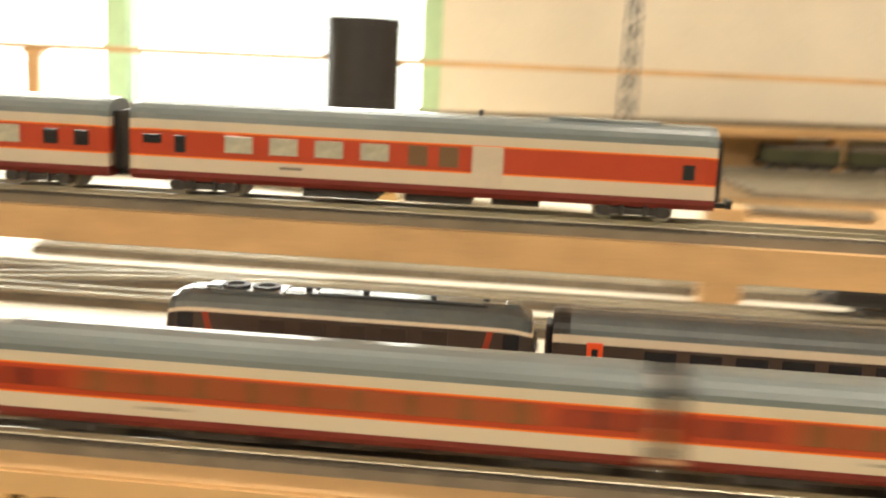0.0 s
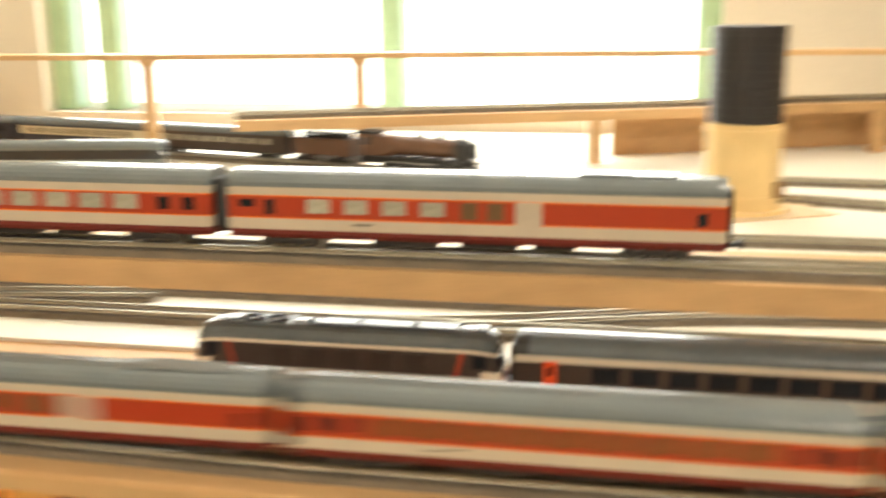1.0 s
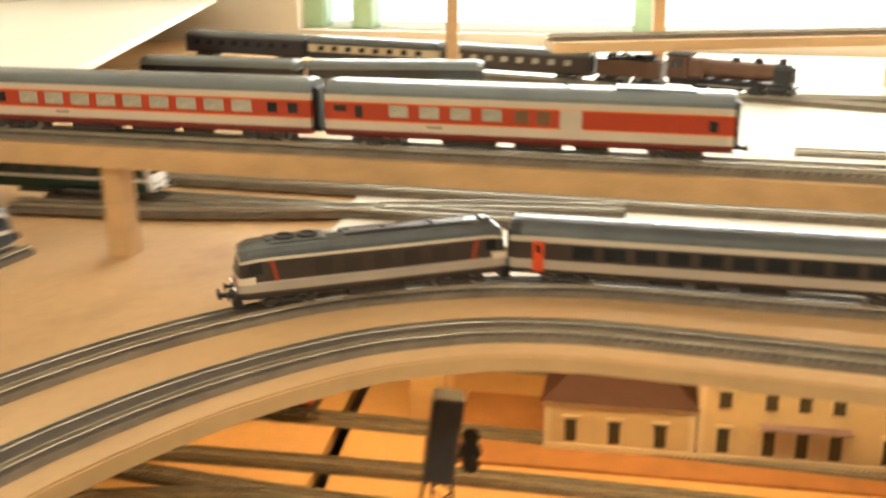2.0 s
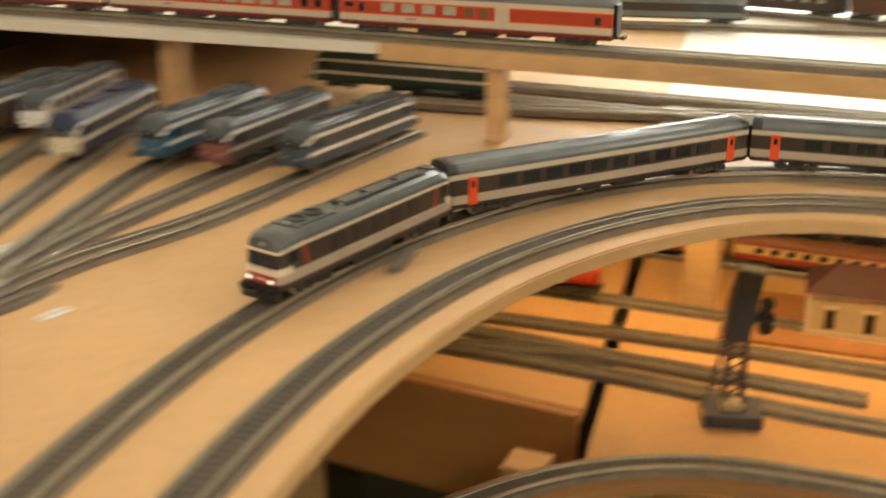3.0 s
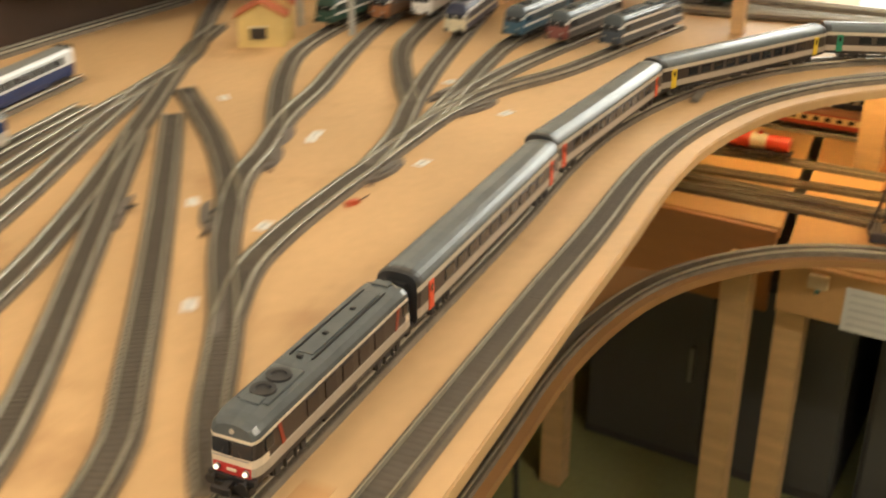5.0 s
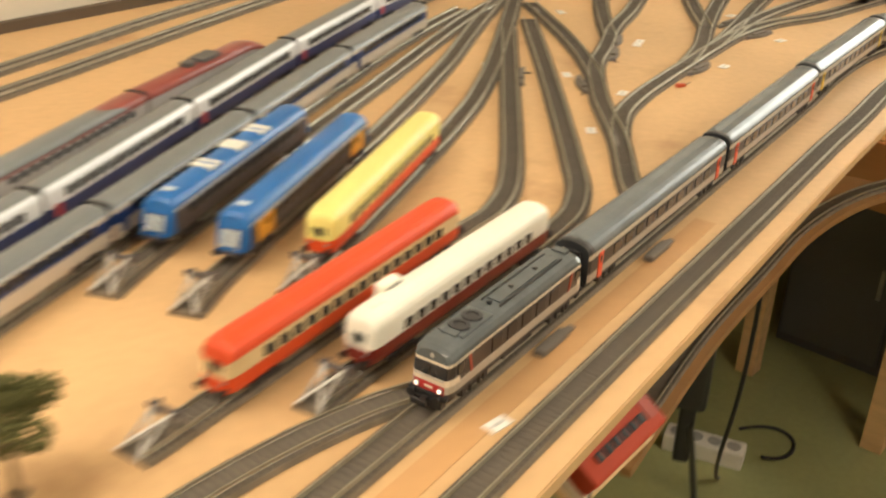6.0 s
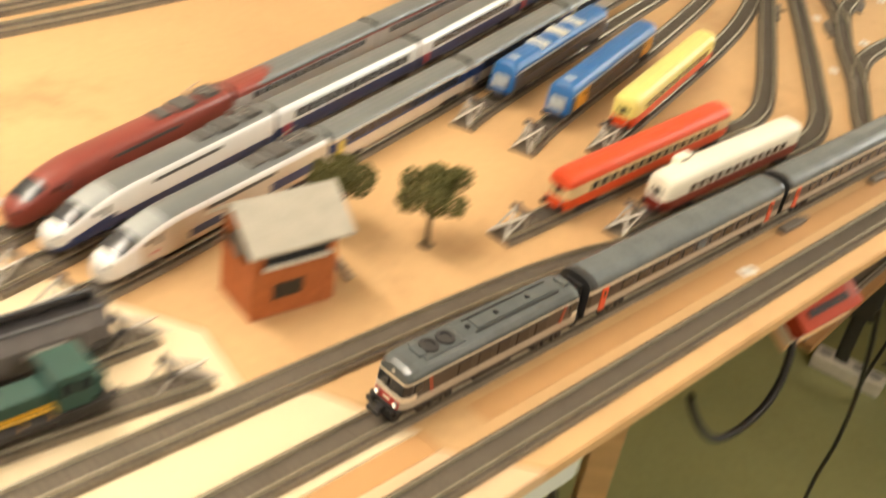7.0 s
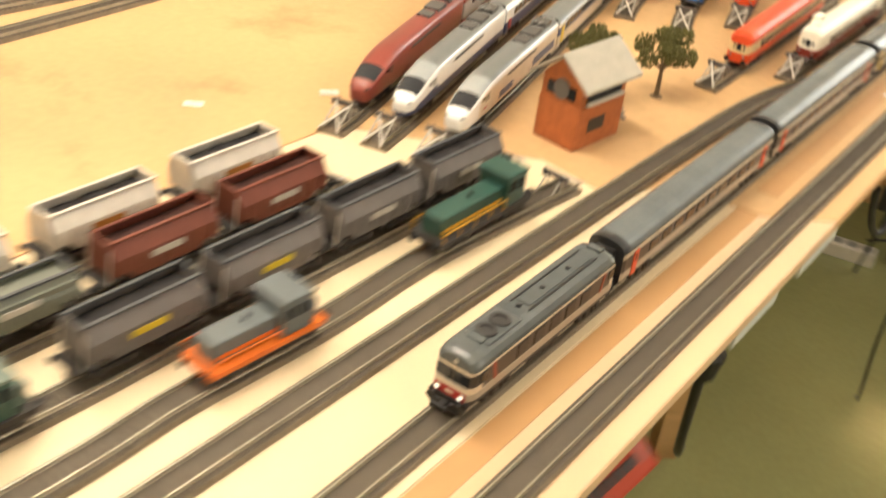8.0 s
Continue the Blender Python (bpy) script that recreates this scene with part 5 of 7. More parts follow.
def far_tracks():
    # white painted boards between the back lines
    slab("table_top", [uv(-0.42, 2.47), uv(0.86, 2.47), uv(0.80, FRONT - 0.02), uv(-0.62, FRONT - 0.02)], 0.0, 0.003, WHITEBOARD, "white painted board behind the upper deck", "table top")
    for v, u0, u1 in ((2.535, -0.75, 4.1), (2.615, -0.72, 4.1), (2.70, 0.15, 4.1), (2.80, 0.10, 4.1), (2.88, 0.0, 4.1)):
        track([uv(u0, v), uv((u0 + u1) / 2, v), uv(u1, v)], 0.003)
    track([uv(-0.1, 2.535), uv(0.1, 2.545), uv(0.3, 2.60), uv(0.45, 2.615)], 0.0031)
    track([(0.40, 2.56), (0.55, 2.505), (0.70, 2.47), (0.83, 2.447), (0.98, 2.40)], 0.0034)
    track([uv(0.75, 2.535), uv(0.95, 2.56), uv(1.2, 2.615)], 0.0031)
    track([(2.2, 2.18), (1.82, 2.56), (1.42, 2.90), (1.182, 3.125), (0.888, 3.36), (0.55, 3.61)], 0.003)
    track([(2.3, 2.45), (1.6, 2.85), (1.0, 3.06), (0.694, 3.15), (0.50, 3.25)], 0.0033)
    # back deck on posts, and the thin shelf above it
    line = [(1.10, 3.070), (1.45, 3.040), (1.80, 3.005), (2.15, 2.975), (2.9, 2.85)]
    strip("deck", line, 0.035, 0.035, 0.070, 0.085, PINE, "plywood deck at the back carrying a track")
    track(line, 0.085)
    strip("fascia", [(1.70, 3.066), (1.95, 3.046), (2.15, 3.030), (2.9, 2.905)], 0.004, 0.004, 0.003, 0.066, WOOD, "orange-brown board closing the space under the back deck")
    for p in ((1.642, 2.996), (2.12, 2.955), (2.6, 2.89)):
        post(p, 0.003, 0.070, 0.022, "short pine post under the back deck", -6)
    shelf = [(0.62, 3.375), (0.98, 3.23), (1.30, 3.135), (1.75, 2.99), (2.3, 2.79), (3.0, 2.5)]
    strip("deck", shelf, 0.024, 0.024, 0.166, 0.174, PINE, "thin upper shelf with a single track along the window")
    for p in ((0.98, 3.222), (1.30, 3.127)):
        post(p, 0.003, 0.166, 0.020, "slim pine post with a splayed head under the thin shelf", -16)
        bm = bmesh.new()
        cyl(bm, (0, 0, 0.150), (0, 0, 0.1655), 0.010, 0.022, seg=4)
        ob = tagged(part("post_head", bm, PINE), "splayed wooden post head", "bracket", "post heads", "structure")
        ob.matrix_basis = pose(p[0], p[1], 0, 0, 0, 29)

    # brown board with close-laid lines and an olive goods van row behind the red express
    a, d = Vector((2.437, 2.902, 0)), Vector((0.9407, -0.3392, 0))
    n = Vector((-d.y, d.x, 0))
    slab("table_top", [tuple(p.xy) for p in (a - d * 0.16 - n * 0.33, a + d * 1.3 - n * 0.33, a + d * 1.3 + n * 0.10, a - d * 0.16 + n * 0.10)], 0.0, 0.0046, mat("tan_board", (0.30, 0.20, 0.10), 0.55, vary=0.2, scale=6, fine=90, bump=0.1), "tan board carrying close-laid storage lines", "table top")
    for o in (0.03, -0.035, -0.075, -0.115, -0.160, -0.205, -0.250, -0.295):
        track([tuple((a - d * 0.08 + n * o).xy), tuple((a + d * 0.5 + n * o).xy), tuple((a + d * 1.25 + n * o).xy)], 0.0048)
    olive = mat("van_olive", (0.050, 0.052, 0.022), 0.5, vary=0.2, scale=60)
    for i in range(5):
        L = 0.135
        van = thing("goods_van", "dark olive covered goods van with a brown roof", "freight wagon", "goods vans at the back")
        part("body", hull(coach_profile(0.0150, [0.0095, 0.0120, 0.0210, 0.0300, 0.0330], 0.0400), [(-L / 2, 1, 1, 0), (L / 2, 1, 1, 0)], lambda k, q: min(q, 5)), [UNDER, UNDER, olive, olive, olive, mat("van_roof", (0.10, 0.075, 0.05), 0.5)], van)
        windows(van, [(-0.016, 0.016, 0.0125, 0.0310)], 0.0153, "sliding_door", mat("van_door", (0.040, 0.042, 0.018), 0.5))
        part("underframe", boxes((-L / 2, L / 2, -0.010, 0.010, 0.0070, 0.0094)), UNDER, van)
        buffers(van, L / 2)
        buffers(van, -L / 2, s=-1)
        bogies(van, (-L / 2 + 0.030, L / 2 - 0.030))
        p = a + n * 0.03 + d * (0.02 + i * (L + 0.014))
        place(van, p.xy, (p + d).xy, 0.0048, L)


far_tracks()


def chimney():
    th = thing("storage_tower", "round tower with a black top drum on a cream base", "tower", m=pose(1.667, 2.600, 0.003))
    cream = mat("tower_cream", (0.72, 0.52, 0.24), 0.45, vary=0.1, scale=30)
    bm = cyl(bmesh.new(), (0, 0, 0), (0, 0, 0.108), 0.046, 0.044, seg=40)
    base = part("base", bm, cream, th)
    for z0, z1, r0, r1 in ((0, 0.006, 0.055, 0.053), (0.096, 0.102, 0.0465, 0.0465), (0.020, 0.023, 0.0465, 0.0465)):
        part("band", cyl(bmesh.new(), (0, 0, z0), (0, 0, z1), r0, r1, seg=40), cream, base)
    part("base_plate", boxes((-0.075, 0.09, -0.065, 0.07, 0, 0.002)), mat("tower_foot", (0.6, 0.45, 0.28), 0.6), th)
    black = mat("drum_black", (0.016, 0.013, 0.013), 0.5, vary=0.3, scale=40)
    drum = part("drum", cyl(bmesh.new(), (0, 0, 0.1085), (0, 0, 0.2205), 0.0420, seg=40), black, th, "ribbed black drum")
    for i in range(11):
        part("rib", cyl(bmesh.new(), (0, 0, 0.109 + i * 0.0102), (0, 0, 0.109 + (i + 1) * 0.0102 - 0.0008), 0.0440, 0.0432, seg=40), black, drum)
    part("hatch", boxes((0.018, 0.030, -0.0475, -0.0440, 0.022, 0.042), bev=0.001), mat("hatch_brown", (0.25, 0.14, 0.05), 0.6), th)


chimney()


def lattice_mast(at, h, z):
    th = thing("lattice_mast", "grey steel lattice mast beside the back tracks", "mast", m=pose(at[0], at[1], z, 0, 0, 20))
    g = mat("mast_grey", (0.10, 0.10, 0.10), 0.5)
    for sx in (-1, 1):
        for sy in (-1, 1):
            part("leg", cyl(bmesh.new(), (sx * 0.011, sy * 0.011, 0), (sx * 0.004, sy * 0.004, h), 0.0014, seg=6), g, th)
    bm = bmesh.new()
    n = 12
    for i in range(n):
        a, b = 0.011 - 0.004 * i / n, 0.011 - 0.004 * (i + 1) / n
        s = 1 if i % 2 else -1
        for q in (-1, 1):
            cyl(bm, (-s * a, q * a, h * i / n), (s * b, q * b, h * (i + 1) / n), 0.0009, seg=5)
            cyl(bm, (q * a, -s * a, h * i / n), (q * b, s * b, h * (i + 1) / n), 0.0009, seg=5)
    part("bracing", bm, g, th)
    part("arm", cyl(bmesh.new(), (-0.022, 0, h * 0.86), (0.022, 0, h * 0.86), 0.0010, seg=6), g, th)


lattice_mast((2.11, 2.76), 0.42, 0.0)


def steam_train():
    brown = mat("steam_brown", (0.12, 0.055, 0.028), 0.4, vary=0.2, scale=60)
    black = mat("steam_black", (0.02, 0.018, 0.018), 0.45, vary=0.3)
    z = 0.003
    th = thing("steam_locomotive", "chocolate brown steam locomotive with black smokebox", "locomotive")
    L = 0.155
    bm = cyl(bmesh.new(), (-0.030, 0, 0.030), (0.055, 0, 0.030), 0.0125, 0.0118, seg=24)
    part("boiler", bm, brown, th)
    part("smokebox", cyl(bmesh.new(), (0.0552, 0, 0.030), (0.0735, 0, 0.030), 0.0122, 0.0116, seg=24), black, th)
    part("smokebox_door", cyl(bmesh.new(), (0.0736, 0, 0.030), (0.0760, 0, 0.030), 0.0095, 0.005, seg=20), black, th)
    part("funnel", cyl(bmesh.new(), (0.063, 0, 0.040), (0.063, 0, 0.0485), 0.0042, 0.0048, seg=14), black, th)
    for x, h in ((0.035, 0.0475), (0.008, 0.0465)):
        bm = cyl(bmesh.new(), (x, 0, 0.040), (x, 0, h), 0.0060, 0.0045, seg=14)
        part("dome", bm, black, th)
    part("firebox", boxes((-0.050, -0.028, -0.0125, 0.0125, 0.016, 0.0425), bev=0.003), brown, th)
    part("cab", boxes((-0.074, -0.050, -0.0152, 0.0152, 0.016, 0.0440), bev=0.001), brown, th)
    part("cab_roof", boxes((-0.077, -0.046, -0.0162, 0.0162, 0.0440, 0.0475), bev=0.0016), black, th)
    windows(th, [(-0.068, -0.056, 0.030, 0.040)], 0.0153, "cab_window")
    part("running_plate", boxes((-0.074, 0.076, -0.0155, 0.0155, 0.0150, 0.0166), bev=0.0004), black, th)
    for s in (-1, 1):
        part("cylinder", cyl(bmesh.new(), (0.050, s * 0.0140, 0.0105), (0.072, s * 0.0140, 0.0105), 0.0048, seg=14), black, th)
        part("smoke_deflector", boxes((0.056, 0.076, s * 0.0150 - 0.0004, s * 0.0150 + 0.0004, 0.0170, 0.0360), bev=0.0003), black, th)
        part("coupling_rod", boxes((-0.035, 0.030, s * 0.0122 - 0.0005, s * 0.0122 + 0.0005, 0.0085, 0.0102)), STEEL, th)
        for x in (-0.034, -0.012, 0.010, 0.032):
            bm = cyl(bmesh.new(), (x, s * 0.0085, 0.0098), (x, s * 0.0112, 0.0098), 0.0096, seg=22)
            part("driving_wheel", bm, black, th)
    part("frame", boxes((-0.074, 0.076, -0.0070, 0.0070, 0.0060, 0.0150)), black, th)
    bogies(th, (0.060,), span=0.011)
    buffers(th, 0.0765, 0.0118)
    d = Vector((1.42, 2.90, 0)) - Vector((1.182, 3.125, 0))
    k = 1.25
    place(th, (1.420, 2.900), (1.182, 3.125), z, L * k)
    th.matrix_basis = th.matrix_basis @ Matrix.Diagonal((k, 1.0, 1.05, 1))
    tn = thing("tender", "chocolate brown tender piled with black coal", "tender")
    T = 0.085
    part("tank", boxes((-T / 2, T / 2, -0.0150, 0.0150, 0.0120, 0.0345), bev=0.0012), brown, tn)
    bm = bmesh.new()
    rng = random.Random(4)
    for i in range(60):
        m = pose(rng.uniform(-0.03, 0.03), rng.uniform(-0.011, 0.011), 0.0345 + rng.uniform(0, 0.004), rng.uniform(0, 90), rng.uniform(0, 90), rng.uniform(0, 90))
        box(bm, -0.003, 0.003, -0.003, 0.003, -0.003, 0.003, m=m)
    part("coal", bm, mat("coal", (0.012, 0.011, 0.011), 0.5), tn)
    bogies(tn, (-0.024, 0.024))
    p = Vector((1.420, 2.900, 0)) - d.normalized() * (L * k + 0.006)
    place(tn, p.xy, (p - d).xy, z, T * k)
    tn.matrix_basis = tn.matrix_basis @ Matrix.Diagonal((k, 1.0, 1.05, 1))
    # dark sleeping cars behind it
    at, near = ride([(1.42, 2.90), (1.182, 3.125), (0.888, 3.36), (0.55, 3.61)])
    s = (L + T) * 1.25 + 0.018
    navy = mat("sleeper_navy", (0.030, 0.034, 0.05), 0.35)
    cream = mat("sleeper_cream", (0.60, 0.54, 0.38), 0.4)
    for i, (side, up) in enumerate(((mat("sleeper_brown", (0.05, 0.032, 0.025), 0.4), mat("sleeper_brown", (0.05, 0.032, 0.025))), (navy, cream), (navy, navy))):
        CL = 0.262
        c = thing("passenger_coach", ("dark brown sleeping car with pale windows", "navy sleeping car with a cream window band", "navy sleeping car with a dark roof")[i], "coach", "coaches of the steam train")
        prof = coach_profile(0.0163, [0.0085, 0.0115, 0.0200, 0.0325, 0.0355], 0.0455)
        st = [(-CL / 2, 0.95, 0.985, 0), (-CL / 2 + 0.004, 1, 1, 0), (CL / 2 - 0.004, 1, 1, 0), (CL / 2, 0.95, 0.985, 0)]
        part("body", hull(prof, st, lambda a, k: min(k, 5)), [UNDER, UNDER, side, up, side, ROOFGREY], c)
        windows(c, [(-CL / 2 + 0.022 + j * 0.028, -CL / 2 + 0.034 + j * 0.028, 0.0222, 0.0305) for j in range(8)], 0.0164, material=PALEGLASS if i == 0 else GLASS)
        for sg in (-1, 1):
            bm = bmesh.new()
            box(bm, 0, 0.0035, -0.0085, 0.0085, 0.0115, 0.0385, bev=0.0012)
            part("gangway_bellows", bm, BLACK, c, m=pose(sg * CL / 2, 0, 0, 0, 0, 0 if sg > 0 else 180))
        bogies(c, (-CL / 2 + 0.04, CL / 2 - 0.04))
        a, b = at(s), at(s + CL)
        place(c, a.xy, b.xy, z, CL)
        s += CL + 0.012
    # silver-grey stock on the line in front
    at, near = ride([(0.995, 3.06), (0.694, 3.15), (0.50, 3.25), (0.3, 3.36)])
    s = 0.0
    for i in range(2):
        c = thing("passenger_coach", "silver-grey express coach with a rounded end", "coach", "silver coaches by the window")
        CL = 0.27
        prof = coach_profile(0.0163, [0.0085, 0.0115, 0.0200, 0.0325, 0.0355], 0.0450)
        st = [(-CL / 2, 0.8, 0.9, 0), (-CL / 2 + 0.010, 1, 1, 0), (CL / 2 - 0.010, 1, 1, 0), (CL / 2, 0.8, 0.9, 0)]
        part("body", hull(prof, st, lambda a, k: min(k, 5)), [UNDER, UNDER, mat("stock_green_grey", (0.14, 0.16, 0.15), 0.35), GLASS, mat("stock_green_grey", (0.14, 0.16, 0.15)), ROOFLIGHT], c)
        bogies(c, (-CL / 2 + 0.04, CL / 2 - 0.04))
        a, b = at(s), at(s + CL)
        place(c, a.xy, b.xy, 0.0033, CL)
        s += CL + 0.012


def ride(pts):
    """A function that gives the place at a run along a line, and the run nearest to a place."""
    path = spline(pts, 0.004)

    def at(s):
        i = min(len(path) - 2, max(0, int(s / 0.004)))
        return path[i] + (path[i + 1] - path[i]) * (s / 0.004 - i)

    def nearest(p):
        p = Vector((*p, 0))
        return min(range(len(path)), key=lambda i: (path[i] - p).length) * 0.004
    return at, nearest


steam_train()


# ------------------------------------------------------------------ lower level
LOW = -0.31


def lower_level():
    low_wood = mat("low_board", (0.55, 0.31, 0.12), 0.5, vary=0.15, scale=5, fine=90, bump=0.1)
    g0, g1 = Vector((0.618, 2.348, 0)), Vector((0.779, 2.837, 0))
    gd = (g1 - g0).normalized()
    gap = Vector((gd.y, -gd.x, 0)) * 0.020
    back = g0 + gd * 1.15
    a = Vector((0.30, 2.515, 0))
    slab("lower_table", [tuple(g0.xy), tuple(back.xy), tuple((back - D * 1.0).xy), tuple((a + gd * 1.0 - D * 0.5).xy), tuple((a - D * 0.35).xy), tuple(a.xy)], LOW - 0.018, LOW, low_wood, "lower plywood table lit by a warm lamp", "table top")
    f0 = g0 + gap - gd * 0.108
    slab("lower_table", [tuple(f0.xy), tuple((f0 + D * 2.4).xy), tuple((f0 + D * 2.4 + N * 1.1).xy), tuple((g0 + gap + gd * 1.15).xy)], LOW - 0.018, LOW, low_wood, "lower plywood table carrying the station building", "table top")
    # front boards
    d = g0 - a
    m = pose(a.x, a.y, 0, 0, 0, math.degrees(math.atan2(d.y, d.x)))
    ob = part("front_board", boxes((-0.35, d.length - 0.002, -0.014, -0.001, LOW - 0.150, LOW - 0.002), bev=0.0015), mat("front_board_wood", (0.45, 0.20, 0.07), 0.5, vary=0.15, scale=6, stretch=(1, 5, 5)), None, m=m)
    tagged(ob, "red-brown wooden front board of the lower table", "board", "", "structure")
    m2 = pose(f0.x, f0.y, 0, 0, 0, math.degrees(math.atan2(D.y, D.x)))
    ob = part("front_board", boxes((0, 2.3, -0.016, -0.001, LOW - 0.086, LOW - 0.002), bev=0.0015), mat("low_board", (0.55, 0.31, 0.12)), None, m=m2)
    tagged(ob, "plywood front board of the station table", "board", "", "structure")
    paper = thing("paper_sheet", "white paper sheet with rows of small print on the front board", "paper", m=m2 @ pose(0.10, -0.0168, LOW - 0.020))
    part("sheet", boxes((0, 0.20, -0.0004, 0.0004, -0.072, 0)), mat("paper_white", (0.62, 0.60, 0.55), 0.7, vary=0.05), paper)
    for i in range(5):
        part("print_line", boxes((0.008, 0.190, -0.0007, -0.00045, -0.012 - i * 0.0125, -0.0085 - i * 0.0125)), mat("print_grey", (0.48, 0.46, 0.43), 0.7), paper)
    ob = thing("cable_clip", "pale plastic cable clip on the front board", "clip", m=m2 @ pose(0.045, -0.017, LOW - 0.012))
    part("body", boxes((0, 0.030, -0.012, 0, -0.018, 0.004), bev=0.002), mat("pale_plastic", (0.55, 0.42, 0.25), 0.5), ob)
    part("lead", cyl(bmesh.new(), (0.015, -0.006, -0.020), (0.015, -0.006, -0.026), 0.004, seg=10), mat("lead_green", (0.10, 0.20, 0.16), 0.5), ob)
    # carrying posts between the levels and legs to the floor
    for p in ((0.835, 2.650), (1.55, 2.35), (0.47, 3.05)):
        post(p, LOW, -0.012, 0.045, "square pine post between the two levels")
    for p, w in (((0.546, 2.272), 0.046), ((0.642, 2.285), 0.046), ((0.275, 2.50), 0.045), ((0.54, 2.72), 0.045), ((1.7, 1.75), 0.045), ((1.1, 2.6), 0.045), ((0.0, 2.62), 0.045)):
        z1 = LOW - 0.018 if p != (0.0, 2.62) else -0.012
        post(p, FLOOR, z1, w, "tall pine table leg standing on the floor")
    # lower tracks
    z = LOW
    e = [tuple((Vector((0.74, 2.654, 0)) + D * s).xy) for s in (0.5, 1.2, 2.0)]
    track([(0.22, 2.80), (0.35, 2.765), (0.48, 2.732), (0.618, 2.692), (0.74, 2.640), *e], z)
    e = [tuple((Vector((0.907, 2.470, 0)) + D * s).xy) for s in (0.4, 1.0, 1.8)]
    track([(0.15, 2.72), (0.30, 2.675), (0.469, 2.625), (0.686, 2.545), (0.907, 2.455), *e], z + 0.0003)
    e = [tuple((Vector((0.854, 2.335, 0)) + D * s).xy) for s in (0.4, 1.0, 1.8)]
    track([(0.20, 2.585), (0.33, 2.555), (0.455, 2.520), (0.62, 2.445), (0.734, 2.390), (0.854, 2.325), *e], z + 0.0006)
    track([(0.455, 2.520), (0.55, 2.505), (0.65, 2.480), (0.78, 2.425), (0.95, 2.345)], z + 0.0008)
    track([(0.30, 2.675), (0.45, 2.590), (0.62, 2.500), (0.80, 2.410)], z + 0.0010)
    e = [tuple((Vector((0.72, 2.875, 0)) + D * s).xy) for s in (-0.3, 0.0, 0.6, 1.3, 2.0)]
    track(e, z + 0.0002)
    e2 = [tuple((Vector((0.83, 2.995, 0)) + D * s).xy) for s in (-0.3, 0.0, 0.6, 1.3, 2.0)]
    track(e2, z + 0.0002)
    # open curved track below the table edge, on its own narrow board
    curve = [(0.03, 1.12), (0.105, 1.40), (0.185, 1.63), (0.235, 1.770), (0.290, 1.882), (0.355, 1.978), (0.435, 2.053), (0.546, 2.112), (0.659, 2.130), (0.767, 2.108), (0.95, 2.03), (1.5, 1.765), (2.3, 1.38)]
    strip("deck", curve, 0.026, 0.026, -0.262, -0.2505, mat("aged_ply", (0.33, 0.17, 0.065), 0.45, vary=0.2, scale=8), "narrow curved board carrying an open track below the table edge", 0.03)
    track(curve, -0.250)
    slab("deck", [(0.10, 1.68), (0.205, 1.70), (0.262, 1.83), (0.325, 1.945), (0.395, 2.02), (0.405, 2.065), (0.345, 2.082), (0.295, 2.092), (0.10, 2.02)], -0.276, -0.2625, mat("aged_ply", (0.33, 0.17, 0.065)), "brown plywood gusset beside the curved track", "deck")
    # trains standing below
    red = mat("low_coach_red", (0.30, 0.04, 0.02), 0.4)
    cream = mat("low_coach_cream", (0.62, 0.45, 0.22), 0.4)
    at, near = ride([tuple((Vector((0.72, 2.875, 0)) + D * s).xy) for s in (-0.3, 0.0, 0.6, 1.3, 2.0)])
    for i in range(2):
        CL = 0.27
        c = thing("passenger_coach", "red coach with a cream window band on the lower level", "coach", "coaches on the lower level")
        prof = coach_profile(0.0163, [0.0085, 0.0115, 0.0200, 0.0325, 0.0355], 0.0455)
        st = [(-CL / 2, 0.95, 0.985, 0), (-CL / 2 + 0.004, 1, 1, 0), (CL / 2 - 0.004, 1, 1, 0), (CL / 2, 0.95, 0.985, 0)]
        part("body", hull(prof, st, lambda a, k: min(k, 5)), [UNDER, UNDER, red, cream, red, mat("low_roof", (0.22, 0.10, 0.05), 0.5)], c)
        windows(c, [(-CL / 2 + 0.02 + j * 0.023, -CL / 2 + 0.032 + j * 0.023, 0.0222, 0.0305) for j in range(10)], 0.0164)
        bogies(c, (-CL / 2 + 0.04, CL / 2 - 0.04))
        a2, b2 = at(0.24 + i * 0.285), at(0.24 + i * 0.285 + CL)
        place(c, a2.xy, b2.xy, z, CL)
    at, near = ride(e2)
    for i in range(2):
        CL = 0.29
        c = thing("passenger_coach", "navy and silver express coach on the lower level", "coach", "coaches on the lower level")
        prof = coach_profile(0.0163, [0.0085, 0.0115, 0.0200, 0.0300, 0.0355], 0.0455)
        st = [(-CL / 2, 0.95, 0.985, 0), (-CL / 2 + 0.004, 1, 1, 0), (CL / 2 - 0.004, 1, 1, 0), (CL / 2, 0.95, 0.985, 0)]
        part("body", hull(prof, st, lambda a, k: min(k, 5)), [UNDER, UNDER, mat("low_navy", (0.04, 0.045, 0.08), 0.35), SILVER, mat("low_navy", (0.04, 0.045, 0.08)), ROOFLIGHT], c)
        windows(c, [(-CL / 2 + 0.02 + j * 0.025, -CL / 2 + 0.034 + j * 0.025, 0.0212, 0.0290) for j in range(10)], 0.0164)
        bogies(c, (-CL / 2 + 0.04, CL / 2 - 0.04))
        a2, b2 = at(0.32 + i * 0.305), at(0.32 + i * 0.305 + CL)
        place(c, a2.xy, b2.xy, z, CL)
    tank = thing("tank_wagon", "red tank wagon with a pale saddle band", "freight wagon")
    TL = 0.125
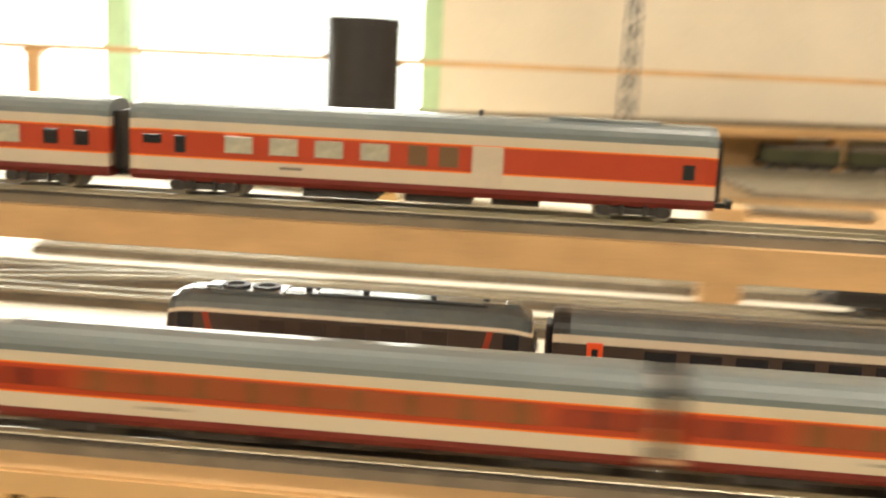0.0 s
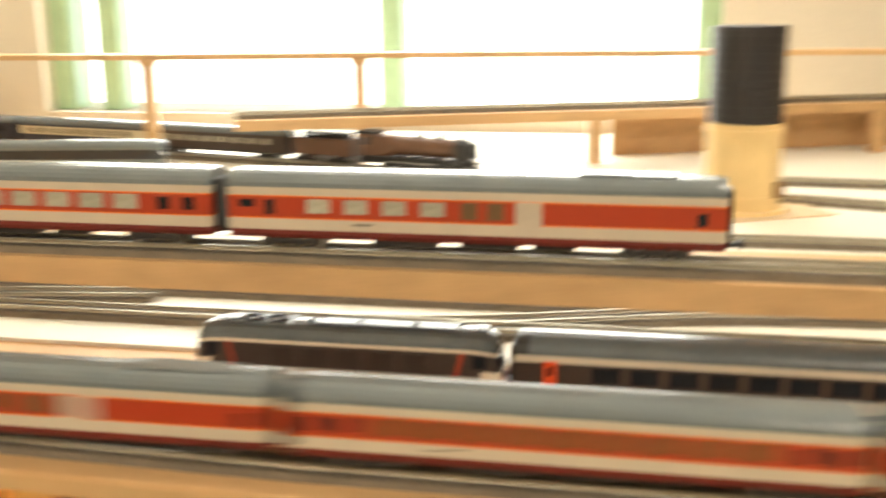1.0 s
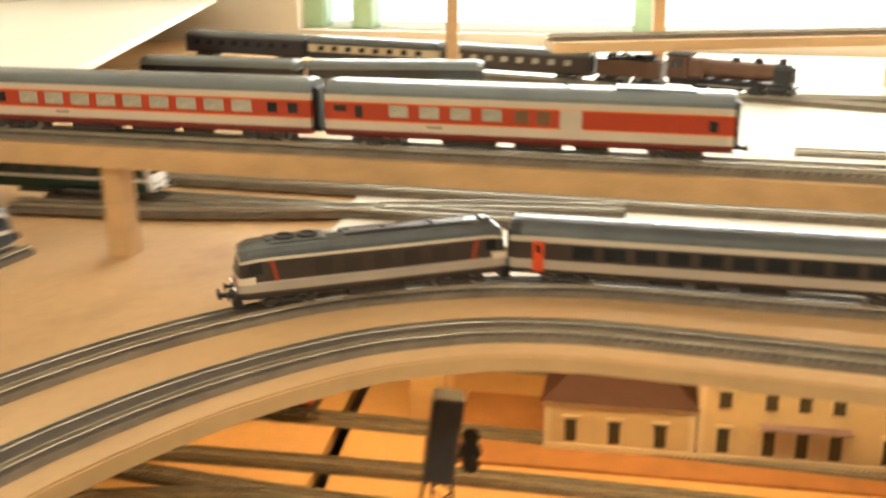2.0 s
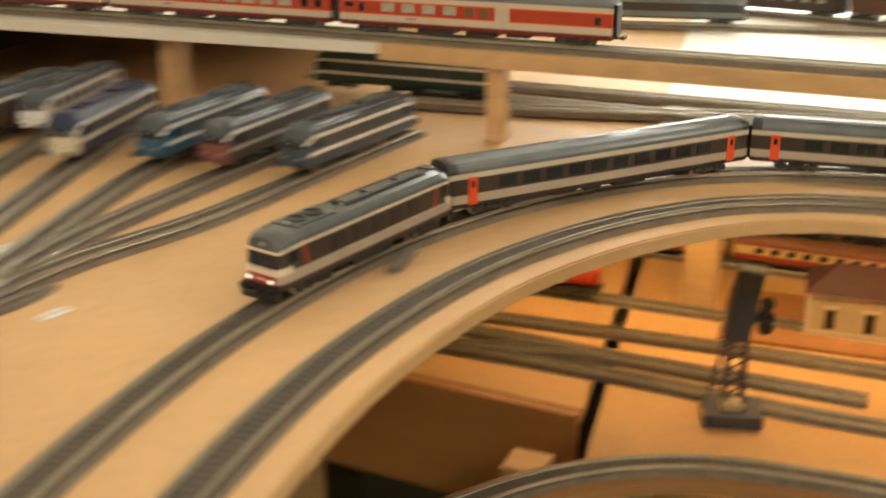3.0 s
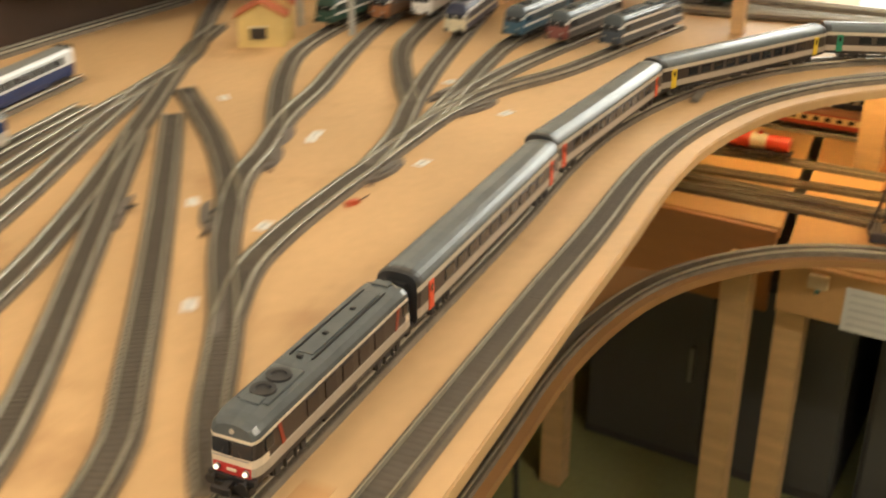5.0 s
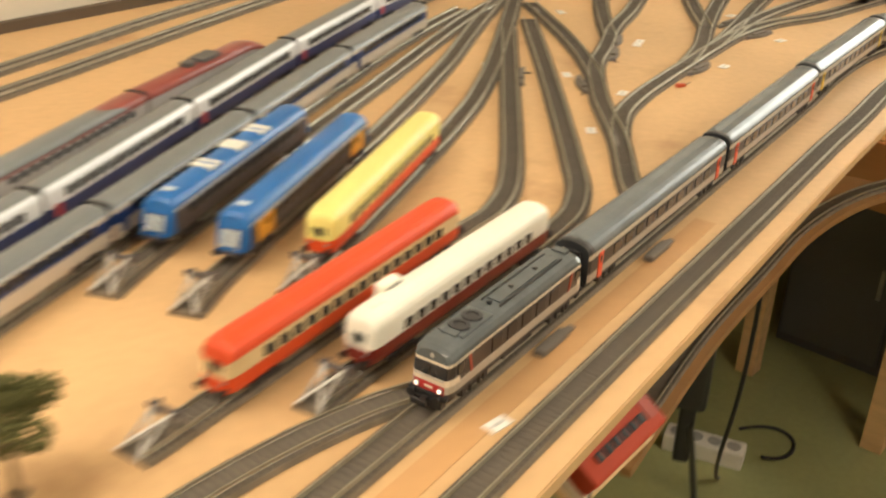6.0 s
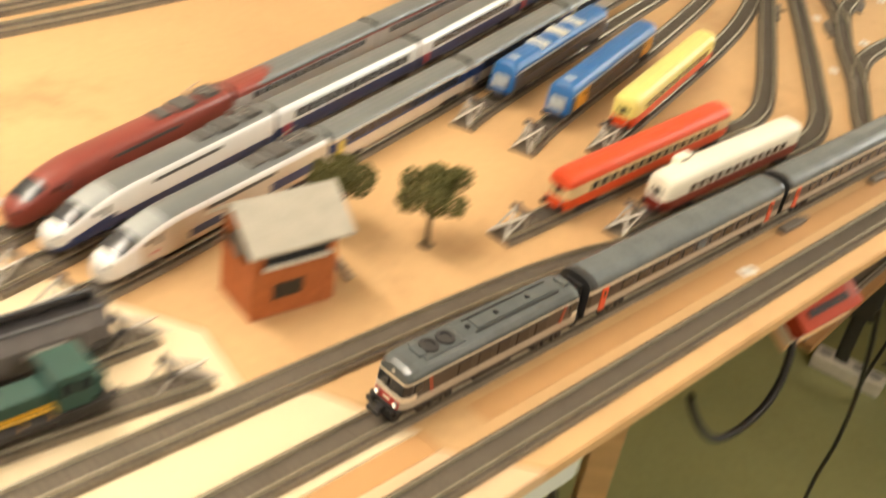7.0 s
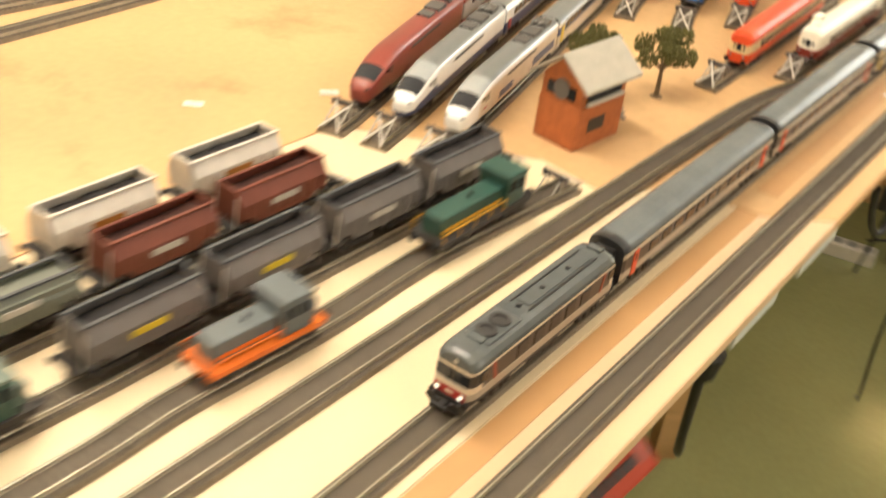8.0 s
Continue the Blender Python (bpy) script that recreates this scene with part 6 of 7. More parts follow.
    part("tank", cyl(bmesh.new(), (-TL / 2 + 0.006, 0, 0.0265), (TL / 2 - 0.006, 0, 0.0265), 0.0140, seg=28), mat("tank_red", (0.50, 0.045, 0.02), 0.35), tank, smooth=False)
    part("saddle_band", cyl(bmesh.new(), (-0.016, 0, 0.0265), (0.014, 0, 0.0265), 0.0144, seg=28), mat("tank_band", (0.55, 0.48, 0.36), 0.4), tank)
    part("underframe", boxes((-TL / 2, TL / 2, -0.013, 0.013, 0.0085, 0.0120), bev=0.0005), UNDER, tank)
    part("dome", cyl(bmesh.new(), (0, 0, 0.040), (0, 0, 0.0445), 0.005, seg=14), mat("tank_red", (0.50, 0.045, 0.02)), tank)
    bogies(tank, (-0.036, 0.036))
    place(tank, (0.695, 2.655), (0.560, 2.712), z, TL)
    lamp = thing("strip_light", "warm strip light fixed under the upper table", "light", m=pose(0.95, 2.62, -0.0122, 0, 0, -26))
    part("housing", boxes((-0.46, 0.46, -0.022, 0.022, -0.008, 0)), mat("white_enamel", (0.8, 0.8, 0.78)), lamp)
    part("tube", cyl(bmesh.new(), (-0.44, 0, -0.013), (0.44, 0, -0.013), 0.005, seg=10), mat("amber_tube", (1.0, 0.66, 0.28), 0.4, vary=0, emit=6, bump=0), lamp)


lower_level()


def station():
    wall = mat("station_cream", (0.56, 0.43, 0.26), 0.75, vary=0.1, scale=50, fine=300, bump=0.15)
    trim = mat("station_trim", (0.64, 0.53, 0.37), 0.6, vary=0.06)
    roof = mat("station_tiles", (0.052, 0.015, 0.010), 0.7, vary=0.25, scale=90, fine=500, bump=0.5)
    dark = mat("station_glass", (0.045, 0.04, 0.025), 0.2)
    d = Vector((0.93, -0.366, 0)).normalized()
    m = pose(0.942, 2.530, LOW + 0.004, 0, 0, math.degrees(math.atan2(d.y, d.x))) @ Matrix.Diagonal((1.06, 1.0, 1.15, 1))
    th = thing("station_building", "cream model station with dark red tiled roofs", "building", m=m)
    part("platform", boxes((-0.10, 0.75, -0.045, 0.13, -0.0035, 0.0)), mat("platform_brown", (0.34, 0.15, 0.05), 0.7, vary=0.2, scale=30), th)

    def block(x0, x1, h, depth, hip, cols, rows):
        part("wall", boxes((x0, x1, 0, depth, 0, h)), wall, th)
        part("cornice", boxes((x0 - 0.002, x1 + 0.002, -0.0025, depth + 0.0025, h, h + 0.003), bev=0.0006), trim, th)
        part("plinth", boxes((x0 - 0.001, x1 + 0.001, -0.0018, 0.0, 0, 0.006)), trim, th)
        for x in (x0 + 0.0035, x1 - 0.0035):
            part("corner_quoin", boxes((x - 0.0035, x + 0.0035, -0.0014, 0.0005, 0.006, h)), trim, th)
        bm = bmesh.new()
        e = 0.004
        zb, zt = h + 0.003, h + 0.003 + hip
        v = [bm.verts.new(p) for p in ((x0 - e, -e, zb), (x1 + e, -e, zb), (x1 + e, depth + e, zb), (x0 - e, depth + e, zb), (x0 + depth * 0.4, depth / 2, zt), (x1 - depth * 0.4, depth / 2, zt))]
        for q in ((0, 1, 5, 4), (2, 3, 4, 5), (3, 0, 4), (1, 2, 5), (3, 2, 1, 0)):
            bm.faces.new([v[i] for i in q])
        bmesh.ops.recalc_face_normals(bm, faces=bm.faces)
        part("roof", bm, roof, th)
        for r, (z0, z1) in enumerate(rows):
            for c in cols:
                w = 0.0078
                win = part("window", boxes((c - w, c + w, -0.0012, 0.0008, z0, z1), bev=0.0004), trim, th)
                part("pane", boxes((c - w + 0.0016, c + w - 0.0016, -0.0018, -0.0008, z0 + 0.0012, z1 - 0.0014)), dark, win)
                part("lintel", boxes((c - w - 0.002, c + w + 0.002, -0.0030, -0.0010, z1 + 0.001, z1 + 0.0032), bev=0.0004), trim, win)
    block(0.0, 0.158, 0.048, 0.085, 0.026, (0.028, 0.074, 0.122), ((0.008, 0.034),))
    block(0.160, 0.374, 0.089, 0.100, 0.020, (0.186, 0.232, 0.265, 0.298, 0.350), ((0.008, 0.036), (0.056, 0.074)))
    block(0.376, 0.534, 0.048, 0.085, 0.026, (0.404, 0.452, 0.500), ((0.008, 0.034),))
    part("canopy", boxes((0.222, 0.312, -0.016, -0.001, 0.0415, 0.0432), bev=0.0004), mat("canopy_mauve", (0.20, 0.14, 0.16), 0.5), th)


station()


def coaling_crane():
    g = mat("crane_grey", (0.055, 0.055, 0.065), 0.5, vary=0.2, scale=80)
    th = thing("water_crane", "dark grey lattice loading tower on a square foot", "tower", m=pose(0.783, 2.322, LOW, 0, 0, -10))
    part("foot", boxes((-0.032, 0.032, -0.026, 0.026, 0, 0.016), bev=0.002), g, th)
    part("foot_cap", boxes((-0.012, 0.012, -0.014, 0.006, 0.016, 0.024), bev=0.0015), mat("crane_cream", (0.55, 0.42, 0.25), 0.5), th)
    for sx in (-1, 1):
        for sy in (-1, 1):
            part("leg", cyl(bmesh.new(), (sx * 0.010, sy * 0.010, 0.016), (sx * 0.009, sy * 0.009, 0.112), 0.0016, seg=6), g, th)
    for i in range(6):
        z0, z1 = 0.018 + i * 0.0155, 0.018 + (i + 1) * 0.0155
        s = 1 if i % 2 else -1
        for q in (-1, 1):
            part("brace", cyl(bmesh.new(), (-s * 0.010, q * 0.010, z0), (s * 0.010, q * 0.010, z1), 0.0010, seg=5), g, th)
            part("brace", cyl(bmesh.new(), (q * 0.010, -s * 0.010, z0), (q * 0.010, s * 0.010, z1), 0.0010, seg=5), g, th)
    part("bunker", boxes((-0.014, 0.014, -0.013, 0.013, -0.042, 0.042), bev=0.003), g, th, m=pose(0.002, 0, 0.142, 0, 8, 0))
    for z in (0.118, 0.146):
        part("gear_wheel", cyl(bmesh.new(), (0.026, -0.010, z), (0.026, -0.006, z), 0.008, seg=14), BLACK, th)
    part("hoist_rope", cyl(bmesh.new(), (-0.013, -0.012, 0.150), (-0.026, -0.022, 0.018), 0.0007, seg=6), g, th)
    part("chute", cyl(bmesh.new(), (-0.012, -0.008, 0.118), (-0.034, -0.020, 0.020), 0.0018, seg=8), g, th)
    part("pulley", cyl(bmesh.new(), (0.026, -0.004, 0.128), (0.026, 0.004, 0.128), 0.010, seg=16), BLACK, th)
    part("jib", cyl(bmesh.new(), (0.010, 0, 0.112), (0.030, 0, 0.150), 0.0018, seg=8), BLACK, th)


coaling_crane()


# ------------------------------------------------------------------ table scenery
def cottage():
    th = thing("cottage", "small yellow plaster house with red tiled gable roofs", "house", m=pose(-0.200, 2.252, 0, 0, 0, 8))
    wall = mat("cottage_yellow", (0.66, 0.50, 0.20), 0.75, vary=0.1, scale=60, bump=0.2)
    tile = mat("cottage_tile", (0.42, 0.11, 0.035), 0.7, vary=0.25, scale=150, fine=700, bump=0.5)

    def gable(x0, x1, y0, y1, h, top, along):
        bm = boxes((x0, x1, y0, y1, 0, h))
        xm = (x0 + x1) / 2
        v = [bm.verts.new(p) for p in ((x0, y0, h), (x1, y0, h), (xm, y0, top - 0.002), (x0, y1, h), (x1, y1, h), (xm, y1, top - 0.002))]
        bm.faces.new((v[0], v[1], v[2]))
        bm.faces.new((v[5], v[4], v[3]))
        part("wall", bm, wall, th)
        for s in (-1, 1):
            bm = bmesh.new()
            e = 0.005
            xe = x0 - e if s < 0 else x1 + e
            dz = (top - h) / (xm - x0) * e
            q = [(xm, y0 - e, top), (xe, y0 - e, h - dz), (xe, y1 + e, h - dz), (xm, y1 + e, top)]
            lo = [bm.verts.new(p) for p in q]
            hi = [bm.verts.new((p[0], p[1], p[2] + 0.0022)) for p in q]
            bm.faces.new(lo)
            bm.faces.new(hi[::-1])
            for i in range(4):
                bm.faces.new((lo[i], lo[(i + 1) % 4], hi[(i + 1) % 4], hi[i]))
            bmesh.ops.recalc_face_normals(bm, faces=bm.faces)
            roof = part("roof", bm, tile, th)
    gable(-0.036, 0.034, -0.008, 0.040, 0.047, 0.066, 0)
    gable(-0.012, 0.040, 0.038, 0.080, 0.056, 0.080, 0)
    part("doorway", boxes((-0.018, 0.006, -0.0090, -0.0072, 0.012, 0.029)), mat("opening_dark", (0.03, 0.025, 0.02), 0.5), th)
    part("lintel", boxes((-0.020, 0.008, -0.0094, -0.0076, 0.0295, 0.032)), mat("lintel_cream", (0.7, 0.62, 0.42), 0.6), th)
    part("chimney", boxes((-0.004, 0.004, 0.058, 0.066, 0.074, 0.090), bev=0.0006), tile, th)


cottage()


def gantry():
    g = mat("gantry_grey", (0.42, 0.42, 0.38), 0.5, vary=0.12, scale=60)
    a, b = Vector((-0.172, 2.385, 0)), Vector((-0.079, 2.331, 0))
    d = b - a
    th = thing("signal_gantry", "pale grey signal gantry bridging two yard tracks", "gantry", m=pose(a.x, a.y, 0, 0, 0, math.degrees(math.atan2(d.y, d.x))))
    w = d.length
    for x in (0, w):
        part("column", boxes((x - 0.004, x + 0.004, -0.004, 0.004, 0, 0.088), bev=0.0008), g, th)
    part("beam", boxes((-0.026, w + 0.036, -0.010, 0.010, 0.086, 0.093), bev=0.001), g, th)
    for y in (-0.009, 0.009):
        # handrail that curves down at both ends
        arc = [(-0.026 - 0.010 * math.sin(k * math.pi / 10), y, 0.090 + 0.010 * (1 - math.cos(k * math.pi / 10))) for k in range(8)]
        part("handrail", tube(arc + [(-0.020, y, 0.109), (w / 2, y, 0.109), (w + 0.030, y, 0.109), (w + 0.037, y, 0.105), (w + 0.038, y, 0.092)], 0.0009), g, th)
        for i in range(6):
            x = -0.018 + i * (w + 0.046) / 5
            part("rail_post", cyl(bmesh.new(), (x, y, 0.092), (x, y, 0.109), 0.0006, seg=6), g, th)
    for x in (0.012, 0.048, 0.082, 0.105):
        bm = cyl(bmesh.new(), (x, 0, 0.092), (x, 0, 0.118), 0.0010, seg=6)
        sg = part("signal", bm, g, th)
        part("signal_head", boxes((x - 0.004, x + 0.004, -0.003, 0.002, 0.112, 0.124), bev=0.0012), mat("signal_white", (0.6, 0.6, 0.56), 0.5), sg)


gantry()


def signal_box():
    m = pose(-0.376, 0.442, 0.0004, 0, 0, math.degrees(math.atan2(0.069, 0.034)))
    th = thing("signal_box", "orange-brown brick signal cabin with a pale grey overhanging roof", "signal cabin", m=m @ Matrix.Diagonal((1.08, 1.12, 1.25, 1)))
    brick = mat("cabin_brick", (0.40, 0.12, 0.035), 0.7, vary=0.2, scale=120, fine=600, bump=0.4)
    part("base", boxes((0, 0.074, 0, 0.048, 0, 0.038), bev=0.0006), brick, th)
    part("upper_wall", boxes((0.001, 0.073, 0.001, 0.047, 0.038, 0.058)), brick, th)
    part("window_band", boxes((0.010, 0.064, -0.0006, 0.002, 0.043, 0.054)), GLASS, th, "dark glazed signalman window band")
    part("window_band", boxes((-0.0006, 0.002, 0.008, 0.040, 0.043, 0.054)), GLASS, th)
    part("sill", boxes((0.008, 0.066, -0.004, 0.0, 0.0405, 0.043), bev=0.0005), mat("sill_pale", (0.62, 0.58, 0.5), 0.5), th)
    part("lower_window", boxes((0.018, 0.044, -0.0006, 0.002, 0.014, 0.026)), mat("opening_dark", (0.03, 0.025, 0.02)), th)
    part("gable_window", cyl(bmesh.new(), (-0.001, 0.024, 0.050), (0.002, 0.024, 0.050), 0.009, seg=14), mat("gable_grey", (0.13, 0.12, 0.11), 0.4), th)
    tile = mat("cabin_roof", (0.40, 0.37, 0.31), 0.6, vary=0.12, scale=80, fine=500, bump=0.3)
    for s in (-1, 1):
        bm = bmesh.new()
        y0, y1 = 0.024, (-0.010 if s < 0 else 0.058)
        q = [(-0.008, y0, 0.080), (0.082, y0, 0.080), (0.082, y1, 0.056), (-0.008, y1, 0.056)]
        lo = [bm.verts.new(p) for p in q]
        hi = [bm.verts.new((p[0], p[1], p[2] + 0.0025)) for p in q]
        bm.faces.new(lo)
        bm.faces.new(hi[::-1])
        for i in range(4):
            bm.faces.new((lo[i], lo[(i + 1) % 4], hi[(i + 1) % 4], hi[i]))
        bmesh.ops.recalc_face_normals(bm, faces=bm.faces)
        part("roof", bm, tile, th)
    bm = bmesh.new()
    for x in (0.001, 0.073):
        v = [bm.verts.new(p) for p in ((x, 0.001, 0.058), (x, 0.047, 0.058), (x, 0.024, 0.079))]
        bm.faces.new(v)
    part("gable", bm, brick, th)
    st = part("stair", boxes(*[(0.074 + i * 0.0045, 0.0785 + i * 0.0045, 0.006, 0.024, 0.030 - i * 0.006, 0.032 - i * 0.006) for i in range(5)]), mat("stair_grey", (0.2, 0.18, 0.16), 0.6), th)


signal_box()


def tree(at, h, seed, spread):
    rng = random.Random(seed)
    th = thing("tree", "small model tree with olive green clumps of foam leaves", "tree", "model trees", m=pose(at[0], at[1], 0, 0, 0, rng.uniform(0, 360)))
    bark = mat("model_bark", (0.16, 0.11, 0.06), 0.9, vary=0.3, scale=200, bump=0.4)
    leaf = mat("foam_leaf", (0.110, 0.104, 0.030), 0.9, vary=0.4, scale=300, fine=1200, bump=0.6)
    bm = cyl(bmesh.new(), (0, 0, 0), (0.001, 0.001, h * 0.42), 0.0034, 0.0020, seg=10)
    cyl(bm, (0, 0, 0), (0, 0, 0.002), 0.008, 0.004, seg=10)
    tips = []
    for i in range(8):
        a = i * 0.785 + rng.uniform(-0.3, 0.3)
        r, z = spread * rng.uniform(0.45, 0.8), h * rng.uniform(0.52, 0.82)
        tip = Vector((r * math.cos(a), r * math.sin(a), z))
        cyl(bm, (0.001, 0.001, h * rng.uniform(0.30, 0.42)), tip, 0.0014, 0.0006, seg=6)
        tips.append(tip)
    part("trunk", bm, bark, th)
    tips += [Vector((0, 0, h * 0.85)), Vector((0.004, -0.004, h * 0.7))]
    verts, faces = [], []
    for tip in tips:
        for j in range(190):
            v = Vector((rng.gauss(0, 1), rng.gauss(0, 1), rng.gauss(0, 0.8)))
            c = tip + v.normalized() * spread * 0.36 * rng.uniform(0.3, 1.0) ** 0.5
            c.z = max(c.z, h * 0.40)
            s = rng.uniform(0.0014, 0.0030)
            q = Euler((rng.uniform(0, 6), rng.uniform(0, 6), rng.uniform(0, 6))).to_matrix()
            o = len(verts)
            for p in ((1, 0, 0), (-0.5, 0.87, 0), (-0.5, -0.87, 0), (0, 0, 0.9), (0, 0, -0.5)):
                verts.append(c + q @ Vector(p) * s)
            faces += [(o, o + 1, o + 3), (o + 1, o + 2, o + 3), (o + 2, o, o + 3), (o + 1, o, o + 4), (o + 2, o + 1, o + 4), (o, o + 2, o + 4)]
    cr = part("crown", py_mesh("crown", [(verts, faces)], leaf), None, th)


tree((-0.315, 0.640), 0.088, 3, 0.035)
tree((-0.392, 0.597), 0.090, 8, 0.035)


def turnout_motor(card_at, motor_at, turn):
    """A crescent-shaped motor housing against its turnout, with a number card lying near it."""
    M = pose(motor_at[0], motor_at[1], 0, 0, 0, turn)
    local = M.inverted() @ Vector((*card_at, 0))
    side = 1 if local.y > 0 else -1
    M = M @ pose(0, -0.013 * side, 0)
    th = thing("point_motor", "grey crescent-shaped point motor beside a turnout", "point motor", "point motors", m=M)
    grey = mat("motor_grey", (0.15, 0.125, 0.10), 0.6, vary=0.25)
    bm = bmesh.new()
    rim = [(0.040 * math.cos(radians(a)), side * (0.013 * math.sin(radians(a)) - 0.004)) for a in range(0, 181, 15)]
    lo, hi = ([bm.verts.new((x * k, y * k, z)) for x, y in rim] for z, k in ((0.0, 1.0), (0.0042, 0.94)))
    bm.faces.new(lo)
    bm.faces.new(hi[::-1])
    for i in range(len(rim)):
        j = (i + 1) % len(rim)
        bm.faces.new((lo[i], lo[j], hi[j], hi[i]))
    bmesh.ops.recalc_face_normals(bm, faces=bm.faces)
    part("housing", bm, grey, th)
    part("solenoid", boxes((-0.020, 0.016, side * 0.0012 - 0.0035, side * 0.0012 + 0.0035, 0.004, 0.0072), bev=0.0012), grey, th)
    part("lever", boxes((0.004, 0.009, side * -0.008 - 0.004, side * -0.008 + 0.006, 0.0042, 0.0058), bev=0.0004), BLACK, th)
    for k in (-0.0012, 0.0, 0.0012):
        part("wire", cyl(bmesh.new(), (-0.030, side * 0.002 + k, 0.0034), (-0.044, side * 0.007 + k * 2, 0.0012), 0.0005, seg=6), mat("wire_dark", (0.05, 0.03, 0.02), 0.6), th)
    card(card_at, turn)


def card(at, turn):
    th = thing("number_card", "small white number card lying on the board", "card", "number cards", m=pose(at[0], at[1], 0.0005, 0, 0, turn))
    part("sheet", boxes((-0.010, 0.010, -0.006, 0.006, 0, 0.0008)), mat("card_white", (0.75, 0.72, 0.66)), th)
    part("print_bar", boxes((-0.006, 0.006, -0.0012, 0.0012, 0.0008, 0.0011)), mat("print_grey", (0.36, 0.35, 0.33)), th)


def wire_clip(at, turn):
    th = thing("wire_clip", "small orange-red wire clip beside a turnout", "clip", m=pose(at[0], at[1], 0, 0, 0, turn))
    part("body", boxes((-0.007, 0.007, -0.003, 0.003, 0, 0.005), bev=0.001), mat("clip_red", (0.50, 0.08, 0.03), 0.45), th)
    part("wire", tube([(0.006, 0, 0.003), (0.014, 0.004, 0.0015), (0.024, 0.010, 0.0010)], 0.0006), mat("wire_dark", (0.05, 0.03, 0.02), 0.6), th)


wire_clip((0.036, 1.650), 40)
for c_at, m_at, turn in (((0.092, 1.770), (0.069, 1.736), 68), ((-0.040, 1.856), (-0.062, 1.838), 86), ((-0.186, 1.985), (-0.212, 1.968), 115), ((-0.058, 1.431), (-0.036, 1.392), 103), ((-0.121, 1.642), (-0.106, 1.600), 108), ((-0.238, 1.643), (-0.192, 1.606), 100), ((0.175, 1.952), (0.152, 1.962), 55), ((0.095, 2.082), (0.082, 2.030), 62), ((-0.042, 1.836), (-0.058, 1.772), 92)):
    turnout_motor(c_at, m_at, turn)
for at, turn in (((-0.037, 1.590), 80), ((-0.039, 0.807), 60), ((-0.763, 0.345), 20), ((-0.652, 0.445), 30), ((-0.835, 1.36), 50)):
    card(at, turn)


def uncoupler(at):
    d = math.degrees(math.atan2(-LEG.y, -LEG.x))
    th = thing("relay_box", "grey trackside point motor beside the main line", "point motor", "point motors", m=pose(at[0], at[1], 0.0005, 0, 0, d))
    part("motor", boxes((-0.022, 0.022, -0.005, 0.005, 0, 0.006), bev=0.002), mat("motor_grey", (0.24, 0.20, 0.16)), th)
    part("arm", boxes((0.020, 0.034, -0.003, 0.003, 0, 0.003), bev=0.0008), mat("motor_grey", (0.24, 0.20, 0.16)), th)


for p in ((0.048, 1.12), (-0.020, 0.925), (0.415, 2.035)):
    uncoupler(p)


# ------------------------------------------------------------------ below the table edge
def control_box(x, y):
    c = Vector((x, y, -0.050))
    d = math.degrees(math.atan2(0.107, 0.045))
    th = thing("control_panel", "orange-red control box with rows of black buttons under the table edge", "control panel", m=pose(c.x, c.y, c.z, 0, 0, d) @ pose(0, 0, 0, 35, 0, 0))
    part("case", boxes((-0.058, 0.058, -0.024, 0.024, -0.020, 0.0), bev=0.003), mat("case_red", (0.43, 0.052, 0.018), 0.62, vary=0.1, spec=0.3), th)
    part("bottom", boxes((-0.060, 0.060, -0.026, 0.026, -0.030, -0.0205), bev=0.002), mat("case_pale", (0.6, 0.5, 0.36), 0.5), th)
    for r in (-0.008, 0.008):
        for i in range(6):
            part("button", boxes((-0.040 + i * 0.013, -0.031 + i * 0.013, r - 0.004, r + 0.004, 0.0, 0.003), bev=0.001), BLACK, th)
    part("panel_plate", boxes((0.038, 0.053, -0.014, 0.014, 0.0, 0.0012)), mat("plate_red", (0.36, 0.05, 0.02), 0.4), th)
    br = thing("shelf_bracket", "pine shelf carrying the control box below the edge", "bracket", m=pose(c.x, c.y, c.z, 0, 0, d) @ pose(0, 0, 0, 35, 0, 0))
    part("board", boxes((-0.064, 0.064, -0.030, 0.034, -0.036, -0.0305), bev=0.001), PINE, br)
    part("arm", boxes((-0.05, 0.05, 0.030, 0.040, -0.0305, 0.010)), PINE, br)


control_box(0.040, 0.900)
control_box(-0.258, 0.040)


def wires(name, label, pts, r, material, category="cable"):
    cu = bpy.data.curves.new(name, "CURVE")
    cu.dimensions, cu.bevel_depth, cu.bevel_resolution = "3D", r, 2
    sp = cu.splines.new("NURBS")
    sp.points.add(len(pts) - 1)
    for q, p in zip(sp.points, pts):
        q.co = (*p, 1)
    sp.use_endpoint_u, sp.order_u = True, 3
    tmp = bpy.data.objects.new(name, cu)
    me = bpy.data.meshes.new_from_object(tmp)
    bpy.data.objects.remove(tmp)
    me.materials.clear()
    me.materials.append(material)
    return tagged(new(name, me), label, category, "cables")


wires("cable", "black cable hanging from the control box to the floor", [(0.10, 0.98, -0.09), (0.13, 1.02, -0.25), (0.12, 1.10, -0.5), (0.17, 1.25, -0.80), (0.22, 1.5, FLOOR + 0.004)], 0.003, BLACK)
wires("cable", "thick black cable looping below the table edge", [(0.02, 0.86, -0.06), (0.04, 0.84, -0.13), (0.0, 0.76, -0.18), (-0.03, 0.70, -0.12), (-0.04, 0.66, -0.06)], 0.0045, BLACK)
wires("cable", "thin black cable looped on the floor", [(0.305, 2.128, FLOOR + 0.02), (0.36, 2.15, FLOOR + 0.004), (0.385, 2.24, FLOOR + 0.004), (0.32, 2.28, FLOOR + 0.004), (0.26, 2.24, FLOOR + 0.004)], 0.004, BLACK)
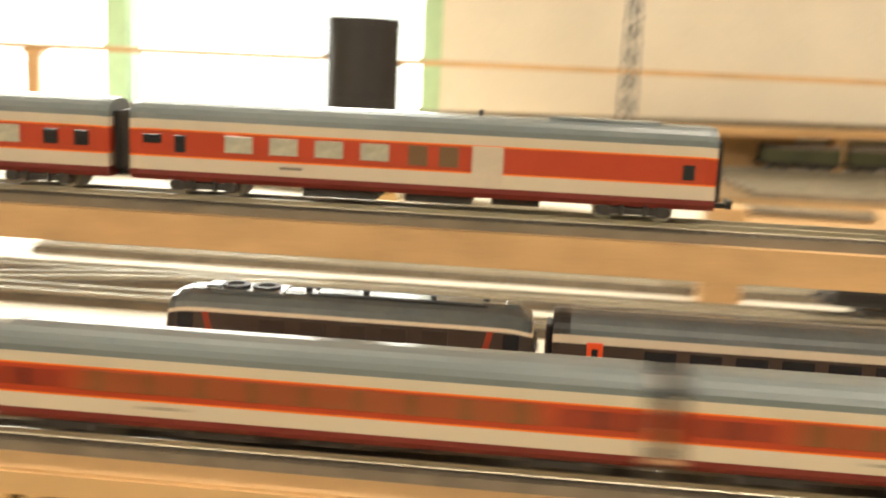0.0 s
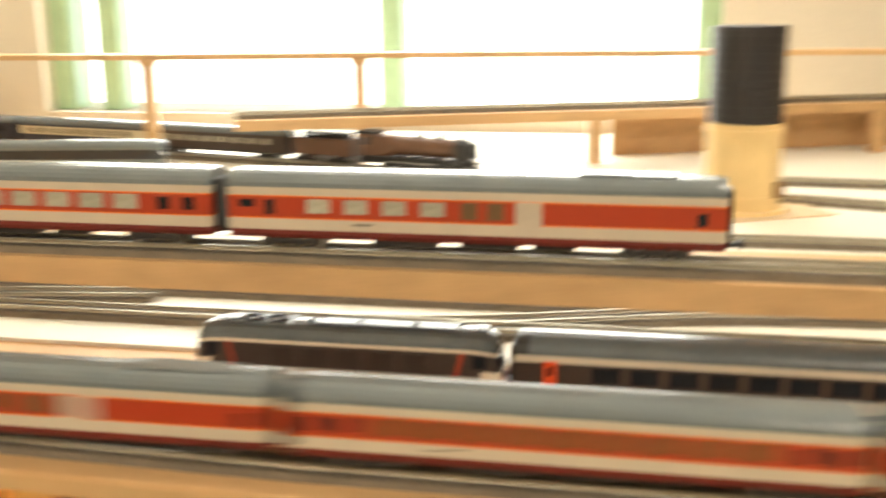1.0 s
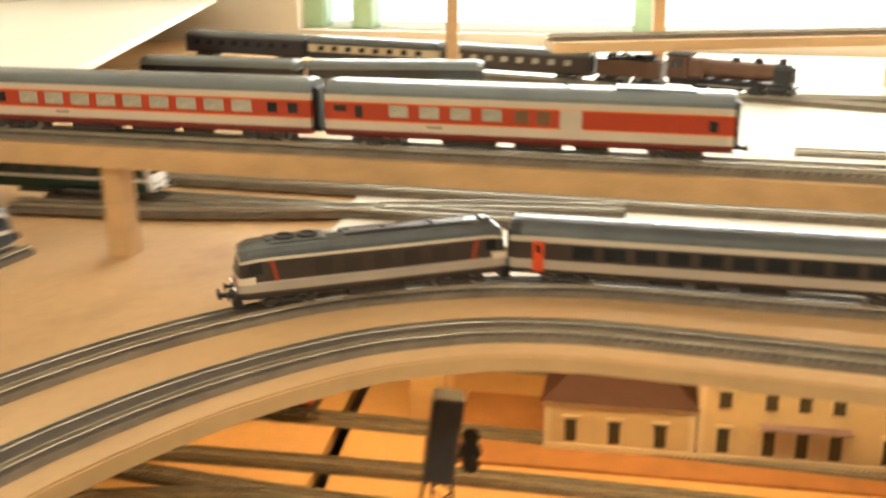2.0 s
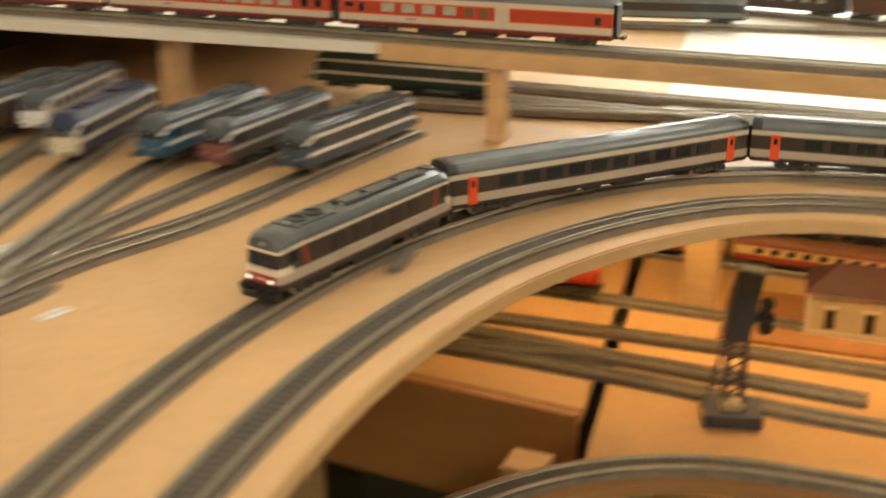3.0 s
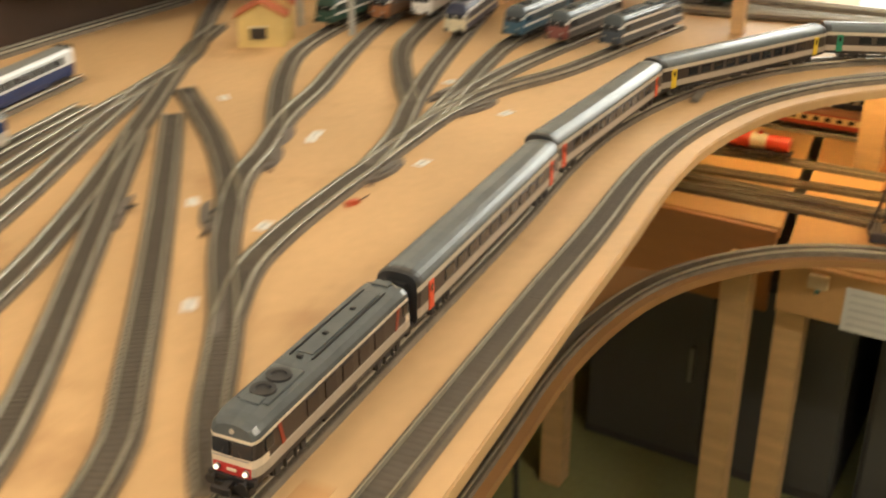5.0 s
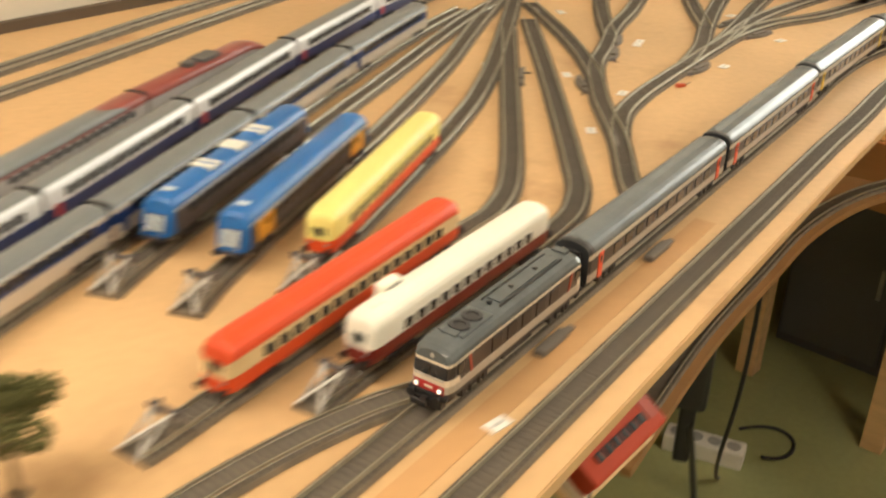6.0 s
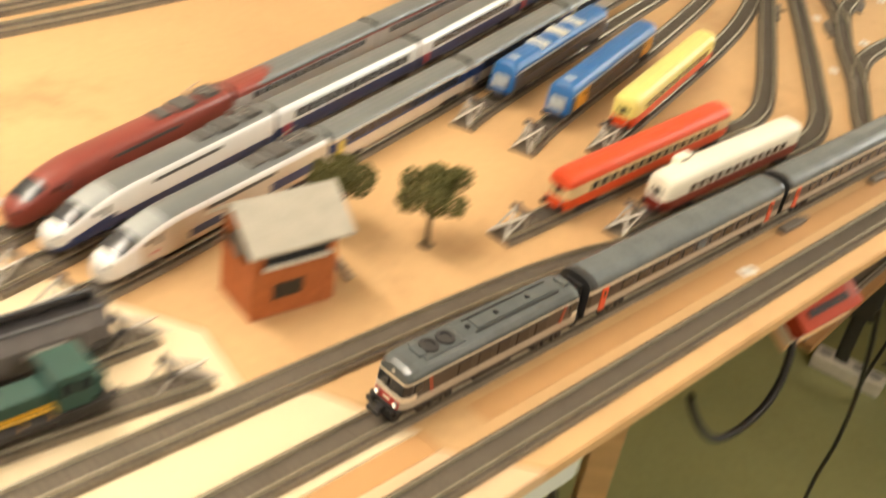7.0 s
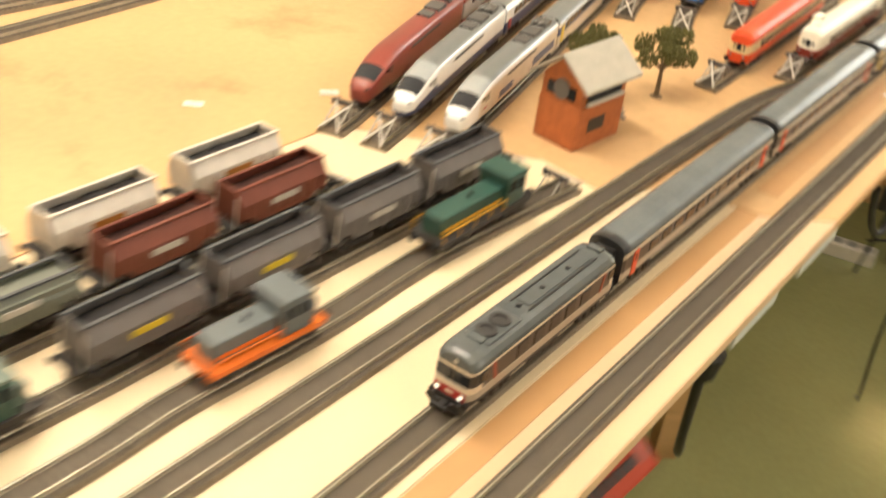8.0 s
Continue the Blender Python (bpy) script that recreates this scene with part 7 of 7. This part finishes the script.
wires("cable", "black cable hanging below the lower curve", [(0.20, 1.72, -0.27), (0.21, 1.75, -0.5), (0.19, 1.85, -0.8), (0.22, 2.05, FLOOR + 0.004)], 0.004, BLACK)
wires("cable", "black cable hanging from the table to an inline plug", [(-0.150, 0.52, -0.014), (-0.155, 0.60, -0.15), (-0.140, 0.72, -0.30), (-0.162, 0.77, -0.41)], 0.006, BLACK)
wires("cable", "thick black cable running down from the inline plug", [(-0.162, 0.77, -0.46), (-0.160, 0.82, -0.62), (-0.150, 0.95, -0.80), (-0.132, 1.17, FLOOR + 0.006)], 0.008, BLACK)
plug = thing("cable_plug", "black inline plug hanging below the table edge", "plug", m=pose(-0.162, 0.772, -0.44))
part("body", cyl(cyl(bmesh.new(), (0, 0, -0.03), (0, 0, 0.012), 0.020, 0.028, seg=16), (0, 0, 0.012), (0, 0, 0.03), 0.028, 0.014, seg=16), BLACK, plug)
part("collar", cyl(bmesh.new(), (0, 0, -0.040), (0, 0, -0.0305), 0.012, 0.014, seg=12), BLACK, plug)
for s0, s1 in ((1.025, 1.13), (1.19, 1.29)):
    a, b = (Vector((0.150, 1.492, 0)) + LEG * s + Vector((0.9445, -0.3286, 0)) * 0.0965 for s in (s0, s1))
    pan = thing("edge_panel", "pale blue-white plastic panel hung below the table edge", "panel", "edge panels", m=pose(a.x, a.y, -0.0125, 0, 0, math.degrees(math.atan2(b.y - a.y, b.x - a.x))))
    part("sheet", boxes((0, (b - a).length, -0.004, 0.004, -0.036, 0), bev=0.001), mat("pale_blue_plastic", (0.62, 0.66, 0.66), 0.4, vary=0.08), pan)
    part("batten", boxes((-0.02, (b - a).length + 0.02, -0.022, -0.0045, -0.028, 0), bev=0.001), PINE, pan)


def clutter():
    th = thing("power_strip", "white multi-way power strip lying on the floor", "power strip", m=pose(0.185, 2.128, FLOOR, 0, 0, -9))
    part("case", boxes((-0.085, 0.085, -0.026, 0.026, 0, 0.040), bev=0.006), mat("strip_white", (0.66, 0.62, 0.54), 0.4), th)
    for i in range(4):
        part("socket", cyl(bmesh.new(), (-0.06 + i * 0.040, 0, 0.0395), (-0.06 + i * 0.040, 0, 0.0415), 0.015, seg=18), mat("socket_grey", (0.3, 0.29, 0.26), 0.5), th)
    th = thing("transformer", "black transformer bundle hanging by its leads", "transformer", m=pose(0.113, 1.42, -0.275))
    part("body", boxes((-0.022, 0.022, -0.020, 0.020, -0.085, 0.02), bev=0.008), BLACK, th)
    part("lead", cyl(bmesh.new(), (0, 0, 0.018), (-0.01, -0.01, 0.10), 0.006, seg=10), BLACK, th)
    part("plug", boxes((-0.011, 0.011, -0.011, 0.011, -0.175, -0.0855), bev=0.005), BLACK, th)
    ca = mat("cabinet_grey", (0.075, 0.072, 0.070), 0.5, vary=0.2, scale=6)
    for i, (u, w, h) in enumerate(((-0.86, 0.52, 0.46), (-0.30, 0.62, 0.42), (0.36, 0.62, 0.46))):
        th = thing("cabinet", "dark grey storage cabinet standing under the tables", "cabinet", "cabinets", m=ROOM @ pose(u, 2.56, FLOOR))
        part("body", boxes((0, w, 0, 0.45, 0, h), bev=0.004), ca, th)
        for k in range(2):
            dr = part("door", boxes((0.01 + k * w / 2, w / 2 - 0.005 + k * w / 2, -0.012, -0.0005, 0.03, h - 0.02), bev=0.003), mat("cabinet_door", (0.095, 0.092, 0.088), 0.4, vary=0.15, scale=5), th)
            part("handle", boxes((w / 2 - 0.04 + k * 0.06, w / 2 - 0.03 + k * 0.06, -0.022, -0.0125, h * 0.45, h * 0.62), bev=0.002), STEEL, dr)
    th = thing("storage_bin", "pale grey plastic bin under the station table", "bin", m=ROOM @ pose(-0.05, 2.30, FLOOR))
    part("tub", boxes((0, 0.40, 0, 0.22, 0, 0.30), bev=0.01), mat("bin_grey", (0.16, 0.155, 0.14), 0.4), th)
    part("lid", boxes((-0.01, 0.41, -0.01, 0.23, 0.3005, 0.325), bev=0.005), mat("bin_lid", (0.30, 0.29, 0.26), 0.4), th)

    th = thing("storage_box", "grey plastic storage box with a pale lid standing on a cabinet", "storage box", m=pose(0.745, 2.46, FLOOR + 0.4605, 0, 0, -24))
    part("tub", boxes((0, 0.36, 0, 0.24, 0, 0.075), bev=0.008), mat("bin_grey", (0.16, 0.155, 0.14), 0.4), th)
    part("lid", boxes((-0.008, 0.368, -0.008, 0.248, 0.0755, 0.095), bev=0.005), mat("bin_lid", (0.30, 0.29, 0.26), 0.4), th)


clutter()
for p in ((-0.168, 1.14), (-0.42, 0.10), (-0.75, 0.3), (-0.6, 1.2), (-0.35, 2.2), (-0.30, 0.9)):
    post(p, FLOOR, -0.0125, 0.045, "tall pine leg under the railway table", 20)

hidden = yard_loco("black locomotive standing under the upper deck", BLACK, UNDER, BLACK, UNDER, L=0.20)
place(hidden, uv(0.80, 2.615), uv(1.0, 2.615), 0.003, 0.20)


# ------------------------------------------------------------------ movement
def vehicle_rows(at, front, L, z, base, way, times):
    """Rows for one vehicle whose leading end is at run front(t); way +1 runs up the line."""
    rows = []
    for t in times:
        s = front(t)
        a, b = at(s - way * base), at(s - way * (L - base))
        c, d = (a + b) / 2, (a - b)
        rows.append((t, pose(c.x, c.y, z + RAIL_TOP, 0, 0, math.degrees(math.atan2(d.y, d.x)))))
    return rows


LOCO = big_diesel()
EXPRESS = [corail_coach() for _ in range(2)]
EXPRESS += [corail_coach(mat("door_yellow", (0.72, 0.50, 0.03), 0.4), "grey and cream express coach with yellow doors"), corail_coach(mat("door_green", (0.02, 0.22, 0.12), 0.4), "grey and cream express coach with green doors"), corail_coach()]
RED_UPPER = [red_coach("brake")] + [red_coach() for _ in range(4)]
AMBERGLASS = mat("amber_glazing", (0.20, 0.085, 0.035), 0.12, vary=0.3, scale=150, bump=0)
RED_LOWER = [red_coach("brake", group="coaches of the front red express", glazing=AMBERGLASS)] + [red_coach(group="coaches of the front red express", glazing=AMBERGLASS) for _ in range(5)]


def motions():
    for v in (LOCO, *EXPRESS, *RED_UPPER, *RED_LOWER):
        v.scale = (1.0, STOCK, STOCK)
    times = [i * 0.25 for i in range(33)]
    at, near = ride(LINE_A)
    s0 = near((0.741, 2.240))
    run = np.polyfit((0, 0.5, 1.0, 1.7, 2.8, 3.5, 4.2, 5.3, 6.0, 6.5, 7.0, 7.5, 8.0), (-0.712, -0.500, -0.290, 0.0, 0.447, 0.725, 1.012, 1.452, 1.745, 1.952, 2.165, 2.378, 2.602), 3)
    front = lambda t: s0 + 0.006 + float(np.polyval(run, t))
    walk(LOCO, vehicle_rows(at, front, 0.206, 0, 0.038, 1, times))
    back = 0.206 + 0.007
    for c in EXPRESS:
        walk(c, vehicle_rows(at, lambda t, b=back: front(t) - b, 0.321, 0, 0.043, 1, times))
        back += 0.321 + 0.010
    # red express on the upper deck: runs the same way, brake coach last
    at, near = ride(LINE_T)
    s1 = near((0.798, 2.260))
    fr = lambda t: s1 + 0.376 * (t - 1.7)
    L = 0.305
    for i, c in enumerate(RED_UPPER):
        walk(c, vehicle_rows(at, lambda t, b=i * (L + 0.012): fr(t) - L + b, L, DECK_Z, 0.04, -1, times))
    # red express on the front line: runs the other way, towards the right
    at, near = ride(LINE_F)
    s2 = near((1.00, 2.06))
    tail = lambda t: s2 - 0.36 * (t - 1.7)
    for i, c in enumerate(RED_LOWER):
        walk(c, vehicle_rows(at, lambda t, b=i * (L + 0.012): max(L, tail(t) - b - L), L, 0, 0.04, -1, times))


motions()
